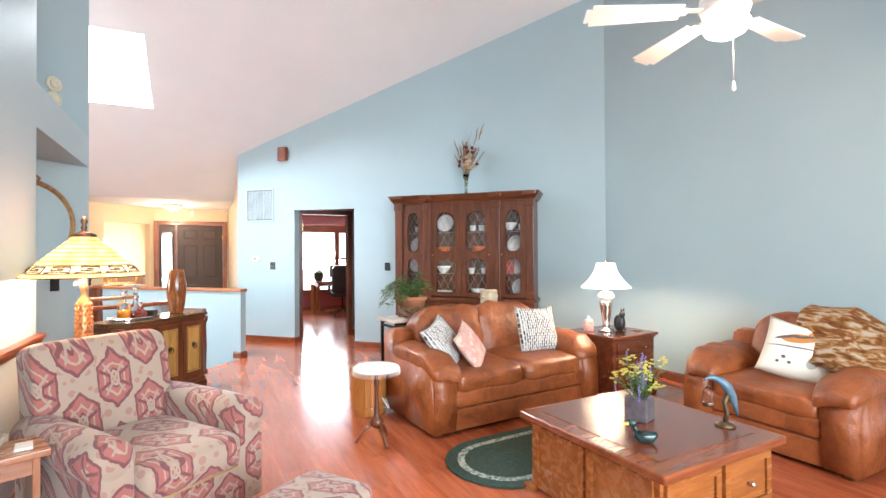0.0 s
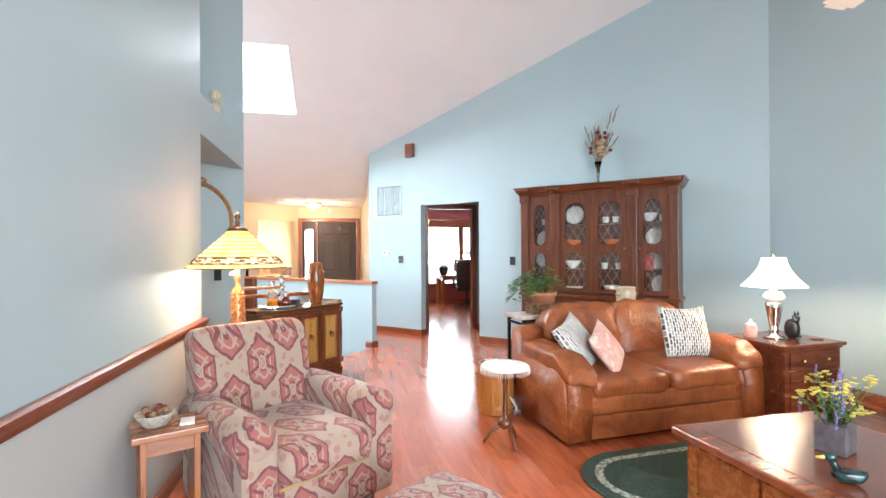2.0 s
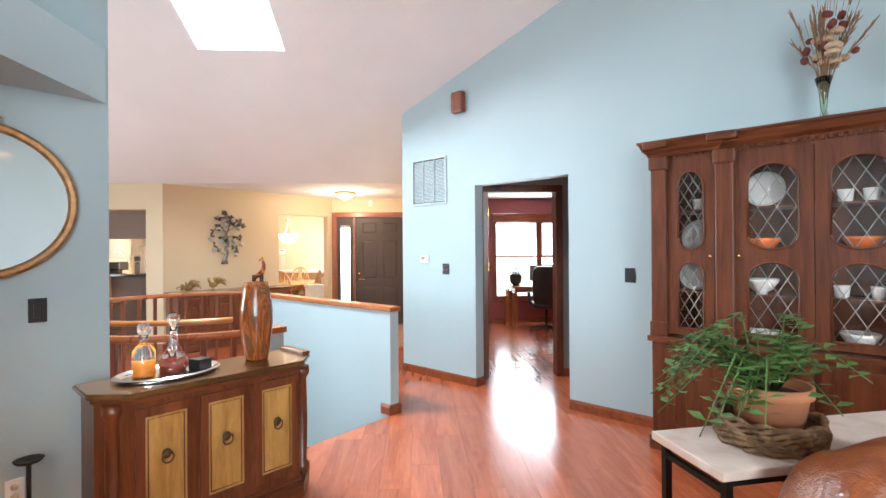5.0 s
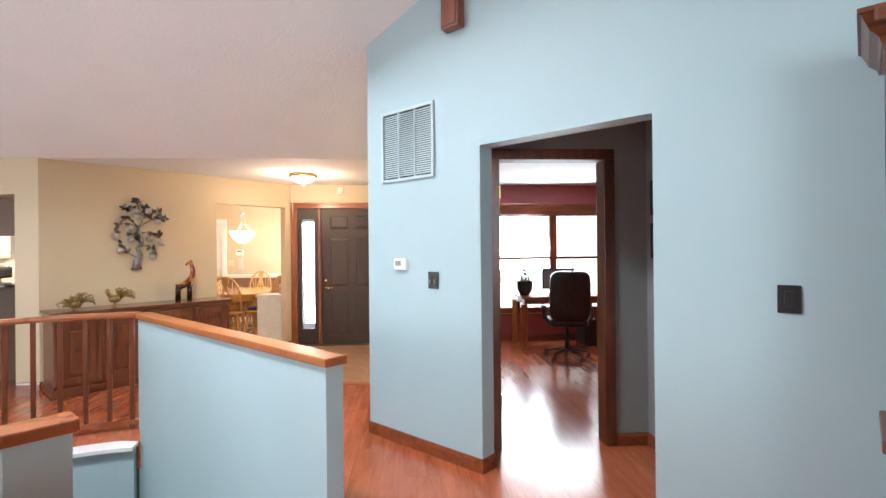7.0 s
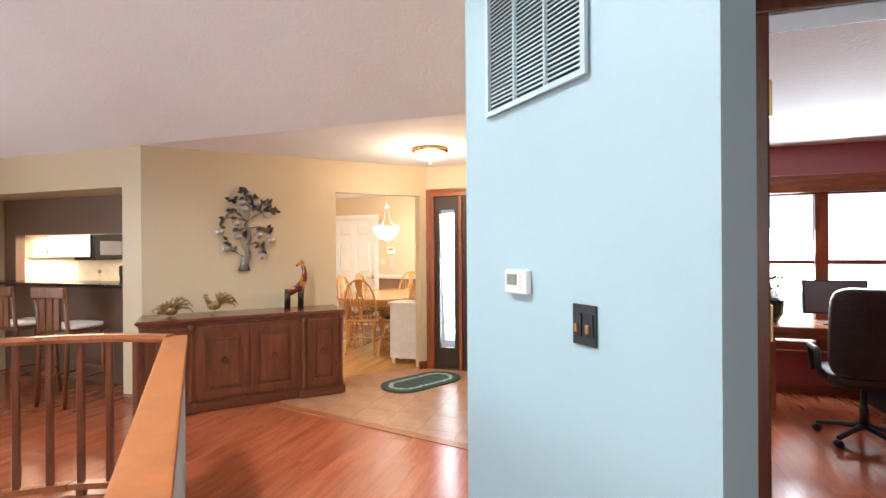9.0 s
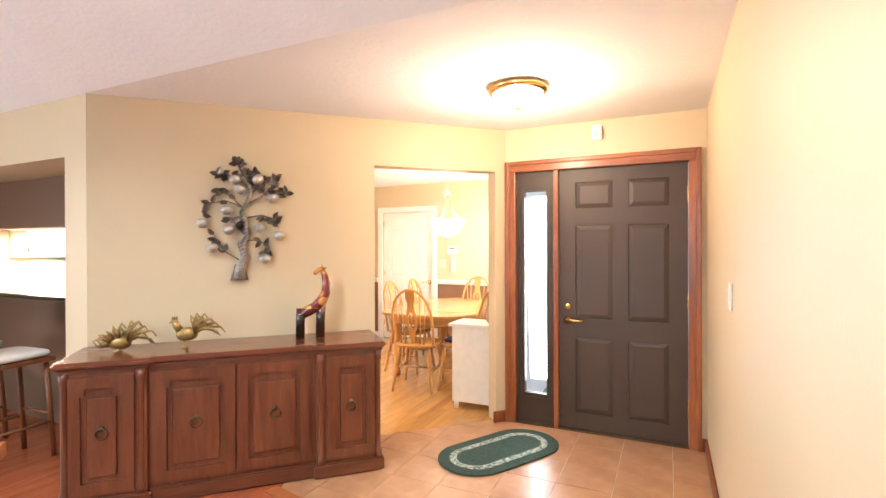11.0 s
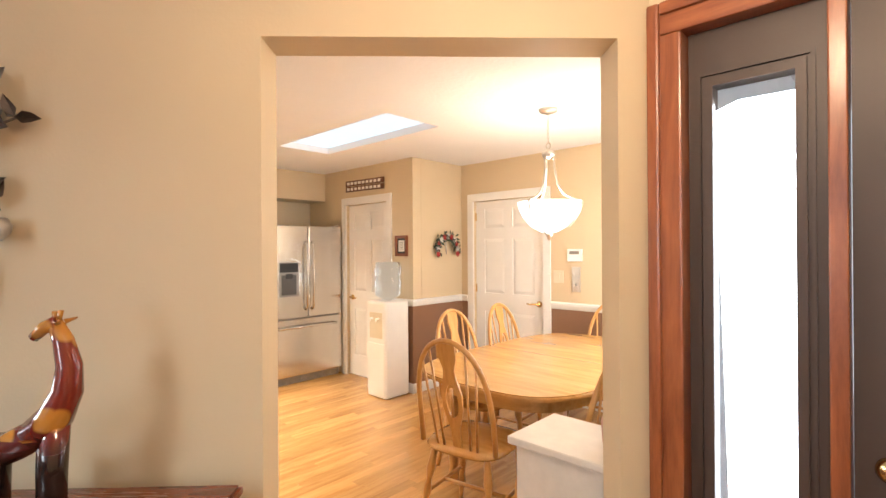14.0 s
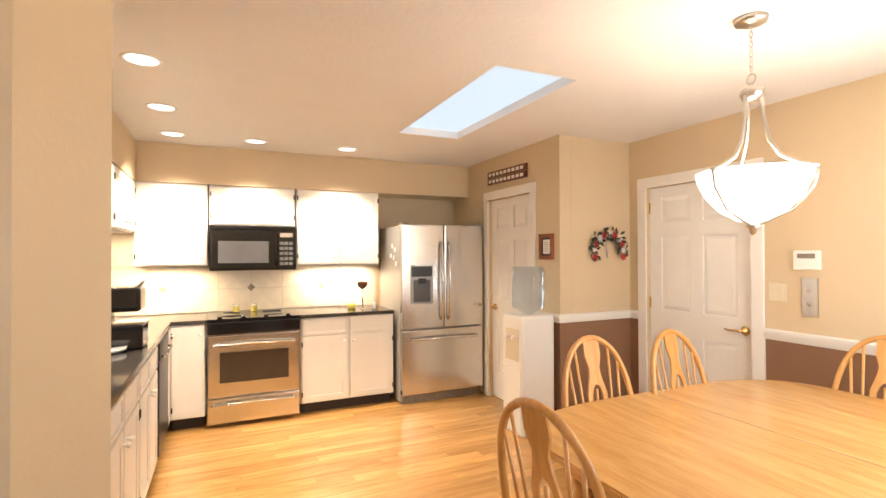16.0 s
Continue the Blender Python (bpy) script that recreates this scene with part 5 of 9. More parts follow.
def pedestal_table(m):
    ob = thing("pedestal_table", m, "small round turned pedestal table under a fringed white doily", "side table")
    part("top", lathe([(0.14, 0.545), (0.155, 0.55), (0.155, 0.565), (0, 0.566)], 32), M_WALNUTX, ob)
    prof = [(0.03, 0.12), (0.05, 0.14), (0.055, 0.17), (0.03, 0.19), (0.018, 0.22), (0.024, 0.25), (0.016, 0.28), (0.016, 0.42), (0.024, 0.45), (0.016, 0.48), (0.03, 0.54), (0.09, 0.546)]
    part("column", lathe(prof, 16), M_WALNUT, ob)
    for k in range(3):
        a = radians(120 * k + 40)
        c, s = math.cos(a), math.sin(a)
        bm = tube([(0.03 * c, 0.03 * s, 0.15), (0.09 * c, 0.09 * s, 0.10), (0.13 * c, 0.13 * s, 0.045), (0.155 * c, 0.155 * s, 0.012)], 0.017, 8, None, 0.012)
        part("leg", bm, M_WALNUT, ob)
    return ob


PED = (1.165, 3.445)
pedestal_table(pose(*PED, 0.002))
ob = thing("doily", pose(*PED, 0.570), "round white crocheted doily with a fringe on the pedestal table", "doily")
part("cloth", lathe([(0, 0.004), (0.165, 0.004), (0.172, -0.002), (0.174, -0.018), (0.170, -0.018), (0.166, -0.004), (0, 0.0)], 40), M_LINEN, ob)
bm = bmesh.new()
for k in range(72):
    a = 2 * math.pi * k / 72
    tube([(0.173 * math.cos(a), 0.173 * math.sin(a), -0.014), (0.177 * math.cos(a + .03), 0.177 * math.sin(a + .03), -0.035), (0.176 * math.cos(a), 0.176 * math.sin(a), -0.052)], 0.0028, 4, bm, 0.0015)
part("fringe", bm, M_LINEN, ob)
single("napkin", cushion(0.13, 0.09, 0.025, 0.6, 0.4, 20, 8, 0.01, 2, (0, 0, 0.0125)), M_LINEN, pose(PED[0] + 0.01, PED[1] - 0.01, 0.5735, 0, 0, 25), "folded white napkin on the doily", "napkin")
ob = thing("nail_keg", pose(1.33, 4.16, 0.002), "honey wooden keg with hoops standing behind the pedestal table", "barrel")
bm = bmesh.new()
for k in range(18):
    a0, a1 = 2 * math.pi * k / 18 + 0.012, 2 * math.pi * (k + 1) / 18 - 0.012
    stv = bmesh.new()
    rs = [(0.145, 0.0), (0.158, 0.12), (0.162, 0.2), (0.158, 0.29), (0.148, 0.40)]
    f, b = [], []
    for r, z in rs:
        f.append([stv.verts.new((r * math.cos(a), r * math.sin(a), z)) for a in (a0, a1)])
        b.append([stv.verts.new(((r - 0.016) * math.cos(a), (r - 0.016) * math.sin(a), z)) for a in (a0, a1)])
    for i in range(len(rs) - 1):
        stv.faces.new((f[i][0], f[i][1], f[i + 1][1], f[i + 1][0])), stv.faces.new((b[i][1], b[i][0], b[i + 1][0], b[i + 1][1]))
        stv.faces.new((f[i][0], f[i + 1][0], b[i + 1][0], b[i][0])), stv.faces.new((f[i][1], b[i][1], b[i + 1][1], f[i + 1][1]))
    stv.faces.new((f[-1][0], f[-1][1], b[-1][1], b[-1][0]))
    bmesh.ops.recalc_face_normals(stv, faces=stv.faces)
    part("stave", stv, M_HONEYZ, ob)
for z, r in ((0.07, 0.156), (0.33, 0.157)):
    part("hoop", sweep([(0.001, -0.014), (0.006, -0.014), (0.006, 0.014), (0.001, 0.014)], [(r * math.cos(-2 * math.pi * k / 36), r * math.sin(-2 * math.pi * k / 36), z) for k in range(36)][::-1], closed=True), M_HONEY, ob, "bent wooden hoop")
part("bottom", lathe([(0.14, 0.01), (0.14, 0.025), (0, 0.025)], 24), M_HONEY, ob)
part("rim", sweep([(-0.018, 0), (0.004, 0), (0.004, 0.02), (-0.018, 0.02)], [(0.146 * math.cos(2 * math.pi * k / 36), 0.146 * math.sin(2 * math.pi * k / 36), 0.396) for k in range(36)], closed=True), M_HONEY, ob)
for k, (x, y, a) in enumerate(((0.02, 0.0, 62), (-0.03, 0.02, 70), (0.05, -0.03, 58), (-0.06, -0.02, 74))):
    pm = thing("magazine", pose(1.33 + x * 0.6, 4.16 + y, 0.295, a, 0, 25 + 20 * k), "glossy white magazine standing in the wooden keg", "magazine", "magazines in the keg")
    part("pages", B(-0.075, -0.28, -0.004, 0.075, 0.15, 0.004, 0.001), M_LINEN, pm)
    part("cover", B(-0.076, -0.281, 0.004, 0.076, 0.151, 0.0052), M_FLORAL if k % 2 else M_WHITE, pm)


def end_table(m):
    ob = thing("end_table", m, "dark cherry end table with small drawers and a moulded top", "end table")
    part("top", B(-0.36, -0.30, 0.59, 0.36, 0.30, 0.62, 0.012, 3), M_ENDWOOD, ob)
    part("cornice", B(-0.34, -0.28, 0.57, 0.34, 0.28, 0.59, 0.006), M_ENDWOOD, ob)
    part("body", B(-0.32, -0.26, 0.07, 0.32, 0.26, 0.57, 0.006), M_ENDWOOD, ob)
    part("plinth", B(-0.345, -0.285, 0.0, 0.345, 0.285, 0.075, 0.012), M_ENDWOOD, ob)
    for z0, z1 in ((0.09, 0.24), (0.255, 0.405), (0.42, 0.56)):
        d = part("drawer", B(-0.26, -0.275, z0, 0.26, -0.258, z1, 0.005), M_ENDWOOD, ob)
        for x in (-0.14, 0.14):
            knob(d, (x, -0.275, (z0 + z1) / 2), 0.013, M_BRASS)
    for x in (-0.295, 0.295):
        part("stile", B(x - 0.025, -0.270, 0.075, x + 0.025, -0.255, 0.57, 0.004), M_ENDWOOD, ob)
    return ob


M_ENDWOOD = wood("dark_cherry", (0.085, 0.018, 0.008, 1), (0.22, 0.058, 0.022, 1), 0.24, (1.2, 10, 10), 0.03, 0.45)
end_table(pose(3.71, 3.60, 0.002, 0, 0, 4) @ Matrix.Diagonal((0.93, 1, 1, 1)))


def white_lamp(m):
    ob = thing("table_lamp", m, "lit table lamp with a white bell shade and silvery urn base", "table lamp")
    part("foot", lathe([(0.075, 0), (0.078, 0.012), (0.06, 0.025), (0.035, 0.035), (0.03, 0.05), (0, 0.05)], 28), M_SILVER, ob)
    part("body", lathe([(0.03, 0.045), (0.04, 0.06), (0.03, 0.08), (0.045, 0.16), (0.062, 0.26), (0.066, 0.30), (0.05, 0.31), (0.03, 0.315), (0, 0.315)], 28), M_SILVER, ob)
    part("urn", lathe([(0.04, 0.31), (0.078, 0.335), (0.082, 0.36), (0.06, 0.385), (0.02, 0.40), (0.014, 0.46), (0, 0.46)], 28), M_CHINA, ob, "white glazed upper bowl")
    prof = [(0.245, 0.44), (0.21, 0.475), (0.16, 0.53), (0.115, 0.60), (0.095, 0.66), (0.090, 0.685)]
    bm = lathe(prof, 36)
    bm.faces.ensure_lookup_table()
    bmesh.ops.delete(bm, geom=[f for f in bm.faces if len(f.verts) > 4], context="FACES")
    bmesh.ops.solidify(bm, geom=list(bm.faces), thickness=0.002)
    part("shade", bm, M_SHADE, ob, "white fabric bell shade, glowing")
    part("finial", lathe([(0.004, 0.46), (0.004, 0.69), (0.010, 0.70), (0.006, 0.715), (0, 0.72)], 10), M_BRASS, ob)
    return ob


def shade_cloth(name, color, power, mixf=0.65):
    m, nt, b = base(name)
    b.inputs["Base Color"].default_value, b.inputs["Roughness"].default_value = color, 0.9
    b.inputs["Emission Color"].default_value, b.inputs["Emission Strength"].default_value = color, power
    return m


M_SHADE = shade_cloth("lit_shade_cloth", (1.0, 0.95, 0.84, 1), 1.15)
white_lamp(pose(3.64, 3.60, 0.622))
ob = thing("lidded_jar", pose(3.50, 3.70, 0.622), "small white patterned glass jar with a lid", "jar")
part("jar", lathe([(0.045, 0), (0.05, 0.01), (0.05, 0.09), (0.04, 0.10), (0, 0.10)], 20), M_FLORAL, ob)
part("lid", lathe([(0.04, 0.10), (0.042, 0.115), (0.012, 0.13), (0.014, 0.145), (0, 0.15)], 20), M_CHINA, ob)
bm = cushion(0.09, 0.12, 0.17, 0.9, 0.9, 16, 12, at=(0, 0, 0.08))
tube([(0, -0.02, 0.12), (0, -0.035, 0.19)], 0.028, 8, bm, 0.03)
for s in (-1, 1):
    tube([(0.018 * s, -0.035, 0.20), (0.024 * s, -0.035, 0.235)], 0.012, 5, bm, 0.002)
tube([(0.03, 0.05, 0.01), (0.06, 0.02, 0.015), (0.055, -0.04, 0.015)], 0.012, 6, bm, 0.008)
single("cat_statuette", bm, M_BLACK, pose(3.77, 3.55, 0.622, 0, 0, 10), "glossy black cat statuette beside the lamp", "figurine")
single("coaster", lathe([(0.045, 0), (0.047, 0.006), (0.04, 0.008), (0, 0.008)], 20), M_BRONZE, pose(3.93, 3.47, 0.622), "round bronze coaster on the end table", "coaster")


def sofa_table(m):
    ob = thing("sofa_table", m, "narrow table with a pale stone top on a black iron frame", "console table")
    part("top", B(-0.78, -0.17, 0.755, 0.78, 0.17, 0.785, 0.006), M_STONE, ob)
    for x in (-0.74, 0.74):
        for y in (-0.14, 0.14):
            part("leg", B(x - 0.012, y - 0.012, 0, x + 0.012, y + 0.012, 0.755), M_IRON, ob)
        part("side_rail", B(x - 0.010, -0.13, 0.70, x + 0.010, 0.13, 0.72), M_IRON, ob)
    for y in (-0.14, 0.14):
        part("long_rail", B(-0.73, y - 0.010, 0.73, 0.73, y + 0.010, 0.754), M_IRON, ob)
    return ob


M_CROCK = blotches("salt_glaze", ((0.3, (0.42, 0.32, 0.20, 1)), (0.7, (0.66, 0.58, 0.44, 1))), 6, 0.3, 0.1)
M_STONE = blotches("pink_stone", ((0.3, (0.52, 0.40, 0.34, 1)), (0.7, (0.70, 0.62, 0.56, 1))), 8, 0.3, 0.05)
SOFAT = pose(2.36, 4.53, 0.002, 0, 0, 8)
sofa_table(SOFAT)


def potted_fern(m):
    ob = thing("potted_plant", m, "trailing green plant in a terracotta pot on a wicker ring", "plant")
    bm = bmesh.new()
    for k in range(7):
        tube([((0.155 + 0.008 * math.sin(9 * a + k)) * math.cos(a), (0.155 + 0.008 * math.sin(9 * a + k)) * math.sin(a), 0.012 + 0.013 * k + 0.006 * math.sin(12 * a + 2 * k)) for a in [2 * math.pi * j / 48 for j in range(49)]], 0.009, 5, bm)
    part("basket", bm, M_WICKER, ob, "woven twig basket")
    part("pot", lathe([(0.09, 0.02), (0.115, 0.16), (0.128, 0.165), (0.128, 0.20), (0.115, 0.20), (0.105, 0.17), (0, 0.165)], 28), M_TERRA, ob, "terracotta pot")
    part("soil", lathe([(0.104, 0.168), (0.06, 0.178), (0, 0.18)], 20), M_SOIL, ob)
    rnd = random.Random(11)
    lv = bmesh.new()
    for k in range(42):
        a, s = rnd.uniform(0, 6.28), rnd.uniform(0.10, 0.36)
        if k < 16:
            a, s = math.pi + rnd.uniform(-0.9, 0.9), rnd.uniform(0.28, 0.44)
        c, q = math.cos(a), math.sin(a)
        h = rnd.uniform(0.04, 0.24) * (1 - s * 1.2)
        drop = -0.20 * (s / 0.44) ** 2 if k < 16 else -0.08 * (s / 0.38) ** 2
        pts = [Vector((0.03 * c, 0.03 * q, 0.18)), Vector((s * 0.5 * c, s * 0.5 * q, 0.24 + h)), Vector((s * c, s * q, 0.20 + h + drop))]
        tube(pts, 0.004, 4, lv, 0.002)
        for j in range(7):
            f = 0.25 + 0.11 * j
            p = pts[0].lerp(pts[1], f * 2) if f < 0.5 else pts[1].lerp(pts[2], f * 2 - 1)
            for sd in (-1, 1):
                dr = Vector((-q * sd, c * sd, rnd.uniform(0.0, 0.5))).normalized()
                l = rnd.uniform(0.035, 0.065)
                w = Vector((c, q, rnd.uniform(-0.4, 0.4))) * 0.015
                v = [lv.verts.new(p), lv.verts.new(p + dr * l * 0.5 + w), lv.verts.new(p + dr * l + Vector((0, 0, -0.008))), lv.verts.new(p + dr * l * 0.5 - w)]
                lv.faces.new(v)
    part("foliage", lv, M_LEAF, ob, "arching green leaves")
    return ob


M_SOIL = plain("soil", (0.05, 0.03, 0.02, 1), 0.95, vary=0.3, bump=0.4)
potted_fern(SOFAT @ pose(-0.45, 0.0, 0.786))
ob = thing("stoneware_crock", SOFAT @ pose(0.52, -0.01, 0.786), "cream salt glazed stoneware crock", "crock")
part("body", lathe([(0.085, 0), (0.093, 0.01), (0.096, 0.17), (0.088, 0.19), (0.095, 0.20), (0.095, 0.215), (0.082, 0.215), (0.080, 0.19), (0.086, 0.16), (0.08, 0.02), (0, 0.02)], 28), M_CROCK, ob)
for s in (-1, 1):
    part("handle", tube([(0.092 * s, -0.03, 0.14), (0.112 * s, -0.02, 0.145), (0.112 * s, 0.02, 0.145), (0.092 * s, 0.03, 0.14)], 0.009, 7), M_CROCK, ob)


# ---------------------------------------------------------------- lantern lamp, little table, stand
def lantern_lamp(m):
    ob = thing("stained_glass_lamp", m, "lit stained glass lamp with a yellow Greek key shade", "table lamp")
    part("base", lathe([(0.10, 0), (0.105, 0.015), (0.08, 0.04), (0.06, 0.06), (0, 0.06)], 28), M_COPPER, ob)
    col = part("column", lathe([(0.05, 0.05), (0.050, 0.08), (0.046, 0.30), (0.037, 0.52), (0.030, 0.545), (0.016, 0.56), (0.016, 0.60), (0.024, 0.615), (0.016, 0.63), (0.012, 0.72), (0, 0.72)], 24), M_COPPER, ob, "bronze column of leaf scales")
    bm = bmesh.new()
    for r in range(17):
        q = 0.046 - 0.0105 * r / 16
        for k in range(10):
            a = 2 * math.pi * (k + 0.5 * (r % 2)) / 10
            z = 0.085 + r * 0.026
            tube([(q * math.cos(a), q * math.sin(a), z), ((q + 0.006) * math.cos(a), (q + 0.006) * math.sin(a), z + 0.012), (q * math.cos(a), q * math.sin(a), z + 0.024)], 0.007, 5, bm, 0.003)
    part("scale_relief", bm, M_COPPER, col)
    rim, top = 0.31, 0.055
    z0, z1 = 0.685, 0.93

    def cone(name, f0, f1, material, parent, label="", out=0.0):
        rs = [(rim + (top - rim) * f + out, z0 + (z1 - z0) * f ** 0.96) for f in (f0, (f0 + f1) / 2, f1)]
        bm = lathe(rs, 48)
        bmesh.ops.delete(bm, geom=[f for f in bm.faces if len(f.verts) > 4], context="FACES")
        bmesh.ops.solidify(bm, geom=list(bm.faces), thickness=0.003)
        return part(name, bm, material, parent, label)

    sh = cone("shade", 0.0, 0.09, M_AMBER, ob, "yellow stained glass shade")
    cone("key_band", 0.095, 0.27, M_KEYBAND, sh, "pale Greek key border")
    for k in range(7):
        cone("shade_panel", 0.275 + 0.103 * k, 0.275 + 0.103 * k + 0.098, M_AMBER, sh)
    part("cap", lathe([(0.066, 0.925), (0.064, 0.94), (0.03, 0.955), (0.012, 0.965), (0.018, 0.985), (0.010, 1.0), (0.02, 1.02), (0.008, 1.05), (0, 1.055)], 20), M_BRONZE, ob, "bronze cap and finial")
    bm = bmesh.new()
    n = 12
    for k in range(n):
        a = 2 * math.pi * k / n
        r0, r1 = 0.310, 0.268

        def at(f, da):
            r = rim + (top - rim) * f + 0.004
            return (r * math.cos(a + da), r * math.sin(a + da), z0 + (z1 - z0) * f ** 0.96)

        key = [at(0.12, 0.02), at(0.12, 0.46), at(0.24, 0.46), at(0.24, 0.12), at(0.165, 0.12), at(0.165, 0.34), at(0.20, 0.34), at(0.20, 0.22)]
        tube(key, 0.0045, 4, bm)
    part("key_pattern", bm, M_WALNUT, sh, "dark brown Greek key line")
    for f in (0.0, 0.092, 0.272, 0.376, 0.479, 0.582, 0.685, 0.788, 0.891):
        r = rim + (top - rim) * f + 0.002
        part("lead_line", tube([(r * math.cos(q), r * math.sin(q), z0 + (z1 - z0) * f ** 0.96) for q in [2 * math.pi * j / 48 for j in range(49)]], 0.0035 if f < 0.3 else 0.0018, 4), M_BRONZE, sh)
    for a in (2.0, 4.4):
        pc = part("pull_chain", tube([(0.06 * math.cos(a), 0.06 * math.sin(a), 0.70), (0.085 * math.cos(a), 0.085 * math.sin(a), 0.655)], 0.0015, 4), M_BRASS, ob)
        part("pull_knob", lathe([(0.003, 0), (0.014, 0.0), (0.010, 0.018), (0.003, 0.028), (0, 0.03)], 10, at=(0.085 * math.cos(a), 0.085 * math.sin(a), 0.632)), M_CHINA, pc)
    return ob


M_COPPER = plain("copper_bronze", (0.46, 0.20, 0.09, 1), 0.38, metal=0.75, vary=0.2, scale=30)


def stained(name, c1, c2, power):
    m, nt, b = base(name)
    v = coords(nt, (1, 1, 1))
    n = node(nt, "TexNoise", Scale=11.0, Detail=3.0)
    nt.links.new(v, n.inputs["Vector"])
    col = ramp(nt, n.outputs[0], ((0.35, c1), (0.65, c2)))
    nt.links.new(col, b.inputs["Base Color"]), nt.links.new(col, b.inputs["Emission Color"])
    b.inputs["Emission Strength"].default_value, b.inputs["Roughness"].default_value = power, 0.2
    return m


M_AMBER = stained("amber_glass", (0.90, 0.46, 0.10, 1), (1.0, 0.70, 0.26, 1), 1.7)
M_KEYBAND = stained("cream_glass", (0.90, 0.62, 0.28, 1), (1.0, 0.78, 0.44, 1), 1.3)
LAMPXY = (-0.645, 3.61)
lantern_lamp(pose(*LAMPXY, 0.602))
ob = thing("lamp_table", pose(*LAMPXY, 0.002), "small dark wooden lamp table behind the armchair", "side table")
part("top", B(-0.22, -0.22, 0.575, 0.22, 0.22, 0.60, 0.008), M_WALNUTX, ob)
for x in (-0.18, 0.18):
    for y in (-0.18, 0.18):
        part("leg", B(x - 0.018, y - 0.018, 0, x + 0.018, y + 0.018, 0.575, 0.004), M_WALNUT, ob)


def mission_table(m):
    ob = thing("mission_table", m, "small cherry side table with fluted slab legs", "side table")
    part("top", B(-0.20, -0.145, 0.57, 0.20, 0.145, 0.60, 0.006), M_CHERRY, ob)
    part("apron", B(-0.155, -0.11, 0.50, 0.155, 0.11, 0.57), M_CHERRY, ob)
    for s in (-1, 1):
        lg = part("slab_leg", B(s * 0.14 - 0.018, -0.115, 0.0, s * 0.14 + 0.018, 0.115, 0.57, 0.004), M_CHERRYZ, ob)
        for k in range(4):
            part("flute", B(s * 0.14 + s * 0.018, -0.085 + 0.045 * k, 0.03, s * 0.14 + s * 0.024, -0.055 + 0.045 * k, 0.52, 0.003), M_CHERRYZ, lg)
    part("stretcher", B(-0.13, -0.015, 0.06, 0.13, 0.015, 0.12), M_CHERRY, ob)
    return ob


M_CHERRYZ = wood("cherry_upright", (0.17, 0.045, 0.014, 1), (0.42, 0.15, 0.045, 1), 0.28, (12, 12, 1.2), coat=0.3)
SIDET = pose(-0.757, 2.615, 0.002, 0, 0, 23) @ Matrix.Diagonal((0.75, 0.84, 1, 1))
mission_table(SIDET)
ob = thing("pinecone_bowl", SIDET @ pose(-0.07, 0.02, 0.601) @ Matrix.Diagonal((1.25, 1.12, 1, 1)), "small woven bowl of dried pods on the side table", "bowl")
part("bowl", lathe([(0.05, 0), (0.06, 0.01), (0.085, 0.05), (0.088, 0.06), (0.08, 0.058), (0.055, 0.015), (0, 0.012)], 24), plain("grey_reed", (0.42, 0.38, 0.32, 1), 0.8, vary=0.25, scale=60, bump=0.6), ob)
rnd = random.Random(3)
for k in range(13):
    a, r = rnd.uniform(0, 6.28), rnd.uniform(0, 0.055)
    part("pod", cushion(0.034, 0.028, 0.03, 0.85, 0.85, 8, 6, at=(r * math.cos(a), r * math.sin(a), 0.055 + rnd.uniform(0, 0.025))), M_DARKBLOOM if k % 2 else M_STRAW, ob)
ob = thing("notepad", SIDET @ pose(0.10, -0.03, 0.601, 0, 0, 80), "white paper pad on the side table", "paper")
part("pad", B(-0.055, -0.04, 0, 0.055, 0.04, 0.010, 0.002), M_LINEN, ob)
part("sheet", B(-0.05, -0.035, 0.0102, 0.052, 0.036, 0.0108), M_WHITE, ob)
ob = thing("floor_cushion", pose(-0.78, 2.60, 0.002), "pale floral cushion under the side table", "cushion")
part("cushion", cushion(0.17, 0.17, 0.24, 0.6, 0.5, 20, 12, 0.01, 0, (0.06, -0.02, 0.12)), M_FLORAL, ob)
bm = tube([(0, 0, 0.012), (0.004, 0, 0.20), (-0.004, 0, 0.35), (0, 0, 0.46)], 0.010, 8)
ob = thing("candle_stand", D(-4.50, 2.93, 0.002), "slender black iron candle stand on the floor", "candle stand")
part("stem", bm, M_IRON, ob)
for k in range(3):
    a = 2.1 * k + 0.5
    part("foot", tube([(0, 0, 0.05), (0.05 * math.cos(a), 0.05 * math.sin(a), 0.03), (0.085 * math.cos(a), 0.085 * math.sin(a), 0.006)], 0.008, 6), M_IRON, ob)
part("pan", lathe([(0.01, 0.45), (0.05, 0.462), (0.06, 0.475), (0.055, 0.475), (0, 0.466)], 20), M_IRON, ob)


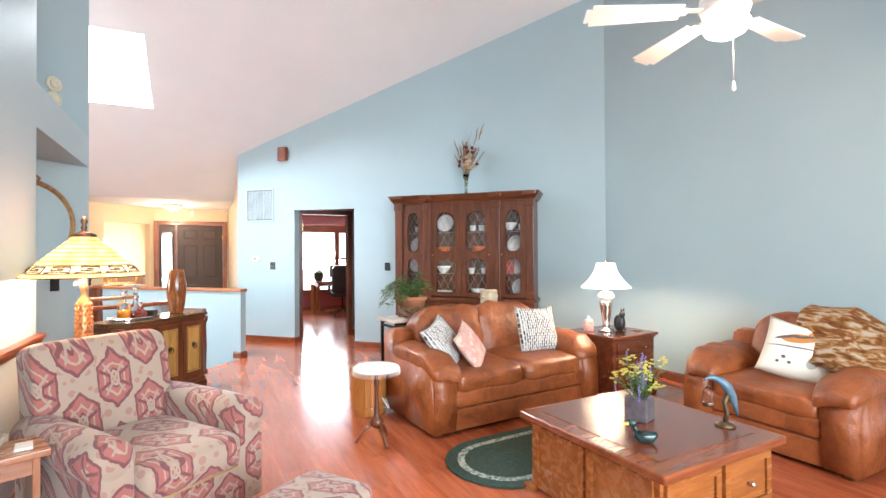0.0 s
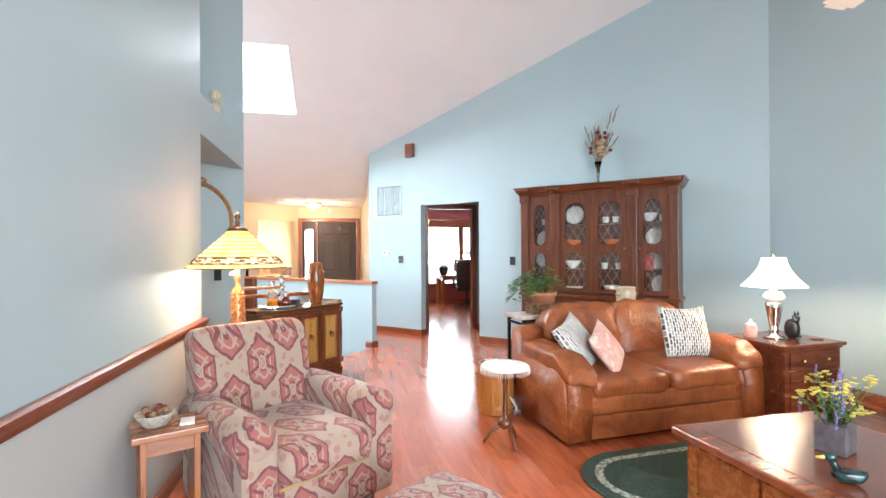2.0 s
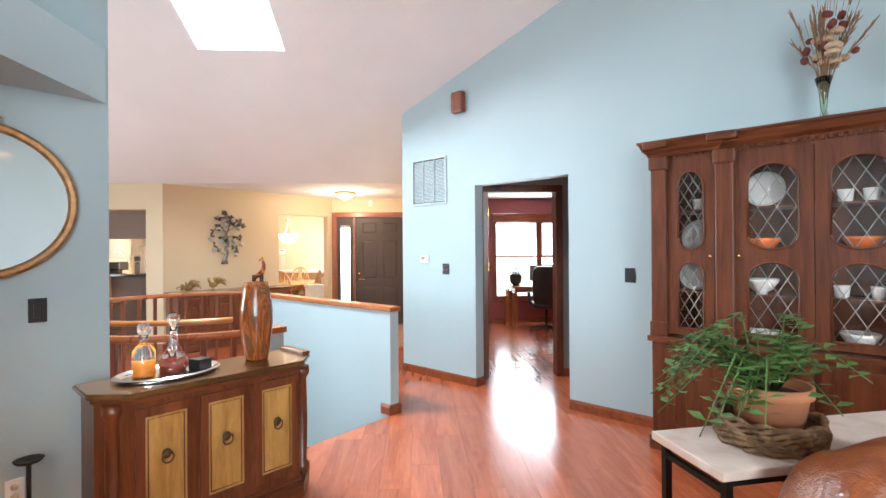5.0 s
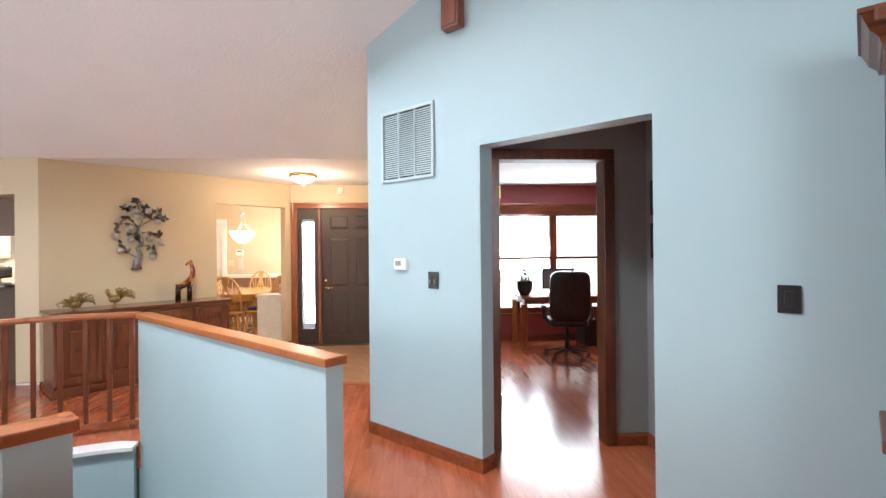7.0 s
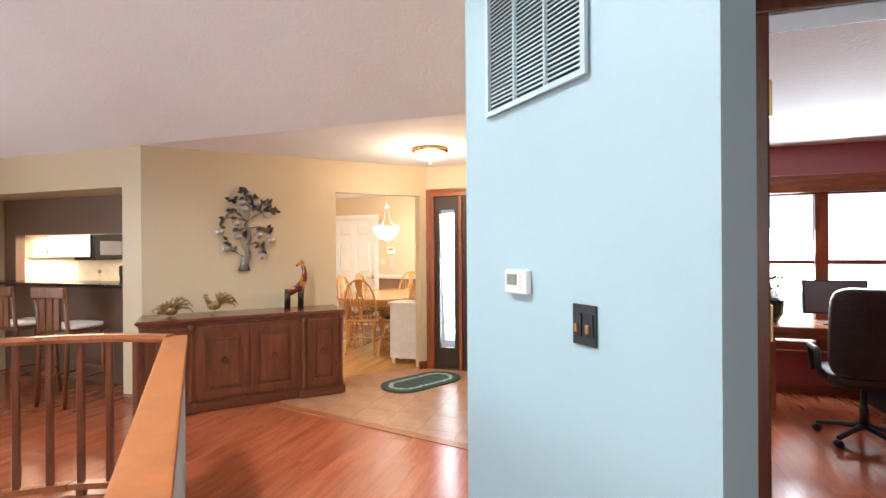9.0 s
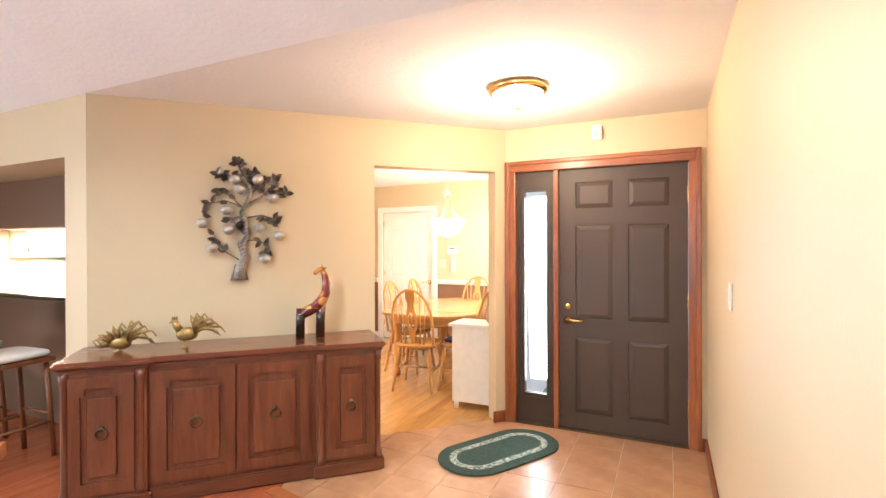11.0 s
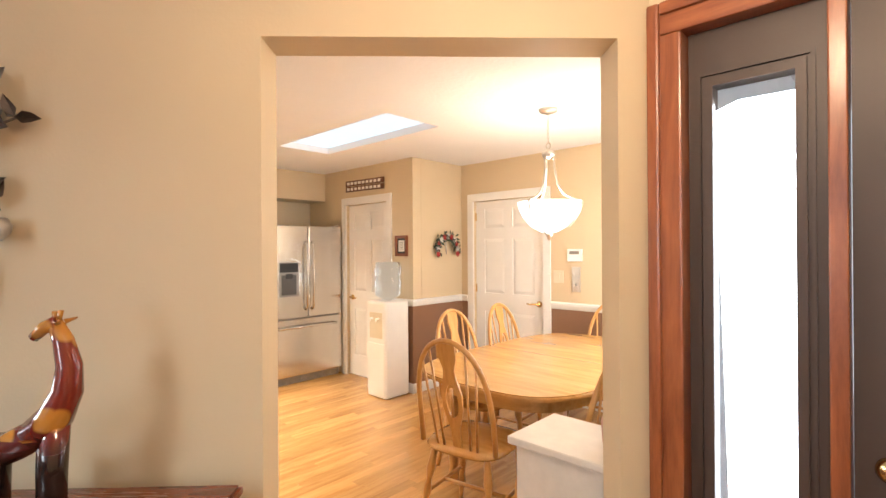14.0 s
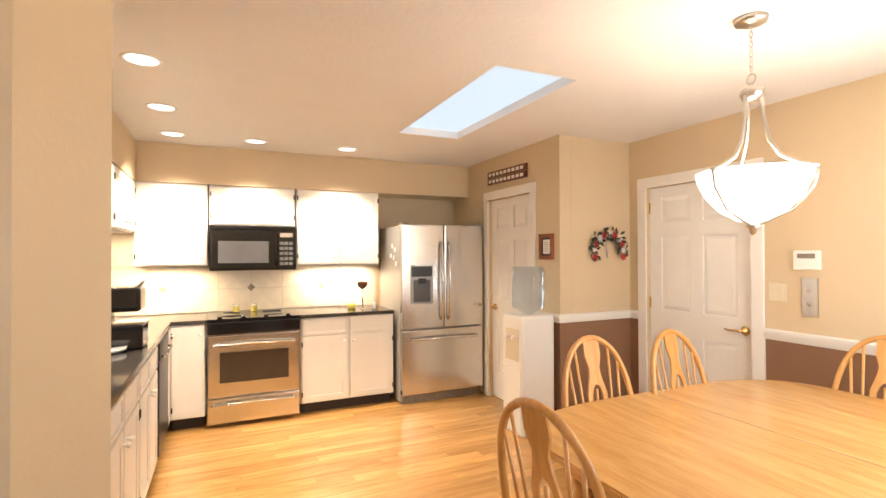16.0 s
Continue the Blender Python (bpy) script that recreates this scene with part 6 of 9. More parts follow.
# ---------------------------------------------------------------- console with decanters
def console(m):
    """Local -y is the front; the ends are canted back."""
    ob = thing("console_cabinet", m, "dark walnut console cabinet with three ochre panel doors", "cabinet")
    hw, d, c = 0.62, 0.37, 0.13

    def plan(o):
        return [(-hw - o, d), (-hw - o, c - o * 0.4), (-hw + c - o * 0.4, -o), (hw - c + o * 0.4, -o), (hw + o, c - o * 0.4), (hw + o, d)]

    part("base", prism(plan(0.03), 0.0, 0.10, bevel=0.01), M_WALNUTX, ob)
    part("base_moulding", prism(plan(0.015), 0.10, 0.13, bevel=0.008), M_WALNUTX, ob)
    body = part("body", prism(plan(0.0), 0.13, 0.775), M_WALNUT, ob)
    part("cornice", prism(plan(0.018), 0.775, 0.80, bevel=0.006), M_WALNUTX, ob)
    part("top", prism(plan(0.04), 0.80, 0.83, bevel=0.008), M_OLIVETOP, ob, "worn polished top")
    part("gallery", B(hw - 0.03, 0.10, 0.83, hw + 0.03, d, 0.848, 0.005), M_WALNUTX, ob, "low raised end lip")
    for k in range(3):
        x = (k - 1) * 0.325
        dr = part("door", moved(holed(rect(x - 0.148, 0.17, x + 0.148, 0.745), [rect(x - 0.105, 0.215, x + 0.105, 0.70)], 0.014), Matrix.Translation((0, -0.014, 0))), M_WALNUT, ob)
        part("panel", B(x - 0.105, -0.008, 0.215, x + 0.105, -0.002, 0.70), M_OCHRE, dr, "ochre stained panel")
        part("beading", tube([(x - 0.09, -0.009, 0.23), (x + 0.09, -0.009, 0.23), (x + 0.09, -0.009, 0.685), (x - 0.09, -0.009, 0.685), (x - 0.09, -0.009, 0.23)], 0.004, 5), M_WALNUT, dr)
        h = part("pull", lathe([(0.0, 0), (0.026, 0.0), (0.022, 0.008), (0.01, 0.014), (0, 0.015)], 16), M_BRONZE, dr, "bronze drop pull")
        h.matrix_basis = Matrix.Translation((x, -0.010, 0.50)) @ pose(0, 0, 0, 90)
        part("drop_ring", moved(tube([(0.028 * math.cos(a), 0, 0.028 * math.sin(a) - 0.02) for a in [2 * math.pi * j / 16 for j in range(17)]], 0.0045, 6), Matrix.Translation((0, 0.0, 0.012))), M_BRONZE, dr).matrix_basis = Matrix.Translation((x, -0.026, 0.495))
    for s in (-1, 1):
        a, b = Vector((s * hw, c, 0)), Vector((s * (hw - c), 0, 0))
        mid, nrm = (a + b) / 2, Vector((s * 0.707, -0.707, 0))
        p = part("corner_column", lathe([(0.05, 0.13), (0.05, 0.17), (0.032, 0.19), (0.038, 0.45), (0.032, 0.70), (0.05, 0.73), (0.05, 0.775)], 14), M_WALNUT, ob)
        p.location = mid
    return ob


M_OLIVETOP = wood("worn_top", (0.050, 0.020, 0.008, 1), (0.16, 0.075, 0.026, 1), 0.22, (1.3, 10, 10), 0.04, 0.4)
CON = D(-4.06, 3.66, 0.002, 90)
console(CON @ Matrix.Diagonal((0.875, 1, 0.97, 1)))


def tray_set():
    t = CON @ pose(-0.20, 0.21, 0.807) @ Matrix.Scale(1.15, 4)
    ob = thing("serving_tray", t, "oval silver serving tray on the console", "tray")
    el = [(0.20 * math.cos(2 * math.pi * k / 36), 0.135 * math.sin(2 * math.pi * k / 36)) for k in range(36)]
    part("plate", prism(el, 0.004, 0.009), M_SILVER, ob)
    part("rim", sweep([(-0.006, 0.0), (0.012, 0.012), (0.02, 0.014), (0.012, 0.018), (-0.006, 0.008)], [(x, y, 0.003) for x, y in el], closed=True), M_SILVER, ob)

    def decanter(m, prof, stop, fill, liquid, label):
        o = thing("decanter", m, label, "decanter", "decanters on the tray")
        part("bottle", lathe(prof, 20), M_GLASS, o, "clear cut glass bottle").visible_shadow = False
        part("stopper", lathe(stop, 14), M_GLASS, o, "glass stopper").visible_shadow = False
        part("liquor", lathe(fill, 18), liquid, o)

    amber, ruby = plain("amber_liquor", (0.50, 0.17, 0.02, 1), 0.1, vary=0.1), plain("dark_liquor", (0.10, 0.015, 0.01, 1), 0.1, vary=0.1)
    decanter(t @ pose(-0.10, 0.0, 0.010), [(0.042, 0), (0.046, 0.01), (0.046, 0.11), (0.030, 0.135), (0.016, 0.145), (0.016, 0.175), (0.021, 0.18), (0.014, 0.18)],
             [(0.012, 0.165), (0.012, 0.182), (0.026, 0.19), (0.026, 0.225), (0.018, 0.235), (0, 0.235)], [(0.038, 0.006), (0.040, 0.012), (0.040, 0.07), (0, 0.07)], amber, "square shouldered decanter half full of amber liquor")
    decanter(t @ pose(0.03, 0.03, 0.010), [(0.05, 0), (0.062, 0.015), (0.066, 0.04), (0.045, 0.075), (0.020, 0.12), (0.014, 0.19), (0.022, 0.20), (0.012, 0.20)],
             [(0.011, 0.18), (0.012, 0.205), (0.026, 0.225), (0.028, 0.245), (0.014, 0.265), (0, 0.27)], [(0.045, 0.006), (0.056, 0.016), (0.058, 0.035), (0, 0.035)], ruby, "tall ship decanter with a little dark liquor")
    decanter(t @ pose(-0.01, -0.07, 0.010), [(0.04, 0), (0.05, 0.02), (0.05, 0.045), (0.028, 0.07), (0.014, 0.085), (0.018, 0.10), (0.012, 0.10)],
             [(0.010, 0.085), (0.010, 0.102), (0.02, 0.115), (0.018, 0.13), (0, 0.135)], [(0.036, 0.006), (0.045, 0.02), (0.045, 0.04), (0, 0.04)], ruby, "low round decanter of dark liquor")
    single("coaster_box", B(-0.035, -0.035, 0, 0.035, 0.035, 0.05, 0.004), M_BLACK, t @ pose(0.12, -0.04, 0.010, 0, 0, 20), "black coaster box on the tray", "box")


tray_set()
VASEMAT = blotches("copper_lustre", ((0.30, (0.07, 0.09, 0.05, 1)), (0.42, (0.20, 0.055, 0.02, 1)), (0.52, (0.40, 0.13, 0.03, 1)), (0.60, (0.16, 0.05, 0.02, 1)), (0.72, (0.26, 0.17, 0.07, 1))), 14, 0.13, 0.03, 1.6, (1, 1, 0.28))
single("tall_vase", lathe([(0.058, 0), (0.064, 0.006), (0.082, 0.10), (0.094, 0.22), (0.092, 0.30), (0.074, 0.42), (0.066, 0.455), (0.058, 0.455), (0.084, 0.30), (0.084, 0.2), (0.05, 0.02), (0, 0.02)], 32), VASEMAT,
       CON @ pose(0.28, 0.215, 0.807), "tall copper lustre vase streaked with green on the console", "vase")


# ---------------------------------------------------------------- ceiling fan
def ceiling_fan(m, drop):
    ob = thing("ceiling_fan", m, "white five blade ceiling fan with a lit globe", "ceiling fan")
    part("canopy", lathe([(0.0, drop), (0.07, drop), (0.065, drop - 0.06), (0.02, drop - 0.08), (0, drop - 0.08)][::-1], 24), M_WHITE, ob)
    part("downrod", lathe([(0.013, 0.16), (0.013, drop - 0.05)], 12), M_WHITE, ob)
    part("motor", lathe([(0.05, 0.0), (0.11, 0.02), (0.125, 0.06), (0.12, 0.11), (0.07, 0.15), (0.02, 0.17), (0, 0.17)], 32), M_WHITE, ob)
    globe = part("globe", lathe([(0.0, -0.105), (0.05, -0.10), (0.095, -0.075), (0.115, -0.03), (0.10, 0.0), (0.06, 0.012)], 28), M_GLOBE, ob, "glowing white glass bowl")
    globe.visible_shadow = False
    for k in range(5):
        a = 72 * k + 4
        bm = bmesh.new()
        box(bm, 0.19, -0.072, -0.004, 0.71, 0.072, 0.004)
        for v in bm.verts:
            if v.co.x < 0.3:
                v.co.y *= 0.75
            else:
                v.co.y *= 1.12
        bmesh.ops.bevel(bm, geom=[e for e in bm.edges if abs(e.verts[0].co.z - e.verts[1].co.z) > 0.005], offset=0.03, segments=4, affect="EDGES")
        moved(bm, pose(0, 0, 0.045, 0, 0, a) @ pose(0, 0, 0, 11, 0, 0))
        bl = part("blade", bm, M_WHITE, ob)
        part("blade_iron", moved(B(0.09, -0.02, -0.006, 0.24, 0.02, 0.002, 0.004), pose(0, 0, 0.05, 0, 0, a)), M_NICKEL, bl)
    ch = part("pull_chain", tube([(0.03, -0.02, -0.09), (0.03, -0.02, -0.33)], 0.0035, 5), M_NICKEL, ob)
    part("pull_fob", lathe([(0.004, -0.055), (0.011, -0.045), (0.008, -0.015), (0.003, 0.0)], 10, at=(0.03, -0.02, -0.325)), M_CHINA, ch)
    return ob


M_GLOBE = glow("lit_globe", (1.0, 0.96, 0.90, 1), 3.0)
FANXY = (2.42, 1.55)
ceiling_fan(pose(*FANXY, 2.62, 0, 0, 0), ceil_z(FANXY[1]) - 2.62)


# ---------------------------------------------------------------- half wall, stair and balustrades
M_CAPW = wood("cap_wood", (0.27, 0.072, 0.020, 1), (0.41, 0.135, 0.038, 1), 0.36, (4, 4, 4), 0.01, coat=0.1)
setting("wall_half", moved(B(-7.30, 5.382, -2.6, -4.705, 5.478, 0.905), D(0, 0)), M_BLUE, "blue half wall beside the stairs", "wall")
setting("trim_half_wall_cap", moved(B(-7.36, 5.366, 0.905, -4.688, 5.494, 0.948, 0.008), D(0, 0)), M_CAPW, "polished honey wood cap of the half wall", "trim")
run("baseboard", BASEB, [(*dxy(-4.703, 5.382), 0), (*dxy(-4.703, 5.480), 0), (*dxy(-7.2, 5.480), 0)], M_TRIMX, "stained cherry baseboard")
run("trim_stair_skirt", BASEB, [(*dxy(-4.82, 5.380), 0), (*dxy(-4.70, 5.380), 0)], M_TRIMX, "short stained skirting at the head of the stairs")


def arc_pts(r, a0, a1, z, step=5):
    n = max(2, int(abs(a1 - a0) / step))
    return [(-1.2 + r * math.cos(radians(a0 + (a1 - a0) * k / n)), 7.5 + r * math.sin(radians(a0 + (a1 - a0) * k / n)), z) for k in range(n + 1)]


setting("wall_stair_curve", sweep([(0, -2.5), (0.05, -2.5), (0.05, 0), (0, 0)], arc_pts(1.42, 306, 96, -0.13)), M_BLUE, "blue curved stairwell wall", "wall")
setting("trim_stair_ledge", sweep([(-0.03, 0), (0.16, 0), (0.16, 0.03), (-0.03, 0.03)], arc_pts(1.49, 210, 96, -0.12)), M_WHITE, "white curved ledge below the balustrade", "trim")
setting("floor_lower", B(-3.2, 5.4, -2.65, 0.6, 9.4, -2.6), M_LAM, "floor at the foot of the stairs", "floor")
ob = thing("staircase", D(-4.66, 4.875, 0), "wooden stairs going down beside the half wall", "stairs")
for k in range(9):
    t_ = part("tread", B(-0.27 - 0.26 * k, -0.40, -0.19 * (k + 1) - 0.03, 0.02 - 0.26 * k, 0.42, -0.19 * (k + 1), 0.008), M_TRIMX, ob)
    part("riser", B(-0.02 - 0.26 * k, -0.40, -0.19 * (k + 1), 0.0 - 0.26 * k, 0.42, -0.19 * k - 0.032), M_WHITE, ob)


def balustrade(r, a0, a1, top, label, step, light_rail=False):
    ob = thing("balustrade", pose(0, 0, 0.0), label, "railing", "curved stair railings")
    part("top_rail", sweep([(-0.035, 0), (0.035, 0), (0.038, 0.02), (0.030, 0.042), (-0.030, 0.042), (-0.038, 0.02)], arc_pts(r, a0, a1, top - 0.042, 3)), M_TRIMRAIL, ob, "curved wooden handrail")
    part("shoe_rail", sweep([(-0.03, 0), (0.03, 0), (0.03, 0.035), (-0.03, 0.035)], arc_pts(r, a0, a1, 0.045, 3)), M_TRIMRAIL, ob, "curved wooden shoe rail")
    n = int(abs(a1 - a0) * math.pi / 180 * r / step)
    me = mesh_of("baluster", B(-0.017, -0.017, 0.078, 0.017, 0.017, top - 0.038, 0.004, 1), M_TRIMRAILZ)
    foot = mesh_of("block", B(-0.02, -0.02, 0.0, 0.02, 0.02, 0.047), M_TRIMRAILZ)
    for k in range(n + 1):
        a = a0 + (a1 - a0) * (k + 0.35) / (n + 0.7)
        b = new("baluster", me)
        b.parent, b.location, b.rotation_euler = ob, (-1.2 + r * math.cos(radians(a)), 7.5 + r * math.sin(radians(a)), 0), (0, 0, radians(a))
        if k % 3 == 1:
            f = new("block", foot)
            f.parent, f.location, f.rotation_euler = ob, b.location, b.rotation_euler
    return ob


M_TRIMRAIL = wood("rail_wood", (0.20, 0.048, 0.016, 1), (0.36, 0.105, 0.035, 1), 0.28, (3, 3, 3), coat=0.3)
M_TRIMRAILZ = wood("baluster_wood", (0.10, 0.022, 0.009, 1), (0.22, 0.056, 0.020, 1), 0.3, (12, 12, 1.4))
balustrade(1.50, 200, 96, 0.96, "curved wooden stair railing with square balusters", 0.165)
balustrade(1.20, 312, 222, 0.87, "lower curved wooden stair railing beside the console", 0.20)
part("wall_rail", tube(arc_pts(1.10, 300, 225, 0.94), 0.021, 8), M_HONEY, bpy.data.objects["balustrade.001"], "slim pale handrail")
ob = thing("newel_block", D(-4.93, 4.37, 0, 0), "short blue pier with a wooden cap at the stair railing", "newel")
part("pier", B(-0.05, -0.09, 0.0, 0.05, 0.09, 0.83), M_BLUE, ob)
part("cap", B(-0.068, -0.11, 0.83, 0.068, 0.11, 0.875, 0.008), M_TRIMRAIL, ob, "stained wooden cap")


# ---------------------------------------------------------------- panels and doors
def panel_door(name, m, w, h, t, material, label, rows, hardware, side=1, hz=0.92):
    """A six panel door; local -y is the front, hinge at the far side of the handle."""
    ob = thing(name, m, label, "door")
    ob["kind"] = "structure"
    x0, x1 = -w / 2, w / 2
    st, mid = w * 0.135, w * 0.12
    holes, k = [], 0
    for z0, z1 in rows:
        holes += [rect(x0 + st, z0, -mid / 2, z1), rect(mid / 2, z0, x1 - st, z1)]
    leaf = part("leaf", holed(rect(x0, 0, x1, h), holes, t), material, ob)
    for lp in holes:
        (a, b), (c, d) = lp[0], lp[2]
        bm = bmesh.new()
        i = 0.035
        q0, q1 = [(a, b), (c, b), (c, d), (a, d)], [(a + i, b + i), (c - i, b + i), (c - i, d - i), (a + i, d - i)]
        v0, v1 = [bm.verts.new((x, 0.012, z)) for x, z in q0], [bm.verts.new((x, 0.003, z)) for x, z in q1]
        v2 = [bm.verts.new((x, t - 0.004, z)) for x, z in q0]
        bm.faces.new(v1)
        bm.faces.new(v2)
        for j in range(4):
            bm.faces.new((v0[j], v0[(j + 1) % 4], v1[(j + 1) % 4], v1[j])), bm.faces.new((v0[j], v0[(j + 1) % 4], v2[(j + 1) % 4], v2[j]))
        bmesh.ops.recalc_face_normals(bm, faces=bm.faces)
        part("panel", bm, material, leaf)
    hx = side * (w / 2 - 0.065)
    rose = part("rose", moved(lathe([(0.032, 0), (0.032, 0.006), (0.018, 0.012), (0.012, 0.045), (0, 0.046)], 20), pose(hx, 0, hz, 90)), hardware, ob, "brass lever rose")
    part("lever", tube([(hx, -0.042, hz), (hx - side * 0.04, -0.050, hz + 0.002), (hx - side * 0.09, -0.048, hz - 0.005), (hx - side * 0.125, -0.045, hz + 0.002)], 0.010, 8, None, 0.007), hardware, rose, "curved brass lever")
    return ob


M_TRIMD = wood("door_casing", (0.15, 0.035, 0.012, 1), (0.40, 0.13, 0.045, 1), 0.3, (10, 10, 1.2))
M_TRIMDX = wood("door_casing_along", (0.15, 0.035, 0.012, 1), (0.40, 0.13, 0.045, 1), 0.3, (1.2, 10, 10))
ROWS6 = ((0.24, 0.80), (1.00, 1.60), (1.72, 1.93))
fd = panel_door("door_1", pose(-0.015, FRONT_Y + 0.035, 0.015), 0.935, 2.079, 0.045, M_DARKDOOR, "dark brown six panel front door, closed", ((0.13, 0.73), (0.885, 1.63), (1.765, 1.975)), M_BRASS, -1, 0.87)
part("deadbolt", moved(lathe([(0.03, 0), (0.03, 0.008), (0.022, 0.018), (0, 0.02)], 20), pose(-0.402, 0, 0.975, 90)), M_BRASS, fd, "round brass deadbolt")
for z in (0.25, 1.05, 1.85):
    part("hinge", B(0.462, -0.006, z - 0.05, 0.480, 0.002, z + 0.05, 0.002), M_BRASS, fd)
ob = thing("window_1", pose(-0.68, FRONT_Y + 0.035, 0.015), "narrow sidelight window in a dark brown panel beside the door", "window")
ob["kind"] = "structure"
part("window_frame", holed(rect(-0.155, 0, 0.155, 2.079), [rect(-0.092, 0.24, 0.092, 1.92)], 0.045), M_DARKDOOR, ob)
part("bead", moved(holed(rect(-0.115, 0.215, 0.115, 1.945), [rect(-0.092, 0.24, 0.092, 1.92)], 0.012), Matrix.Translation((0, -0.012, 0))), M_DARKDOOR, ob)
part("outer_bead", moved(holed(rect(-0.132, 0.198, 0.132, 1.962), [rect(-0.122, 0.208, 0.122, 1.952)], 0.008), Matrix.Translation((0, -0.008, 0))), M_DARKDOOR, ob)
part("pane", B(-0.095, 0.02, 0.235, 0.095, 0.026, 1.925), M_GLASS, ob, "clear glass pane").visible_shadow = False
for x0, x1, z0, z1 in ((-0.915, -0.838, 0, 2.095), (0.455, 0.525, 0, 2.095)):
    setting("trim_door_casing", B(x0, FRONT_Y - 0.022, z0, x1, FRONT_Y + 0.09, z1, 0.006), M_TRIMD, "stained wooden front door casing", "trim")
setting("trim_door_head", B(-0.915, FRONT_Y - 0.022, 2.095, 0.525, FRONT_Y + 0.09, 2.17, 0.006), M_TRIMDX, "stained wooden front door casing", "trim")
for x0, x1 in ((-0.928, -0.893), (0.503, 0.538)):
    setting("trim_door_backband", B(x0, FRONT_Y - 0.034, 0, x1, FRONT_Y - 0.001, 2.185, 0.008), M_TRIMD, "raised outer moulding of the front door casing", "trim")
setting("trim_door_backband", B(-0.893, FRONT_Y - 0.034, 2.150, 0.503, FRONT_Y - 0.001, 2.185, 0.008), M_TRIMDX, "raised outer moulding of the front door casing", "trim")
setting("trim_door_mullion", B(-0.523, FRONT_Y - 0.012, 0, -0.486, FRONT_Y + 0.09, 2.095, 0.004), M_TRIMD, "stained wooden mullion beside the door", "trim")
setting("trim_door_sill", B(-0.85, FRONT_Y - 0.01, 0, 0.46, FRONT_Y + 0.14, 0.014), M_BRONZE, "metal door sill", "trim")
run("baseboard", BASEB, [(-0.92, FRONT_Y - 0.002, 0), (-0.915, FRONT_Y - 0.002, 0)], M_TRIMX, "stained baseboard")
run("baseboard", BASEB, [(0.525, FRONT_Y - 0.002, 0), (HALL_X - 0.002, FRONT_Y - 0.002, 0), (HALL_X - 0.002, 8.76, 0)], M_TRIMX, "stained baseboard along the hall wall")
run("baseboard", BASEB, [(*dxy(SIDE_U + 0.002, 7.94), 0), (*dxy(SIDE_U + 0.002, 8.05), 0)], M_TRIMX, "stained baseboard")
run("baseboard", BASEB, [(-3.27, 10.223, 0), (-3.04, 10.223, 0), (*dxy(SIDE_U + 0.002, 6.93), 0)], M_TRIMX, "stained baseboard")
# porch things seen through the sidelight
ob = thing("porch_chair", pose(-0.10, 14.3, -0.04, 0, 0, 150), "white porch chair outdoors", "chair")
part("seat", B(-0.25, -0.25, 0.40, 0.25, 0.25, 0.44, 0.01), M_WHITE, ob)
for k in range(4):
    part("back_slat", B(-0.24 + 0.125 * k, 0.22, 0.44, -0.14 + 0.125 * k, 0.25, 0.95, 0.008), M_WHITE, ob)
for x in (-0.22, 0.22):
    for y in (-0.22, 0.22):
        part("leg", B(x - 0.02, y - 0.02, 0, x + 0.02, y + 0.02, 0.40), M_WHITE, ob)


# ---------------------------------------------------------------- hall things
def sideboard(m):
    ob = thing("sideboard", m, "long red-brown wooden sideboard with four ring pull doors", "sideboard")
    L, dp, h = 1.76, 0.47, 0.85

    def plan(o):
        return [(-L / 2 - o, dp), (-L / 2 - o, -o), (-0.47 + o, -o), (-0.47 + o, 0.03 - o), (0.47 - o, 0.03 - o), (0.47 - o, -o), (L / 2 + o, -o), (L / 2 + o, dp)]

    part("base", prism(plan(0.02), 0, 0.09, bevel=0.01), M_SIDEX, ob)
    part("body", prism(plan(0.0), 0.09, 0.79), M_SIDE, ob)
    part("frieze", prism(plan(0.012), 0.79, 0.815, bevel=0.005), M_SIDEX, ob)
    part("top", prism(plan(0.032), 0.815, h, bevel=0.009), M_SIDETOP, ob, "polished reddish top")
    for k, (x0, x1, y) in enumerate(((-0.84, -0.53, 0.0), (-0.43, -0.01, 0.03), (0.01, 0.43, 0.03), (0.53, 0.84, 0.0))):
        i = 0.055
        notch = [(x0 + i, 0.18), (x1 - i, 0.18), (x1 - i, 0.66), (x1 - i - 0.02, 0.66), (x1 - i - 0.02, 0.70), (x0 + i + 0.02, 0.70), (x0 + i + 0.02, 0.66), (x0 + i, 0.66)]
        d = part("door", moved(holed(rect(x0, 0.115, x1, 0.765), [notch], 0.016), Matrix.Translation((0, y - 0.016, 0))), M_SIDE, ob)
        part("panel", B(x0 + i + 0.03, y - 0.012, 0.21, x1 - i - 0.03, y - 0.001, 0.65, 0.008), M_SIDE, d)
        cx = (x0 + x1) / 2
        rs = part("pull_rose", moved(lathe([(0.016, 0), (0.014, 0.006), (0.006, 0.014), (0, 0.014)], 14), pose(cx, y - 0.012, 0.475, 90)), M_BRONZE, d)
        part("pull_ring", tube([(cx + 0.030 * math.cos(a), y - 0.022 - 0.004 * math.sin(a), 0.447 + 0.030 * math.sin(a)) for a in [2 * math.pi * j / 20 for j in range(21)]], 0.005, 6), M_BRONZE, d, "bronze ring pull")
    for x in (-0.50, 0.50, -0.862, 0.862):
        part("half_column", lathe([(0.026, 0.09), (0.026, 0.13), (0.018, 0.15), (0.018, 0.72), (0.026, 0.74), (0.026, 0.79)], 12, at=(x, 0.005, 0)), M_SIDE, ob)
    return ob


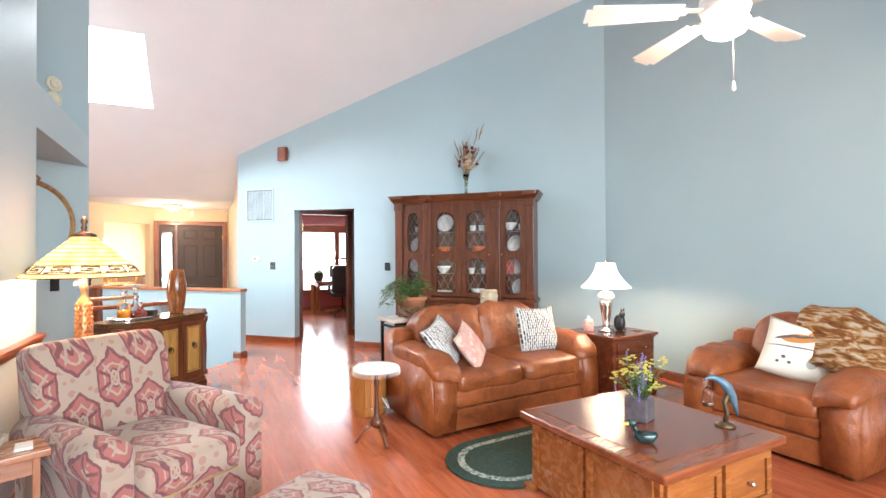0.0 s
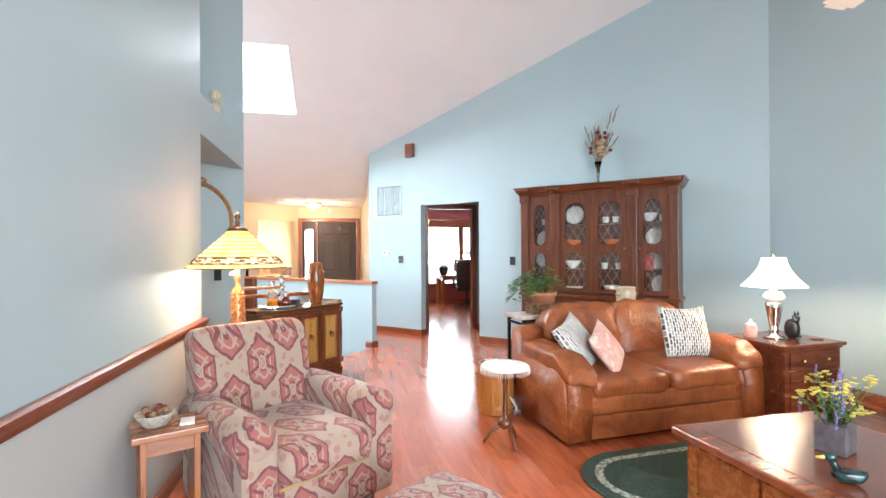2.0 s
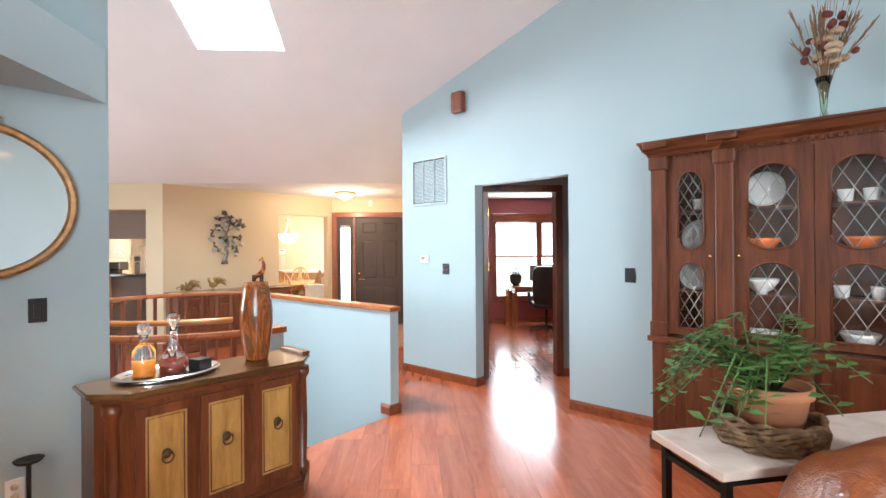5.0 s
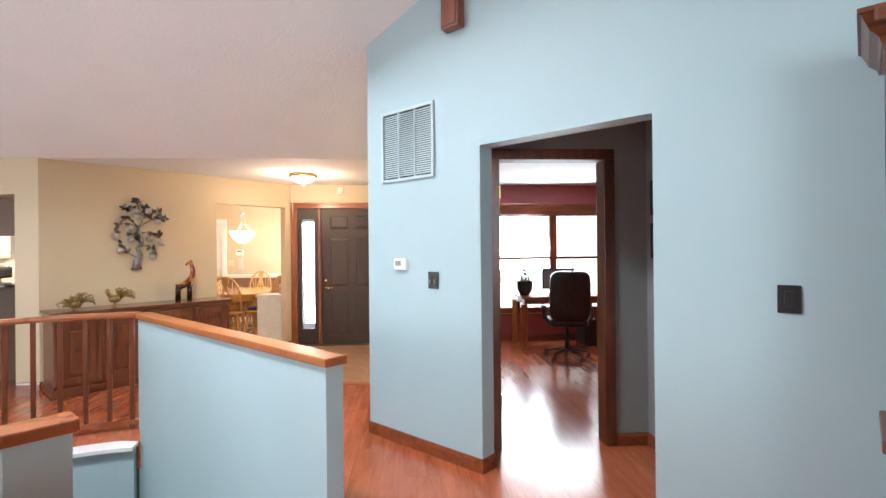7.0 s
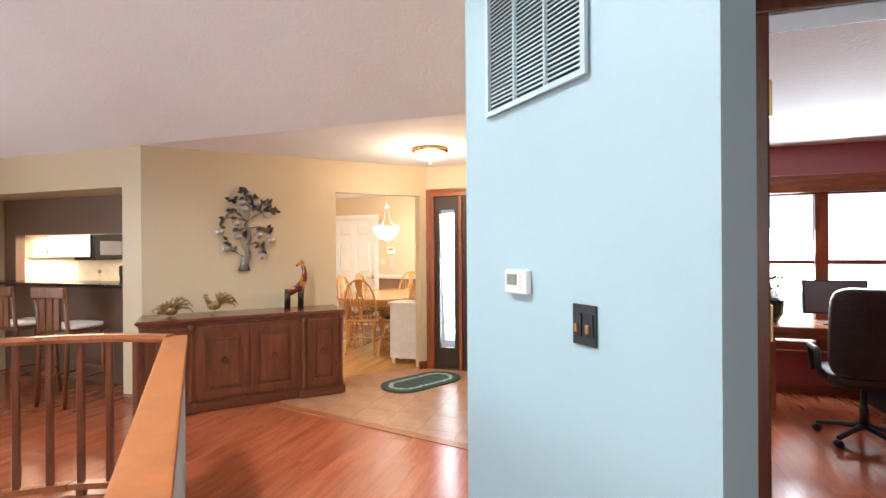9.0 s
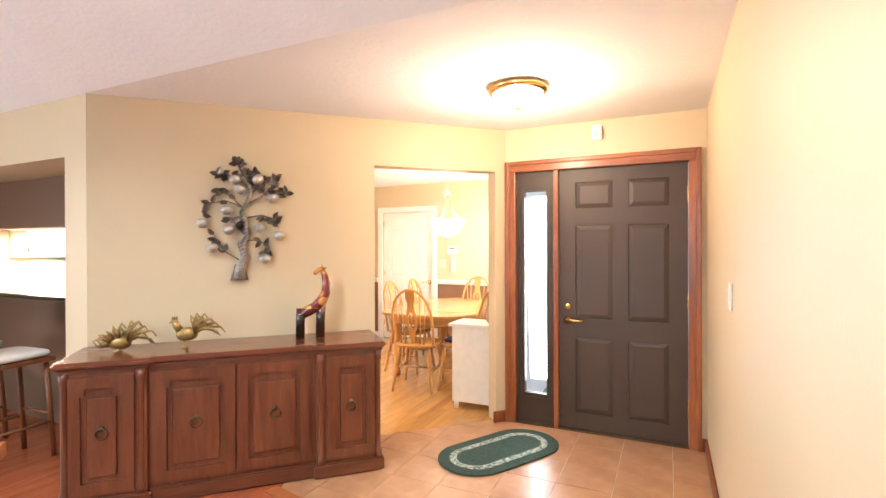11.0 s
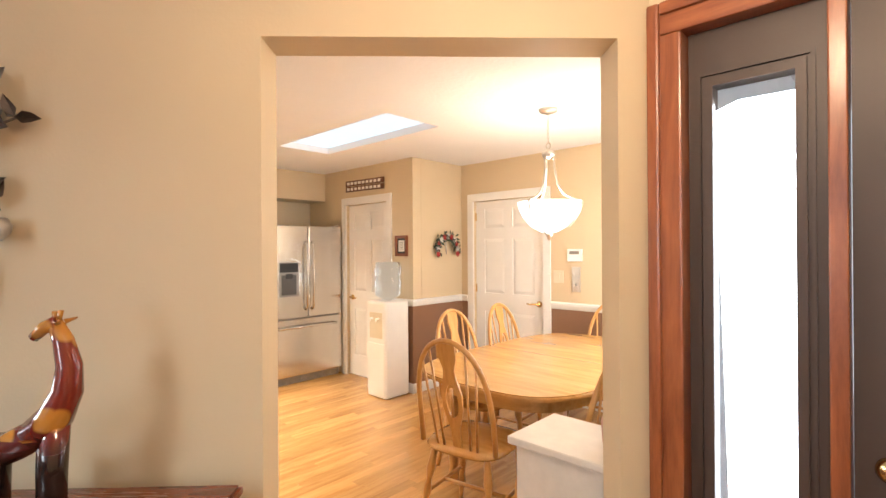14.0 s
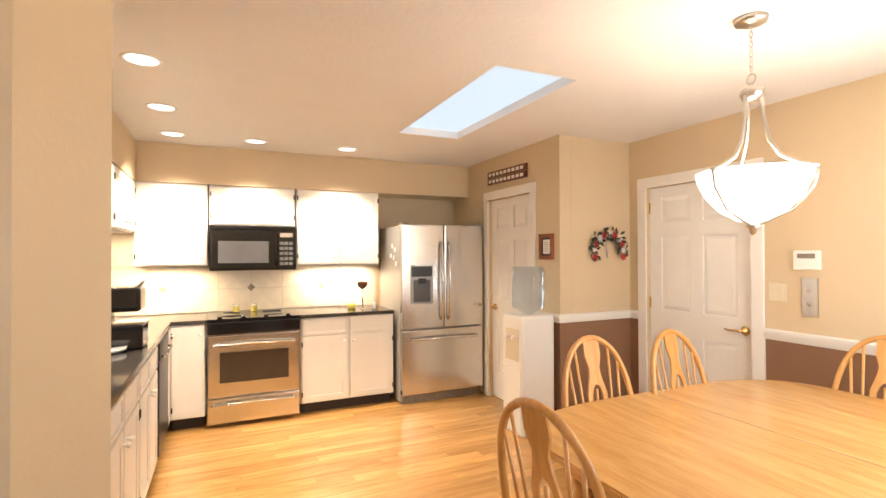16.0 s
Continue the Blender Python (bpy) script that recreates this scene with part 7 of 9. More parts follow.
M_SIDE = wood("sideboard_wood", (0.085, 0.022, 0.010, 1), (0.20, 0.062, 0.026, 1), 0.34, (11, 11, 1.3))
M_SIDEX = wood("sideboard_wood_along", (0.075, 0.02, 0.010, 1), (0.18, 0.056, 0.024, 1), 0.34, (1.3, 11, 11))
M_SIDETOP = wood("sideboard_top", (0.11, 0.027, 0.012, 1), (0.19, 0.054, 0.023, 1), 0.24, (1.3, 11, 11), 0.03, 0.4)
SIDEB = D(-8.865, 5.985, 0.002, 90)
sideboard(SIDEB)


def giraffe(m):
    bm = cushion(0.19, 0.072, 0.085, 0.95, 0.9, 20, 12, at=(-0.015, 0, 0.195))
    for v in bm.verts:
        v.co.z += 0.45 * v.co.x
    for x0, top in ((-0.082, 0.20), (0.052, 0.24)):
        tube([(x0 + 0.008, 0, top), (x0 + 0.002, 0, 0.12), (x0, 0, 0.0)], 0.034, 10, bm, 0.031)
    tube([(0.02, 0, 0.20), (0.065, 0, 0.25), (0.092, 0, 0.31), (0.096, 0, 0.37), (0.082, 0, 0.43), (0.064, 0, 0.468)], 0.044, 10, bm, 0.017)
    tube([(0.070, 0, 0.470), (0.038, 0, 0.460), (0.012, 0, 0.435)], 0.020, 8, bm, 0.012)
    for s in (-1, 1):
        tube([(0.066, 0.008 * s, 0.475), (0.070, 0.010 * s, 0.50)], 0.005, 5, bm, 0.006)
        tube([(0.076, 0.012 * s, 0.472), (0.096, 0.028 * s, 0.480)], 0.007, 5, bm, 0.002)
    return single("giraffe_figurine", smooth(bm), M_GIRAFFE, m, "glossy red and black carved giraffe figurine on the sideboard", "figurine")


def giraffe_lacquer():
    m, nt, b = base("giraffe_lacquer")
    tc, sep = nt.nodes.new("ShaderNodeTexCoord"), nt.nodes.new("ShaderNodeSeparateXYZ")
    nt.links.new(tc.outputs["Object"], sep.inputs[0])
    mr = node(nt, "MapRange", From_Min=0.0, From_Max=0.50)
    nt.links.new(sep.outputs[2], mr.inputs["Value"])
    body = ramp(nt, mr.outputs[0], ((0.28, (0.012, 0.006, 0.005, 1)), (0.45, (0.16, 0.014, 0.008, 1)), (0.9, (0.20, 0.022, 0.010, 1))))
    v = node(nt, "TexVoronoi", Scale=13.0)
    nt.links.new(tc.outputs["Object"], v.inputs["Vector"])
    spot = ramp(nt, v.outputs["Distance"], ((0.34, (1, 1, 1, 1)), (0.44, (0, 0, 0, 1))))
    mix = nt.nodes.new("ShaderNodeMix")
    mix.data_type = "RGBA"
    gt = node(nt, "Math")
    gt.operation = "MULTIPLY"
    up = node(nt, "Math")
    up.operation = "GREATER_THAN"
    up.inputs[1].default_value = 0.40
    nt.links.new(mr.outputs[0], up.inputs[0]), nt.links.new(spot, gt.inputs[0]), nt.links.new(up.outputs[0], gt.inputs[1])
    nt.links.new(gt.outputs[0], mix.inputs["Factor"]), nt.links.new(body, mix.inputs[6])
    mix.inputs[7].default_value = (0.48, 0.20, 0.03, 1)
    nt.links.new(mix.outputs[2], b.inputs["Base Color"])
    b.inputs["Roughness"].default_value, b.inputs["Coat Weight"].default_value = 0.18, 0.6
    return m


M_GIRAFFE = giraffe_lacquer()
giraffe(D(-9.17, 6.455, 0.853, 90))


def rooster(m, label, low=False):
    ob = thing("brass_rooster", m, label, "figurine", "brass roosters")
    bm = cushion(0.13, 0.075, 0.085, 0.9, 0.85, 18, 10, at=(0, 0, 0.085 if not low else 0.055))
    z = 0.085 if not low else 0.055
    if low:
        tube([(-0.05, 0, z), (-0.09, 0, z - 0.005), (-0.115, 0, z - 0.02)], 0.026, 8, bm, 0.014)
    else:
        tube([(-0.04, 0, z + 0.02), (-0.065, 0, z + 0.06), (-0.07, 0, z + 0.085)], 0.026, 8, bm, 0.018)
        tube([(-0.075, 0, z + 0.085), (-0.105, 0, z + 0.075)], 0.010, 6, bm, 0.002)
        for k in range(3):
            tube([(-0.06 - 0.012 * k, 0, z + 0.095), (-0.058 - 0.014 * k, 0, z + 0.115)], 0.008, 5, bm, 0.003)
    part("body", smooth(bm), M_GOLD, ob)
    for k in range(20):
        a, y = radians(8 + 5.6 * k), 0.035 * math.sin(k * 2.1)
        l = 0.105 + 0.028 * math.sin(k * 1.7)
        x0 = 0.05
        if low and k % 2:
            a, x0 = radians(60 + 6 * k), 0.02 - 0.004 * k
        pts = [(x0, y * 0.4, z + 0.01), (x0 + 0.5 * l * math.cos(a), y, z + 0.5 * l * math.sin(a) + 0.02), (x0 + l * math.cos(a) + 0.02, y * 1.5, z + l * math.sin(a) - 0.005), (x0 + l * math.cos(a) + 0.045, y * 1.6, z + l * math.sin(a) - 0.04)]
        b = tube(pts, 0.013, 6, None, 0.004)
        for v in b.verts:
            v.co.y = y + (v.co.y - y) * 0.4
        part("feather", smooth(b), M_GOLD, ob)
    for s in (-1, 1):
        part("foot", tube([(0.0, 0.02 * s, z - 0.02), (-0.004, 0.02 * s, 0.004), (-0.03, 0.02 * s, 0.003)], 0.006, 6), M_GOLD, ob)
    return ob


M_GOLD = plain("aged_gold", (0.34, 0.225, 0.085, 1), 0.36, metal=0.85, vary=0.3, scale=30, bump=0.3, fine=60)
rooster(D(-9.09, 5.69, 0.853, 90) @ Matrix.Diagonal((0.95, 1.1, 0.98, 1)), "standing aged brass rooster with arched tail feathers")
rooster(D(-9.10, 5.33, 0.853, 90) @ Matrix.Diagonal((0.92, 1.1, 0.98, 1)), "crouching aged brass rooster with spread feathers", True)


def tree_art(m):
    ob = thing("metal_tree_art", m, "dark metal tree wall art with leaves and silver apples", "wall art")
    trunk = [(0.0, -0.42), (0.012, -0.34), (0.045, -0.26), (0.018, -0.17), (0.058, -0.11), (0.045, -0.02), (0.022, 0.06), (0.055, 0.12), (0.088, 0.21), (0.045, 0.31), (0.0, 0.39)]
    part("trunk", tube([(x, -0.026, z) for x, z in trunk], 0.037, 10, None, 0.007), M_TREEMETAL, ob, "twisted dark metal trunk")
    bark, rnd = bmesh.new(), random.Random(21)
    for k in range(26):
        f = k / 25 * 7
        i = min(6, int(f))
        x, z = (trunk[i][q] + (trunk[i + 1][q] - trunk[i][q]) * (f - i) for q in (0, 1))
        w = 0.032 * (1 - f / 11)
        tube([(x - w, -0.045, z - 0.012), (x, -0.062, z + 0.004), (x + w, -0.045, z + 0.006 + 0.02 * rnd.random())], 0.0035, 5, bark)
    part("bark", bark, M_TREEDARK, ob, "hammered bark ridges")
    part("root_flare", moved(lathe([(0.058, -0.435), (0.042, -0.38), (0.030, -0.32)], 10), Matrix.Translation((0.005, -0.02, 0)) @ Matrix.Diagonal((1.1, 0.4, 1, 1))), M_TREEDARK, ob)
    branches = [((0.06, 0.12), (0.15, 0.17), (0.24, 0.25), (0.257, 0.31)), ((0.18, 0.19), (0.24, 0.20), (0.29, 0.19), (0.34, 0.21)), ((0.06, 0.02), (0.16, 0.04), (0.25, 0.01), (0.28, -0.06)),
                ((0.05, -0.15), (0.14, -0.14), (0.20, -0.20), (0.19, -0.24)), ((0.03, 0.09), (-0.05, 0.17), (-0.11, 0.21), (-0.16, 0.22)), ((0.02, 0.10), (-0.09, 0.14), (-0.19, 0.115), (-0.236, 0.02)),
                ((0.04, -0.10), (-0.01, -0.05), (-0.03, -0.01), (-0.06, 0.0)), ((0.01, -0.29), (-0.07, -0.24), (-0.12, -0.20), (-0.16, -0.11)), ((0.07, 0.24), (-0.02, 0.31), (-0.09, 0.33), (-0.15, 0.32)),
                ((0.04, 0.32), (0.02, 0.36), (0.0, 0.40), (-0.02, 0.41)), ((0.085, 0.21), (0.11, 0.29), (0.12, 0.33), (0.10, 0.36)), ((0.09, 0.20), (0.14, 0.24), (0.18, 0.27), (0.20, 0.28))]
    lm = bmesh.new()
    lv = [(0, 0, 0), (0.018, -0.006, 0.020), (0.014, -0.010, 0.042), (0, -0.004, 0.064), (-0.014, -0.010, 0.042), (-0.018, -0.006, 0.020), (0, 0.0, 0.03)]
    vs = [lm.verts.new(p) for p in lv]
    for a, b in ((0, 1), (1, 2), (2, 3), (3, 4), (4, 5), (5, 0)):
        lm.faces.new((vs[6], vs[a], vs[b]))
    bmesh.ops.solidify(lm, geom=list(lm.faces), thickness=0.002)
    leafm, leafd = mesh_of("leaf", lm.copy(), M_TREEMETAL), mesh_of("leaf", lm, M_TREEDARK)
    apple = mesh_of("apple", lathe([(0, -0.034), (0.019, -0.035), (0.038, -0.015), (0.042, 0.007), (0.031, 0.029), (0.012, 0.031), (0, 0.022)], 18), M_PEWTERA)
    for i, b in enumerate(branches):
        part("branch", tube([(x, -0.03, z) for x, z in b], 0.006, 6, None, 0.003), M_TREEDARK, ob)
        for j in range(8 if i < 8 else 13):
            f = rnd.uniform(1.1 if i < 8 else 0.5, 3.0)
            k = min(2, int(f))
            x, z = b[k][0] + (b[k + 1][0] - b[k][0]) * (f - k), b[k][1] + (b[k + 1][1] - b[k][1]) * (f - k)
            lf = new("leaf", leafm if rnd.random() < 0.4 else leafd)
            lf.parent, lf.location, lf.rotation_euler = ob, (x, -0.034 - 0.010 * rnd.random(), z), (rnd.uniform(-.4, .3), rnd.uniform(0, 6.28), rnd.uniform(-.4, .4))
    for x, z in ((0.133, 0.294), (0.235, 0.164), (-0.078, 0.07), (-0.236, -0.025), (0.147, -0.056), (0.279, -0.11), (-0.06, -0.07), (-0.174, -0.20), (0.18, -0.28), (0.01, 0.22), (-0.02, 0.29)):
        ap = new("apple", apple)
        ap.parent, ap.location = ob, (x, -0.05, z)
    return ob


M_TREEMETAL = plain("patinated_metal", (0.32, 0.29, 0.27, 1), 0.42, metal=0.45, vary=0.4, scale=25, bump=0.3)
M_TREEDARK = plain("dark_metal", (0.17, 0.14, 0.12, 1), 0.45, metal=0.45, vary=0.3, scale=25, bump=0.2)
M_PEWTERA = plain("pewter", (0.50, 0.48, 0.47, 1), 0.30, metal=0.8, vary=0.25, scale=18, bump=0.1)
tree_art(D(SIDE_U + 0.004, 5.975, 1.665, 90) @ Matrix.Diagonal((0.95, 1, 0.96, 1)))
braided_rug(pose(-0.78, 11.72, 0.003, 0, 0, 60), 0.98, 0.52, "oval green braided mat with a pale band inside the front door")
ob = thing("flush_light", pose(-0.52, 11.3, 2.46), "lit flush ceiling light with a brass ring and glass bowl", "ceiling light")
part("ring", lathe([(0.10, -0.045), (0.175, -0.040), (0.185, -0.028), (0.185, -0.012), (0.17, 0.0)], 40), M_BRASS, ob, "polished brass ring")
part("bowl", lathe([(0.0, -0.125), (0.05, -0.122), (0.11, -0.10), (0.145, -0.065), (0.155, -0.04)], 36), M_GLOBE, ob, "glowing white glass bowl").visible_shadow = False
part("finial", lathe([(0.0, -0.155), (0.010, -0.150), (0.012, -0.135), (0.020, -0.125), (0, -0.12)], 14), M_BRASS, ob)
ob = thing("motion_sensor", pose(-0.18, FRONT_Y - 0.002, 2.36), "small white sensor box above the front door", "sensor")
part("case", B(-0.035, -0.045, -0.055, 0.035, 0, 0.055, 0.008), M_WHITE, ob)
part("lens", B(-0.022, -0.049, -0.035, 0.022, -0.043, 0.0, 0.004), M_CREAMPL, ob)
switch_plate(pose(HALL_X - 0.002, 10.867, 1.25, 0, 0, -90), "white light switch on the hall wall", M_WHITE)

# ---------------------------------------------------------------- breakfast bar
setting("trim_bar_soffit", B(-5.79, 10.366, 2.076, -3.28, 10.698, FLAT - 0.004), M_TAN, "tan soffit over the breakfast bar", "trim")
setting("wall_alcove_side", B(-3.278, 10.366, 0.0, -2.95, 10.698, FLAT - 0.004), M_TAN, "tan side of the bar alcove", "wall")
setting("wall_alcove_end", B(-6.05, 10.366, 0.0, -5.792, 10.698, FLAT - 0.004), M_TAN, "tan side of the bar alcove", "wall")
single("breakfast_counter", B(-5.78, 10.42, 1.081, -3.285, 10.86, 1.115, 0.006), plain("black_granite", (0.018, 0.016, 0.016, 1), 0.12, vary=0.6, scale=90, bump=0.0), pose(0, 0, 0), "black granite breakfast bar top", "counter")


def bar_stool(m):
    ob = thing("bar_stool", m, "dark wooden bar stool with a pale seat pad and slatted back", "bar stool", "bar stools")
    part("seat", B(-0.20, -0.20, 0.68, 0.20, 0.20, 0.71, 0.01), M_STOOL, ob)
    part("seat_pad", cushion(0.40, 0.40, 0.06, 0.6, 0.35, 28, 8, at=(0, 0.0, 0.738)), M_LINEN, ob, "round cornered pale seat pad")
    for x in (-0.17, 0.17):
        part("back_leg", tube([(x, -0.22, 0.0), (x, -0.18, 0.68), (x * 1.05, -0.23, 1.08)], 0.018, 8), M_STOOL, ob)
        part("front_leg", tube([(x, 0.20, 0.0), (x * 0.92, 0.16, 0.68)], 0.018, 8), M_STOOL, ob)
        part("side_rung", tube([(x, -0.20, 0.25), (x, 0.19, 0.25)], 0.011, 6), M_STOOL, ob)
    part("foot_rung", tube([(-0.17, 0.19, 0.30), (0.17, 0.19, 0.30)], 0.013, 6), M_STOOL, ob)
    part("top_rail", B(-0.20, -0.25, 1.02, 0.20, -0.215, 1.12, 0.012), M_STOOL, ob)
    for k in range(3):
        part("back_slat", B(-0.12 + 0.085 * k, -0.225, 0.72, -0.05 + 0.085 * k, -0.205, 1.03, 0.004), M_STOOL, ob)
    return ob


M_STOOL = wood("stool_wood", (0.10, 0.03, 0.010, 1), (0.27, 0.095, 0.032, 1), 0.35, (12, 12, 1.4))
st = bar_stool(pose(-3.80, 10.12, 0.002, 0, 0, 4))
copy_thing(st, pose(-4.52, 10.16, 0.002, 0, 0, -3))
copy_thing(st, pose(-4.55, 9.30, 0.002, 0, 0, 35))

# ---------------------------------------------------------------- office and vestibule
OD = 8.3
for x0, x1 in ((1.462, 1.522), (2.293, 2.372)):
    setting("trim_office_casing", B(x0, OD - 0.02, 0, x1, OD + 0.135, 2.097, 0.006), M_DARKTRIM, "dark stained office door casing", "trim")
setting("trim_office_head", B(1.462, OD - 0.02, 2.097, 2.372, OD + 0.135, 2.174, 0.006), M_DARKTRIM, "dark stained office door casing", "trim")
run("baseboard", BASEB, [(2.372, OD - 0.002, 0), (2.618, OD - 0.002, 0), (2.618, 6.9, 0)], M_TRIMX, "stained baseboard of the vestibule")
for z in (0.35, 1.25, 1.87):
    setting("door_2", B(1.522, OD - 0.004, z - 0.05, 1.532, OD + 0.03, z + 0.05, 0.002), M_BRASS, "brass door hinge", "hinge")
for z in (1.805, 1.50):
    ob = thing("framed_picture", pose(2.618, 8.08, z, 0, 0, -90), "small framed print on the shade-grey vestibule wall", "picture", "vestibule pictures")
    part("frame", holed(rect(-0.12, -0.125, 0.12, 0.125), [rect(-0.095, -0.10, 0.095, 0.10)], 0.02), M_BLACK, ob).location = (0, -0.021, 0)
    part("mat", B(-0.096, -0.008, -0.101, 0.096, -0.002, 0.101), M_LINEN, ob)
    part("print", B(-0.055, -0.011, -0.06, 0.055, -0.0075, 0.06), blotches("brown_print", ((0.3, (0.20, 0.09, 0.05, 1)), (0.7, (0.42, 0.28, 0.18, 1))), 30, 0.7), ob)
run("baseboard", BASEB, [(0.72, 12.398, 0), (4.88, 12.398, 0)], M_TRIMX, "stained office baseboard")
ob = thing("window_2", pose(3.15, 12.40, 0), "wide double hung office window in dark wood", "window")
ob["kind"] = "structure"
part("window_frame", holed(rect(-0.95, 0.43, 0.95, 2.06), [rect(-0.86, 0.52, -0.055, 1.97), rect(0.055, 0.52, 0.86, 1.97)], 0.06), M_TRIM, ob).location = (0, -0.018, 0)
part("window_sill", B(-0.98, -0.06, 0.40, 0.98, 0.02, 0.435, 0.006), M_TRIMX, ob)
for s in (-1, 1):
    sash = part("meeting_rail", B(s * 0.45 - 0.41, 0.02, 1.285, s * 0.45 + 0.41, 0.05, 1.325), M_TRIMX, ob)
    for z0, z1 in ((0.52, 1.285), (1.325, 1.97)):
        part("pane", B(s * 0.45 - 0.412, 0.035, z0, s * 0.45 + 0.412, 0.040, z1), M_GLASS, ob, "clear glass pane").visible_shadow = False
part("valance", B(-0.96, -0.075, 1.985, 0.96, -0.019, 2.16, 0.008), M_TRIMX, ob, "dark wooden blind valance")


def desk(m):
    ob = thing("desk", m, "reddish wooden writing desk under the office window", "desk")
    part("top", B(-0.62, -0.28, 0.72, 0.62, 0.28, 0.75, 0.006), M_DESKWOOD, ob)
    part("apron", B(-0.57, -0.24, 0.64, 0.57, 0.24, 0.72), M_DESKWOOD, ob)
    for x in (-0.57, 0.57):
        for y in (-0.23, 0.23):
            part("leg", B(x - 0.042, y - 0.042, 0, x + 0.042, y + 0.042, 0.64, 0.006), M_DESKWOODZ, ob)
    return ob


M_DESKWOOD = wood("red_desk_wood", (0.20, 0.050, 0.018, 1), (0.42, 0.125, 0.045, 1), 0.28, (1.3, 12, 12), coat=0.3)
M_DESKWOODZ = wood("red_desk_wood_upright", (0.20, 0.050, 0.018, 1), (0.42, 0.125, 0.045, 1), 0.28, (12, 12, 1.3), coat=0.3)
desk(pose(3.10, 12.02, 0.002))
ob = thing("magazine_rack", pose(2.40, 12.12, 0.002, 0, 0, 10), "slim wooden ladder back chair beside the desk", "chair")
for x in (-0.02, 0.02):
    part("post", B(x - 0.012, -0.16, 0, x + 0.012, -0.13, 0.70), M_HONEYZ, ob)
for k in range(4):
    part("slat", B(-0.025, -0.155, 0.2 + 0.13 * k, 0.025, -0.14, 0.26 + 0.13 * k), M_HONEY, ob)


def office_chair(m):
    ob = thing("office_chair", m, "high backed black leather office chair on castors", "office chair")
    bm = cushion(0.52, 0.12, 0.66, 0.35, 0.45, 32, 14, 0.004)
    part("backrest", moved(bm, Matrix.Translation((0, -0.22, 0.83)) @ pose(0, 0, 0, 6)), M_BLACKLEATHER, ob)
    part("seat", cushion(0.52, 0.50, 0.12, 0.45, 0.35, 28, 10, at=(0, 0.03, 0.48)), M_BLACKLEATHER, ob)
    for s in (-1, 1):
        part("armrest", tube([(s * 0.24, -0.12, 0.47), (s * 0.30, -0.12, 0.55), (s * 0.30, -0.10, 0.68), (s * 0.30, 0.15, 0.68), (s * 0.27, 0.18, 0.48)], 0.022, 8), M_BLACK, ob)
    part("column", lathe([(0.03, 0.10), (0.03, 0.25), (0.022, 0.26), (0.022, 0.43)], 14), M_BLACK, ob)
    for k in range(5):
        a = radians(72 * k + 10)
        lg = part("base_leg", tube([(0, 0, 0.12), (0.15 * math.cos(a), 0.15 * math.sin(a), 0.10), (0.29 * math.cos(a), 0.29 * math.sin(a), 0.07)], 0.022, 8, None, 0.016), M_BLACK, ob)
        part("castor", moved(lathe([(0.026, -0.02), (0.028, 0), (0.026, 0.02)], 14), Matrix.Translation((0.29 * math.cos(a), 0.29 * math.sin(a), 0.028)) @ pose(0, 0, 0, 90, 0, 20)), M_BLACK, lg)
    return ob


M_BLACKLEATHER = leather("black_leather", (0.012, 0.010, 0.010, 1), (0.03, 0.025, 0.024, 1))
office_chair(pose(2.95, 11.14, 0.002, 0, 0, -8))
ob = thing("computer_monitor", pose(3.12, 12.02, 0.752), "dark flat computer monitor on the desk", "monitor")
part("bezel", moved(B(-0.25, -0.015, 0.09, 0.25, 0.02, 0.40, 0.006), pose(0, 0, 0, -6)), M_BLACK, ob)
part("screen", moved(B(-0.235, -0.018, 0.105, 0.235, -0.014, 0.385), pose(0, 0, 0, -6)), plain("dark_screen", (0.16, 0.16, 0.17, 1), 0.15), ob)
part("stand", B(-0.03, 0.0, 0.0, 0.03, 0.03, 0.15), M_BLACK, ob)
part("foot", B(-0.12, -0.07, 0.0, 0.12, 0.09, 0.012, 0.004), M_BLACK, ob)
ob = thing("desk_plant", pose(2.60, 12.04, 0.752) @ Matrix.Scale(1.35, 4), "small plant in a dark glazed pot on the desk", "plant")
part("pot", lathe([(0.05, 0), (0.085, 0.06), (0.09, 0.15), (0.095, 0.16), (0.08, 0.16), (0.07, 0.06), (0, 0.05)], 20), plain("dark_glaze", (0.02, 0.035, 0.03, 1), 0.15, vary=0.3), ob)
bm = bmesh.new()
rnd = random.Random(2)
for k in range(40):
    a, s = rnd.uniform(0, 6.28), rnd.uniform(0.02, 0.09)
    p = Vector((s * 0.5 * math.cos(a), s * 0.5 * math.sin(a), 0.15))
    q = Vector((s * math.cos(a), s * math.sin(a), 0.18 + rnd.uniform(0.02, 0.14)))
    tube([p, q], 0.003, 4, bm, 0.001)
    w = Vector((-math.sin(a), math.cos(a), 0)) * 0.014
    bm.faces.new([bm.verts.new(v) for v in (q, q + w + Vector((0, 0, 0.02)), q + Vector((0.02 * math.cos(a), 0.02 * math.sin(a), 0.03)), q - w + Vector((0, 0, 0.02)))])
part("foliage", bm, M_LEAF, ob)
ob = thing("printer_stand", pose(4.05, 11.75, 0.002, 0, 0, -20), "wooden stand with shelves of office clutter", "cabinet")
part("carcass", holed(rect(-0.25, 0, 0.25, 0.72), [rect(-0.22, 0.06, 0.22, 0.36), rect(-0.22, 0.40, 0.22, 0.68)], 0.40), M_HONEYZ, ob)
part("back", B(-0.23, 0.36, 0.04, 0.23, 0.38, 0.70), M_BLACK, ob)
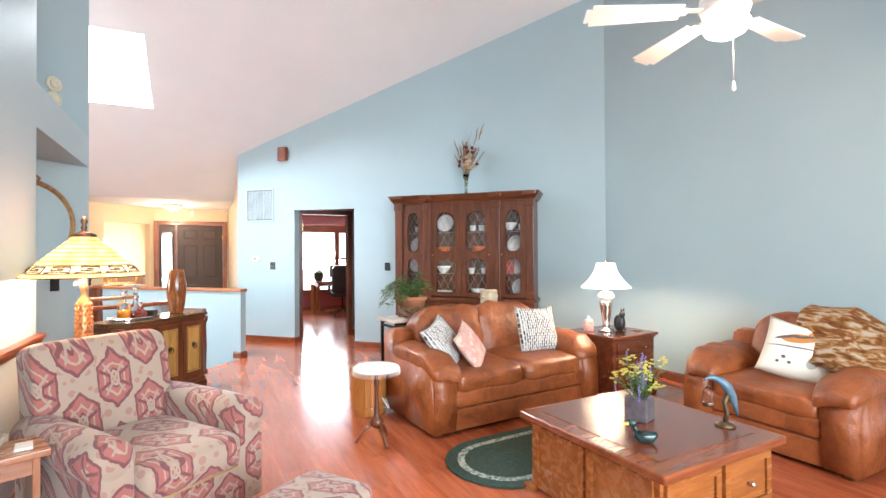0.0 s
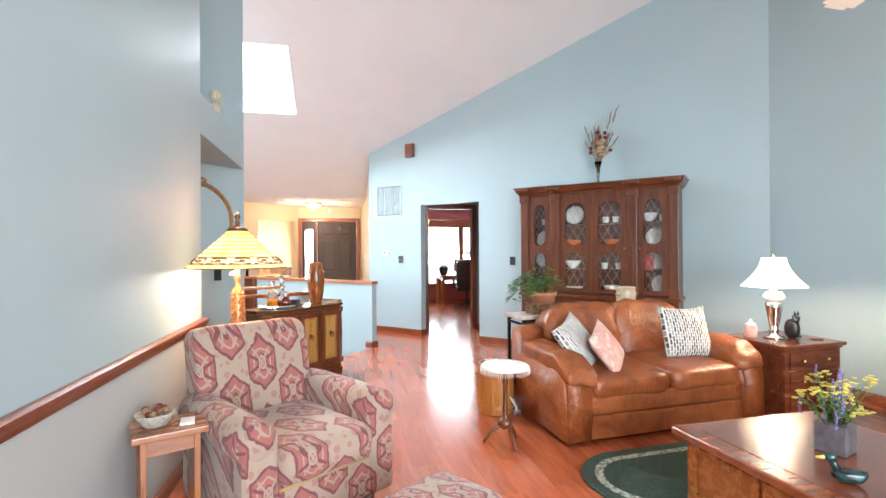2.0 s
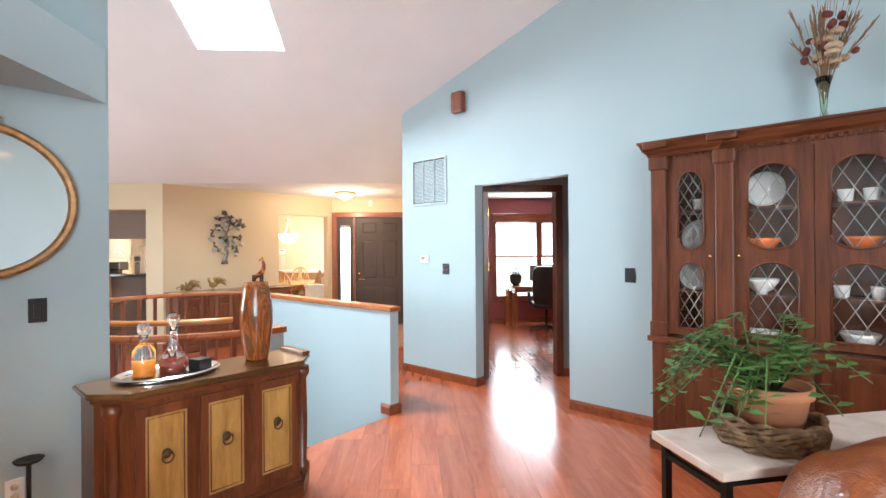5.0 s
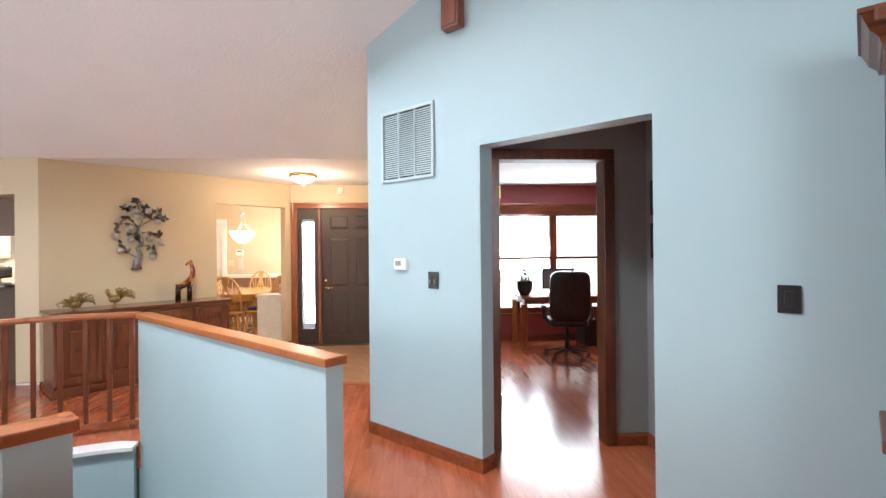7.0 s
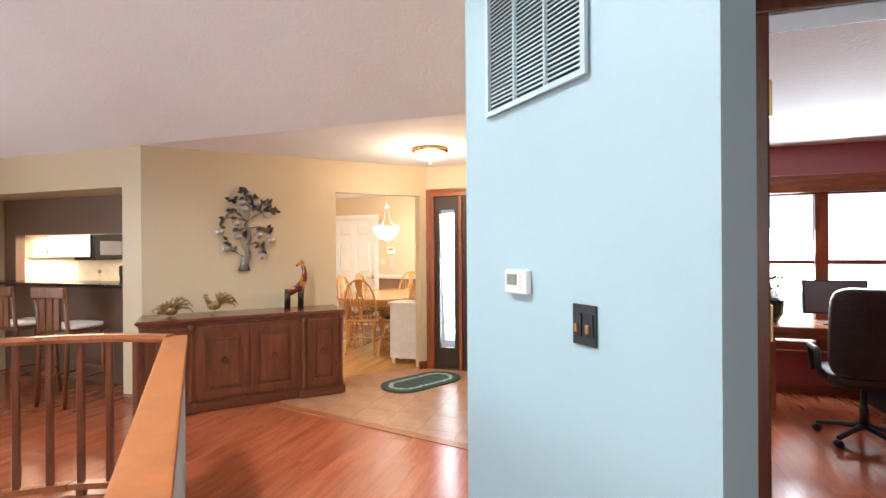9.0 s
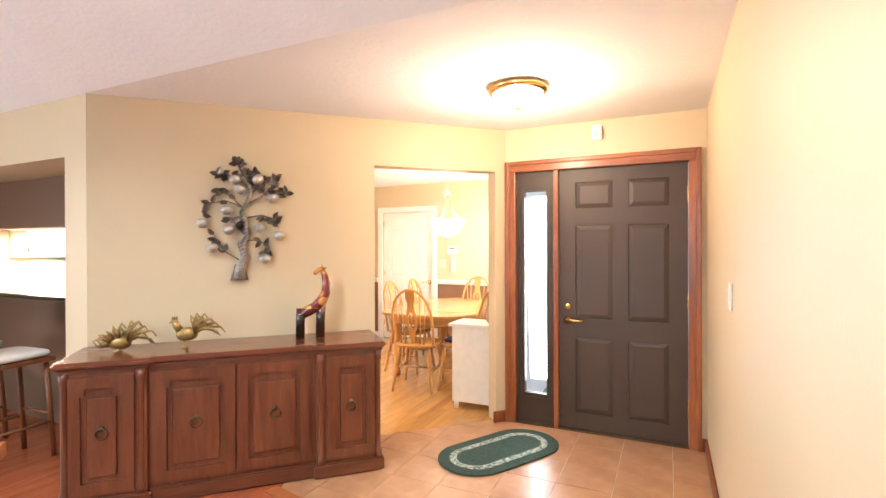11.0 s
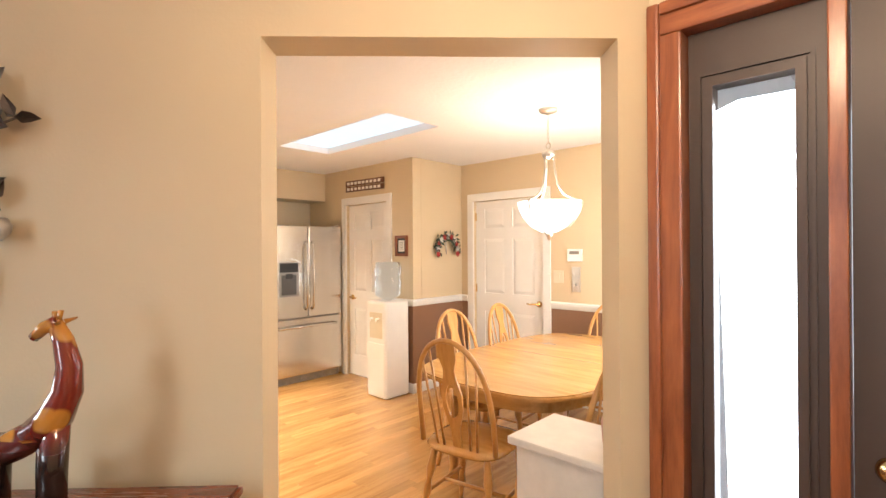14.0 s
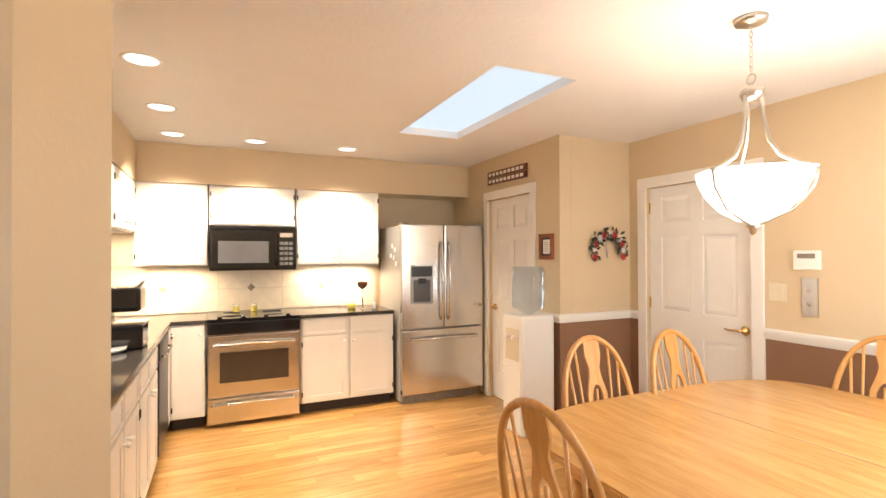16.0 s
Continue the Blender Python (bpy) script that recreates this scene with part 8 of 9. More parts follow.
single("old_monitor", B(-0.20, -0.16, 0, 0.20, 0.16, 0.34, 0.02), M_BLACK, pose(4.02, 11.92, 0.723, 0, 0, -20), "black boxy monitor on the wooden stand", "monitor")
single("computer_tower", B(-0.09, -0.2, 0, 0.09, 0.2, 0.40, 0.006), M_BLACK, pose(3.52, 12.0, 0.002), "black computer tower under the desk", "computer")

# porch posts beyond the sidelight
for px, py in ((-1.02, 15.1), (-0.52, 15.1)):
    ob = thing("porch_post", pose(px, py, -0.04), "white square porch post outside the front door", "post", "porch posts")
    part("shaft", B(-0.06, -0.06, 0.0, 0.06, 0.06, 3.2, 0.006), M_WHITE, ob)
    part("plinth", B(-0.08, -0.08, 0.0, 0.08, 0.08, 0.14, 0.008), M_WHITE, ob)


# ---------------------------------------------------------------- kitchen cabinets
M_HALLTILE = blotches("tan_hall_tile", ((0.3, (0.34, 0.17, 0.085, 1)), (0.7, (0.48, 0.27, 0.15, 1))), 5, 0.3, 0.05)
M_COCOA = plain("cocoa_wall_paint", (0.24, 0.125, 0.07, 1), 0.5, vary=0.03, bump=0.06, fine=90)
M_WASHED = plain("whitewash", (0.70, 0.66, 0.60, 1), 0.5, vary=0.06, scale=14)
M_CABW = plain("cabinet_white", (0.76, 0.74, 0.69, 1), 0.35, vary=0.02, bump=0.03)
M_STEEL = plain("stainless_steel", (0.66, 0.64, 0.61, 1), 0.22, metal=1.0, vary=0.05, scale=2.0, bump=0.02, fine=200)
M_GRANITE = blotches("dark_granite", ((0.35, (0.02, 0.018, 0.017, 1)), (0.6, (0.07, 0.062, 0.055, 1)), (0.75, (0.16, 0.14, 0.12, 1))), 70, 0.1, 0.0)
M_TOE = plain("dark_toe_kick", (0.03, 0.022, 0.018, 1), 0.6)
M_TILE = plain("cream_tile", (0.70, 0.64, 0.53, 1), 0.22, vary=0.05, scale=12, bump=0.02)
M_GROUT = plain("grout", (0.58, 0.53, 0.45, 1), 0.9)
M_SLATE = plain("slate_accent", (0.22, 0.19, 0.16, 1), 0.4, vary=0.2, scale=30)
M_OAKF = wood("golden_oak", (0.42, 0.195, 0.052, 1), (0.62, 0.35, 0.115, 1), 0.3, (12, 12, 1.6), coat=0.3)
M_OAKT = wood("golden_oak_top", (0.44, 0.215, 0.058, 1), (0.62, 0.36, 0.12, 1), 0.22, (1.4, 9, 9), 0.03, 0.5)


def cab_door(parent, x0, z0, x1, z1, name="door", knob_side=0, hinge_side=0):
    d = part(name, holed(rect(x0, z0, x1, z1), [rect(x0 + 0.05, z0 + 0.05, x1 - 0.05, z1 - 0.05)] if z1 - z0 > 0.2 else [rect(x0 + 0.02, z0 + 0.02, x1 - 0.02, z1 - 0.02)], 0.02), M_CABW, parent)
    d.location = (0, -0.02, 0)
    i = 0.05 if z1 - z0 > 0.2 else 0.02
    part("panel", B(x0 + i - 0.004, 0.006, z0 + i - 0.004, x1 - i + 0.004, 0.018, z1 - i + 0.004, 0.004), M_CABW, d)
    if knob_side:
        knob(d, (x1 - 0.03 if knob_side > 0 else x0 + 0.03, 0.0, z0 + 0.06 if z0 > 1.2 else z1 - 0.06), 0.013, M_CABW)
    if hinge_side:
        hx = x0 if hinge_side < 0 else x1
        for z in (z0 + 0.07, z1 - 0.07):
            part("hinge", B(hx - 0.006, -0.004, z - 0.022, hx + 0.006, 0.006, z + 0.022), M_BLACK, d, "black hinge")
    return d


def cabinet(m, w, depth, z0, z1, doors, drawers, label, group, toe=False):
    """Local -y is the front; local x from 0 to w."""
    ob = thing("kitchen_cabinet", m, label, "cabinet", group)
    part("body", B(0, 0, z0, w, depth, z1, 0.003), M_CABW, ob)
    if toe:
        part("toe_kick", B(0.01, 0.06, 0, w - 0.01, depth, z0), M_TOE, ob)
    zt = z1 - 0.17 if drawers else z1 - 0.015
    n = doors
    for k in range(n):
        a, b = w * k / n + 0.012, w * (k + 1) / n - 0.012
        cab_door(ob, a, z0 + 0.015, b, zt, knob_side=(1 if k % 2 == 0 else -1), hinge_side=(-1 if k % 2 == 0 else 1))
        if drawers:
            cab_door(ob, a, zt + 0.02, b, z1 - 0.015, "drawer_front")
    return ob


# stove wall: local x runs along +y, the front faces +x
def SW(y, z=0.0, x=-5.455):
    return pose(x, y, z, 0, 0, 90)


cabinet(SW(12.452), 0.895, 0.60, 0.10, 0.885, 2, 2, "white base cabinet with two doors and two drawers", "white base cabinets", True)
cabinet(SW(11.405), 0.262, 0.60, 0.10, 0.885, 1, 0, "narrow white corner base cabinet", "white base cabinets", True)
cabinet(SW(11.105, 0, -5.72), 0.575, 0.34, 1.375, 2.112, 1, 0, "white upper corner cabinet", "white upper cabinets")
cabinet(SW(11.69, 0, -5.72), 0.75, 0.34, 1.745, 2.112, 2, 0, "short white cabinet above the microwave", "white upper cabinets")
cabinet(SW(12.45, 0, -5.72), 0.83, 0.34, 1.375, 2.112, 2, 0, "white double door upper cabinet", "white upper cabinets")
# left run: the front faces +y, local x runs along -x
def LW(x, y=11.39):
    return pose(x, y, 0, 0, 0, 180)


cabinet(LW(-2.95), 0.85, 0.56, 0.10, 0.885, 2, 2, "white base cabinet of the peninsula", "white base cabinets", True)
cabinet(LW(-3.82), 0.75, 0.56, 0.10, 0.885, 2, 2, "white base cabinet beside the dishwasher", "white base cabinets", True)
cabinet(LW(-3.0, 11.10), 0.9, 0.29, 1.66, 2.112, 2, 0, "white upper cabinet over the counter", "white upper cabinets")
cabinet(LW(-3.92, 11.10), 0.9, 0.29, 1.66, 2.112, 2, 0, "white upper cabinet over the counter", "white upper cabinets")
cabinet(LW(-4.84, 11.10), 0.86, 0.29, 1.66, 2.112, 2, 0, "white upper cabinet over the counter", "white upper cabinets")
ob = thing("dishwasher", LW(-4.60), "black dishwasher under the counter", "dishwasher")
part("body", B(0, 0, 0.10, 0.60, 0.55, 0.885, 0.004), M_BLACK, ob)
part("front_panel", B(0.01, -0.025, 0.12, 0.59, 0.0, 0.75, 0.006), M_BLACK, ob)
part("control_strip", B(0.01, -0.028, 0.76, 0.59, 0.0, 0.88, 0.006), M_BLACK, ob)
part("handle", tube([(0.08, -0.03, 0.78), (0.08, -0.055, 0.78), (0.52, -0.055, 0.78), (0.52, -0.03, 0.78)], 0.009, 6), M_STEEL, ob)
cabinet(LW(-5.215), 0.235, 0.56, 0.10, 0.885, 1, 0, "narrow white filler cabinet in the corner", "white base cabinets", True)
single("granite_worktop", prism([(-6.05, 12.452 + 0.898), (-5.43, 13.35), (-5.43, 12.444), (-6.05, 12.444)], 0.886, 0.92, bevel=0.004), M_GRANITE, pose(0, 0, 0), "dark granite worktop beside the fridge", "worktop")
single("granite_worktop", prism([(-6.05, 11.674), (-5.43, 11.674), (-5.43, 11.415), (-2.93, 11.415), (-2.93, 10.802), (-6.05, 10.802)], 0.886, 0.92, bevel=0.004), M_GRANITE, pose(0, 0, 0), "dark granite worktop of the corner and peninsula", "worktop")
setting("wall_soffit", B(-6.068, 11.125, 2.113, -5.70, 14.328, FLAT - 0.002), M_TAN, "tan soffit over the kitchen cabinets", "wall")
setting("wall_soffit_side", B(-6.068, 10.802, 2.113, -2.9, 11.122, FLAT - 0.002), M_TAN, "tan soffit over the kitchen cabinets", "wall")
setting("wall_splash_corner", B(-6.068, 10.81, 1.376, -6.060, 11.10, 1.658), M_TILE, "cream tiled wall", "wall")
setting("wall_splash_side", B(-6.066, 10.8, 0.921, -5.62, 10.806, 1.66), M_TILE, "cream tiled wall", "wall")
sp = setting("wall_backsplash", B(-6.069, 10.81, 0.921, -6.060, 13.355, 1.374), M_GROUT, "cream tiled backsplash with slate diamonds", "wall")
tile = mesh_of("tile", B(0, -0.1455, -0.1065, 0.005, 0.1455, 0.1065, 0.0015, 1), M_TILE)
dia = mesh_of("accent_tile", moved(B(0, -0.027, -0.027, 0.003, 0.027, 0.027), pose(0, 0, 0, 45)), M_SLATE)
for r in range(2):
    for k in range(8):
        o = new("tile", tile)
        o.parent, o.location = sp, (-6.0605, 11.02 + 0.2965 * k, 1.032 + 0.2205 * r)
for y in (11.29, 12.06, 12.75):
    o = new("accent_tile", dia)
    o.parent, o.location = sp, (-6.0555, y, 1.15)

M_GLOSSBLACK = plain("gloss_black_enamel", (0.008, 0.008, 0.009, 1), 0.10, vary=0.1, bump=0.0)
ob = thing("microwave", SW(11.692, 0, -5.66), "black microwave hung over the stove", "microwave")
part("body", B(0, 0, 1.33, 0.745, 0.39, 1.742, 0.006), M_GLOSSBLACK, ob)
part("door", B(0.01, -0.02, 1.345, 0.555, 0.0, 1.70, 0.006), M_GLOSSBLACK, ob)
part("window", B(0.07, -0.023, 1.40, 0.50, -0.019, 1.60, 0.002), plain("grey_mesh_glass", (0.10, 0.10, 0.105, 1), 0.15), ob, "grey mesh window")
part("control_panel", B(0.575, -0.02, 1.345, 0.735, 0.0, 1.70, 0.004), M_GLOSSBLACK, ob)
part("clock", B(0.60, -0.0225, 1.64, 0.715, -0.0195, 1.68), M_SLATE, ob)
for r in range(5):
    for c in range(3):
        part("key", B(0.598 + 0.042 * c, -0.0225, 1.375 + 0.048 * r, 0.632 + 0.042 * c, -0.0195, 1.405 + 0.048 * r, 0.001), plain("grey_key", (0.12, 0.12, 0.12, 1), 0.4) if r + c == 0 else bpy.data.materials["grey_key"], ob)
part("vent_strip", B(0.01, -0.015, 1.705, 0.735, 0.0, 1.735, 0.003), M_GLOSSBLACK, ob)
part("handle", tube([(0.562, -0.02, 1.38), (0.562, -0.045, 1.40), (0.562, -0.045, 1.64), (0.562, -0.02, 1.66)], 0.008, 6), M_GLOSSBLACK, ob)

ob = thing("range_stove", SW(11.678, 0, -5.43), "stainless steel range with a black glass cooktop", "stove")
part("body", B(0, 0.0, 0.03, 0.762, 0.62, 0.90, 0.004), M_STEEL, ob)
part("cooktop", B(-0.002, -0.02, 0.90, 0.764, 0.63, 0.925, 0.004), M_GLOSSBLACK, ob, "black glass cooktop")
part("control_panel", B(0.0, -0.045, 0.795, 0.762, 0.0, 0.90, 0.010), M_GLOSSBLACK, ob, "black slanted control panel")
for k in range(4):
    part("knob", moved(lathe([(0.02, 0), (0.018, 0.02), (0, 0.021)], 14), pose(0.10 + 0.187 * k, -0.02, 0.926)), M_GLOSSBLACK, ob)
door = part("oven_door", B(0.005, -0.035, 0.26, 0.757, 0.0, 0.785, 0.008), M_STEEL, ob)
part("oven_window", B(0.10, -0.039, 0.38, 0.662, -0.034, 0.64, 0.006), plain("oven_glass", (0.05, 0.035, 0.025, 1), 0.08), door, "dark oven glass")
part("handle", tube([(0.04, -0.035, 0.70), (0.06, -0.075, 0.705), (0.38, -0.09, 0.715), (0.70, -0.075, 0.705), (0.722, -0.035, 0.70)], 0.013, 8), M_STEEL, door, "bowed steel handle")
dr = part("drawer", B(0.005, -0.035, 0.035, 0.757, 0.0, 0.245, 0.008), M_STEEL, ob)
part("handle", tube([(0.04, -0.035, 0.195), (0.06, -0.07, 0.20), (0.38, -0.085, 0.21), (0.70, -0.07, 0.20), (0.722, -0.035, 0.195)], 0.012, 8), M_STEEL, dr, "bowed steel handle")
for x, y, r in ((0.2, 0.15, 0.09), (0.56, 0.15, 0.075), (0.2, 0.43, 0.075), (0.56, 0.43, 0.09)):
    part("burner", lathe([(r, 0.9252), (r, 0.9258), (r - 0.008, 0.9258), (r - 0.008, 0.9252)], 28, at=(x, y, 0)), bpy.data.materials["grey_key"], ob)


def fridge(m):
    ob = thing("refrigerator", m, "stainless French door refrigerator with a water dispenser", "refrigerator")
    w = 0.905
    part("body", B(0, 0.06, 0.02, w, 0.72, 1.755, 0.006), M_STEELDULL, ob, "grey cabinet sides")
    zs = 0.735
    l = part("left_door", B(0.003, 0.0, zs, 0.452, 0.065, 1.77, 0.014, 3), M_STEEL, ob)
    r = part("right_door", B(0.458, 0.0, zs, w - 0.003, 0.065, 1.77, 0.014, 3), M_STEEL, ob)
    f = part("freezer_drawer", B(0.003, 0.0, 0.09, w - 0.003, 0.065, zs - 0.012, 0.014, 3), M_STEEL, ob)
    for d, x in ((l, 0.415), (r, 0.495)):
        part("handle", tube([(x, 0.0, 0.82), (x, -0.045, 0.85), (x, -0.055, 1.20), (x, -0.045, 1.56), (x, 0.0, 1.59)], 0.013, 8), M_STEEL, d, "long bowed handle")
    part("handle", tube([(0.08, 0.0, 0.63), (0.10, -0.045, 0.635), (0.45, -0.055, 0.64), (0.80, -0.045, 0.635), (0.825, 0.0, 0.63)], 0.013, 8), M_STEEL, f, "long bowed handle")
    dsp = part("dispenser", B(0.09, -0.004, 0.98, 0.33, 0.004, 1.36, 0.004), plain("dispenser_grey", (0.30, 0.29, 0.28, 1), 0.3, metal=0.6), l, "water and ice dispenser")
    part("dispenser_panel", B(0.10, -0.008, 1.25, 0.32, -0.003, 1.35, 0.002), M_BLACK, dsp)
    part("dispenser_recess", B(0.12, -0.006, 1.0, 0.30, -0.003, 1.22, 0.002), plain("dispenser_dark", (0.07, 0.07, 0.07, 1), 0.3), dsp)
    part("dispenser_spout", B(0.17, -0.02, 1.18, 0.25, -0.004, 1.235, 0.004), M_BLACK, dsp)
    part("toe_grille", B(0.02, 0.05, 0.0, w - 0.02, 0.10, 0.085), M_SLATE, ob)
    part("hinge_cover", B(0.02, 0.02, 1.755, 0.09, 0.12, 1.785, 0.006), M_SLATE, ob)
    part("hinge_cover", B(w - 0.09, 0.02, 1.755, w - 0.02, 0.12, 1.785, 0.006), M_SLATE, ob)
    return ob


M_STEELDULL = plain("grey_enamel", (0.40, 0.385, 0.36, 1), 0.4, metal=0.3, vary=0.04)
fridge(SW(13.385, 0.002, -5.30))
for k, (y, z) in enumerate(((0.20, 1.52), (0.28, 1.56), (0.24, 1.44), (0.33, 1.46), (0.17, 1.38))):
    single("fridge_magnet", B(-0.022, -0.006, -0.022, 0.022, 0, 0.022, 0.003), M_WHITE, pose(-5.30 - y, 13.385, z, 0, 0, 0), "small white note magnet on the fridge side", "magnet", "fridge magnets")

# pantry door, garage door, trims
def casing(name, x0, x1, y, top, w, label):
    for a in (x0 - w, x1):
        setting(name, B(a, y - 0.018, 0, a + w, y + 0.001, top, 0.004), M_WHITE, label, "trim")
    setting(name, B(x0 - w, y - 0.018, top, x1 + w, y + 0.001, top + w, 0.004), M_WHITE, label, "trim")


casing("trim_pantry_casing", -5.24, -4.49, 14.328, 2.03, 0.085, "white pantry door casing")
casing("trim_garage_casing", -3.89, -2.99, 15.098, 2.03, 0.085, "white door casing")
panel_door("door_3", pose(-4.865, 14.36, 0.01), 0.74, 2.015, 0.035, M_WHITE, "white panel pantry door, closed", ROWS6, M_BRASS, -1)
gd = panel_door("door_4", pose(-3.44, 15.13, 0.01), 0.89, 2.015, 0.035, M_WHITE, "white six panel door, closed", ROWS6, M_BRASS, 1)
for z in (0.25, 1.05, 1.85):
    part("hinge", B(-0.452, -0.006, z - 0.045, -0.436, 0.002, z + 0.045, 0.002), M_BRASS, gd)
WRAIL = [(0, 0), (0.012, 0), (0.020, 0.02), (0.028, 0.045), (0.028, 0.06), (0.012, 0.07), (0, 0.07)]
WBASE = [(0, 0), (0.014, 0), (0.014, 0.08), (0.006, 0.10), (0, 0.10)]
for pts in ([(-4.40, 14.326), (-4.078, 14.326), (-4.078, 15.098), (-3.98, 15.098)], [(-2.90, 15.098), (-0.99, 15.098), (-0.99, 12.5)]):
    p3 = [(x, y, 0) for x, y in pts]
    # the room lies to the right of this way
    run("trim_kitchen_rail", WRAIL, [(x, y, 0.905) for x, y, _ in p3], M_WHITE, "white kitchen chair rail")
    run("baseboard", WBASE, p3, M_WHITE, "white kitchen baseboard")
    setting("wall_kitchen_dado", sweep([(0, 0.0), (0.004, 0.0), (0.004, 0.906), (0, 0.906)], p3), M_COCOA, "brown painted wall below the chair rail", "wall")
ob = thing("wall_sign", pose(-4.88, 14.326, 2.245, 0, 1, 0), "dark wooden plank sign with pale lettering over the pantry door", "sign")
part("board", B(-0.35, -0.02, -0.065, 0.35, 0, -0.004, 0.003), M_WALNUTX, ob)
part("board", B(-0.35, -0.02, 0.002, 0.35, 0, 0.065, 0.003), M_WALNUTX, ob)
for r in (-0.035, 0.033):
    for k in range(9):
        part("lettering", B(-0.32 + 0.072 * k, -0.022, r - 0.016, -0.27 + 0.072 * k, -0.019, r + 0.016), M_LINEN, ob)
ob = thing("framed_picture", pose(-4.245, 14.326, 1.535), "small framed certificate in a reddish frame", "picture")
part("frame", moved(holed(rect(-0.095, -0.11, 0.095, 0.11), [rect(-0.065, -0.08, 0.065, 0.08)], 0.022), Matrix.Translation((0, -0.022, 0))), M_TRIM, ob)
part("mat", B(-0.066, -0.008, -0.081, 0.066, -0.001, 0.081), M_BLACK, ob)
part("print", B(-0.045, -0.011, -0.06, 0.045, -0.0075, 0.06), M_LINEN, ob)
for k in range(5):
    part("text_line", B(-0.03, -0.012, 0.035 - 0.018 * k, 0.03, -0.0108, 0.039 - 0.018 * k), M_SLATE, ob)


def swag(m):
    ob = thing("floral_swag", m, "arched swag of dark leaves with red and white flowers", "wreath")
    rnd = random.Random(8)
    lv = bmesh.new()
    for k in range(110):
        a = radians(rnd.uniform(-15, 195))
        r = 0.16 + rnd.uniform(-0.05, 0.05)
        p = Vector((r * math.cos(a), -0.02 - rnd.uniform(0, 0.03), r * math.sin(a) - 0.05))
        d = Vector((rnd.uniform(-1, 1), rnd.uniform(-0.7, 0.1), rnd.uniform(-1, 1))).normalized() * 0.055
        s = Vector((-d.z, 0, d.x)).normalized() * 0.014
        lv.faces.new([lv.verts.new(q) for q in (p, p + d * 0.5 + s, p + d, p + d * 0.5 - s)])
    part("leaves", lv, plain("dark_leaf", (0.03, 0.05, 0.03, 1), 0.6, vary=0.3), ob)
    for k in range(11):
        a = radians(-12 + 20.4 * k)
        fl = bmesh.new()
        for j in range(7):
            tube([(0.16 * math.cos(a), -0.045, 0.16 * math.sin(a) - 0.05), (0.16 * math.cos(a) + 0.035 * math.cos(j * 0.9), -0.06, 0.16 * math.sin(a) - 0.05 + 0.035 * math.sin(j * 0.9))], 0.012, 5, fl, 0.003)
        part("flower", fl, M_REDPETAL if k % 2 == 0 else M_CHINA, ob)
    part("hook", tube([(0, -0.01, 0.11), (0, -0.02, 0.0), (0, -0.03, -0.09)], 0.006, 6), M_PEWTERA, ob)
    return ob


M_REDPETAL = plain("red_petal", (0.42, 0.02, 0.02, 1), 0.6, vary=0.2)
swag(pose(-4.078, 14.81, 1.53, 0, 0, 90))
ob = thing("alarm_keypad", pose(-2.64, 15.097, 1.43), "white alarm keypad on the tan wall", "keypad")
part("case", B(-0.075, -0.025, -0.06, 0.075, 0, 0.06, 0.006), M_WHITE, ob)
part("display", B(-0.05, -0.027, 0.01, 0.05, -0.024, 0.04), M_SLATE, ob)
ob = thing("wall_hook", pose(-2.63, 15.097, 1.20), "tall metal key hook plate below the keypad", "hook")
part("plate", B(-0.045, -0.012, -0.12, 0.045, 0, 0.12, 0.004), M_NICKEL, ob)
for z in (-0.05, 0.04):
    part("hook", tube([(0, -0.012, z), (0, -0.04, z), (0, -0.045, z + 0.02)], 0.006, 6), M_NICKEL, ob)
switch_plate(pose(-2.82, 15.097, 1.22), "cream double light switch beside the door", M_CREAMPL, 0.11)


def water_cooler(m):
    ob = thing("water_cooler", m, "white water cooler with a clear blue bottle", "water cooler")
    part("body", B(-0.15, -0.16, 0.0, 0.15, 0.16, 0.97, 0.03, 3), M_WHITE, ob)
    rc = part("tap_recess", B(-0.10, -0.163, 0.60, 0.10, -0.155, 0.86, 0.004), M_CREAMPL, ob)
    for x in (-0.045, 0.045):
        part("tap", tube([(x, -0.16, 0.80), (x, -0.195, 0.80), (x, -0.20, 0.775)], 0.010, 6), M_WHITE, rc)
    part("lower_door", B(-0.13, -0.166, 0.05, 0.13, -0.158, 0.55, 0.006), M_WHITE, ob)
    prof = [(0.03, 0.965), (0.06, 0.985), (0.125, 1.02), (0.135, 1.05), (0.130, 1.09), (0.136, 1.12), (0.136, 1.20), (0.130, 1.225), (0.136, 1.25), (0.136, 1.33), (0.12, 1.365), (0, 1.37)]
    part("bottle", lathe(prof, 28), M_BOTTLE, ob, "ribbed clear blue plastic bottle").visible_shadow = False
    return ob


M_BOTTLE = glass("blue_plastic", (0.68, 0.78, 0.88, 1), 0.06, 1.3)
water_cooler(pose(-4.25, 14.13, 0.002))


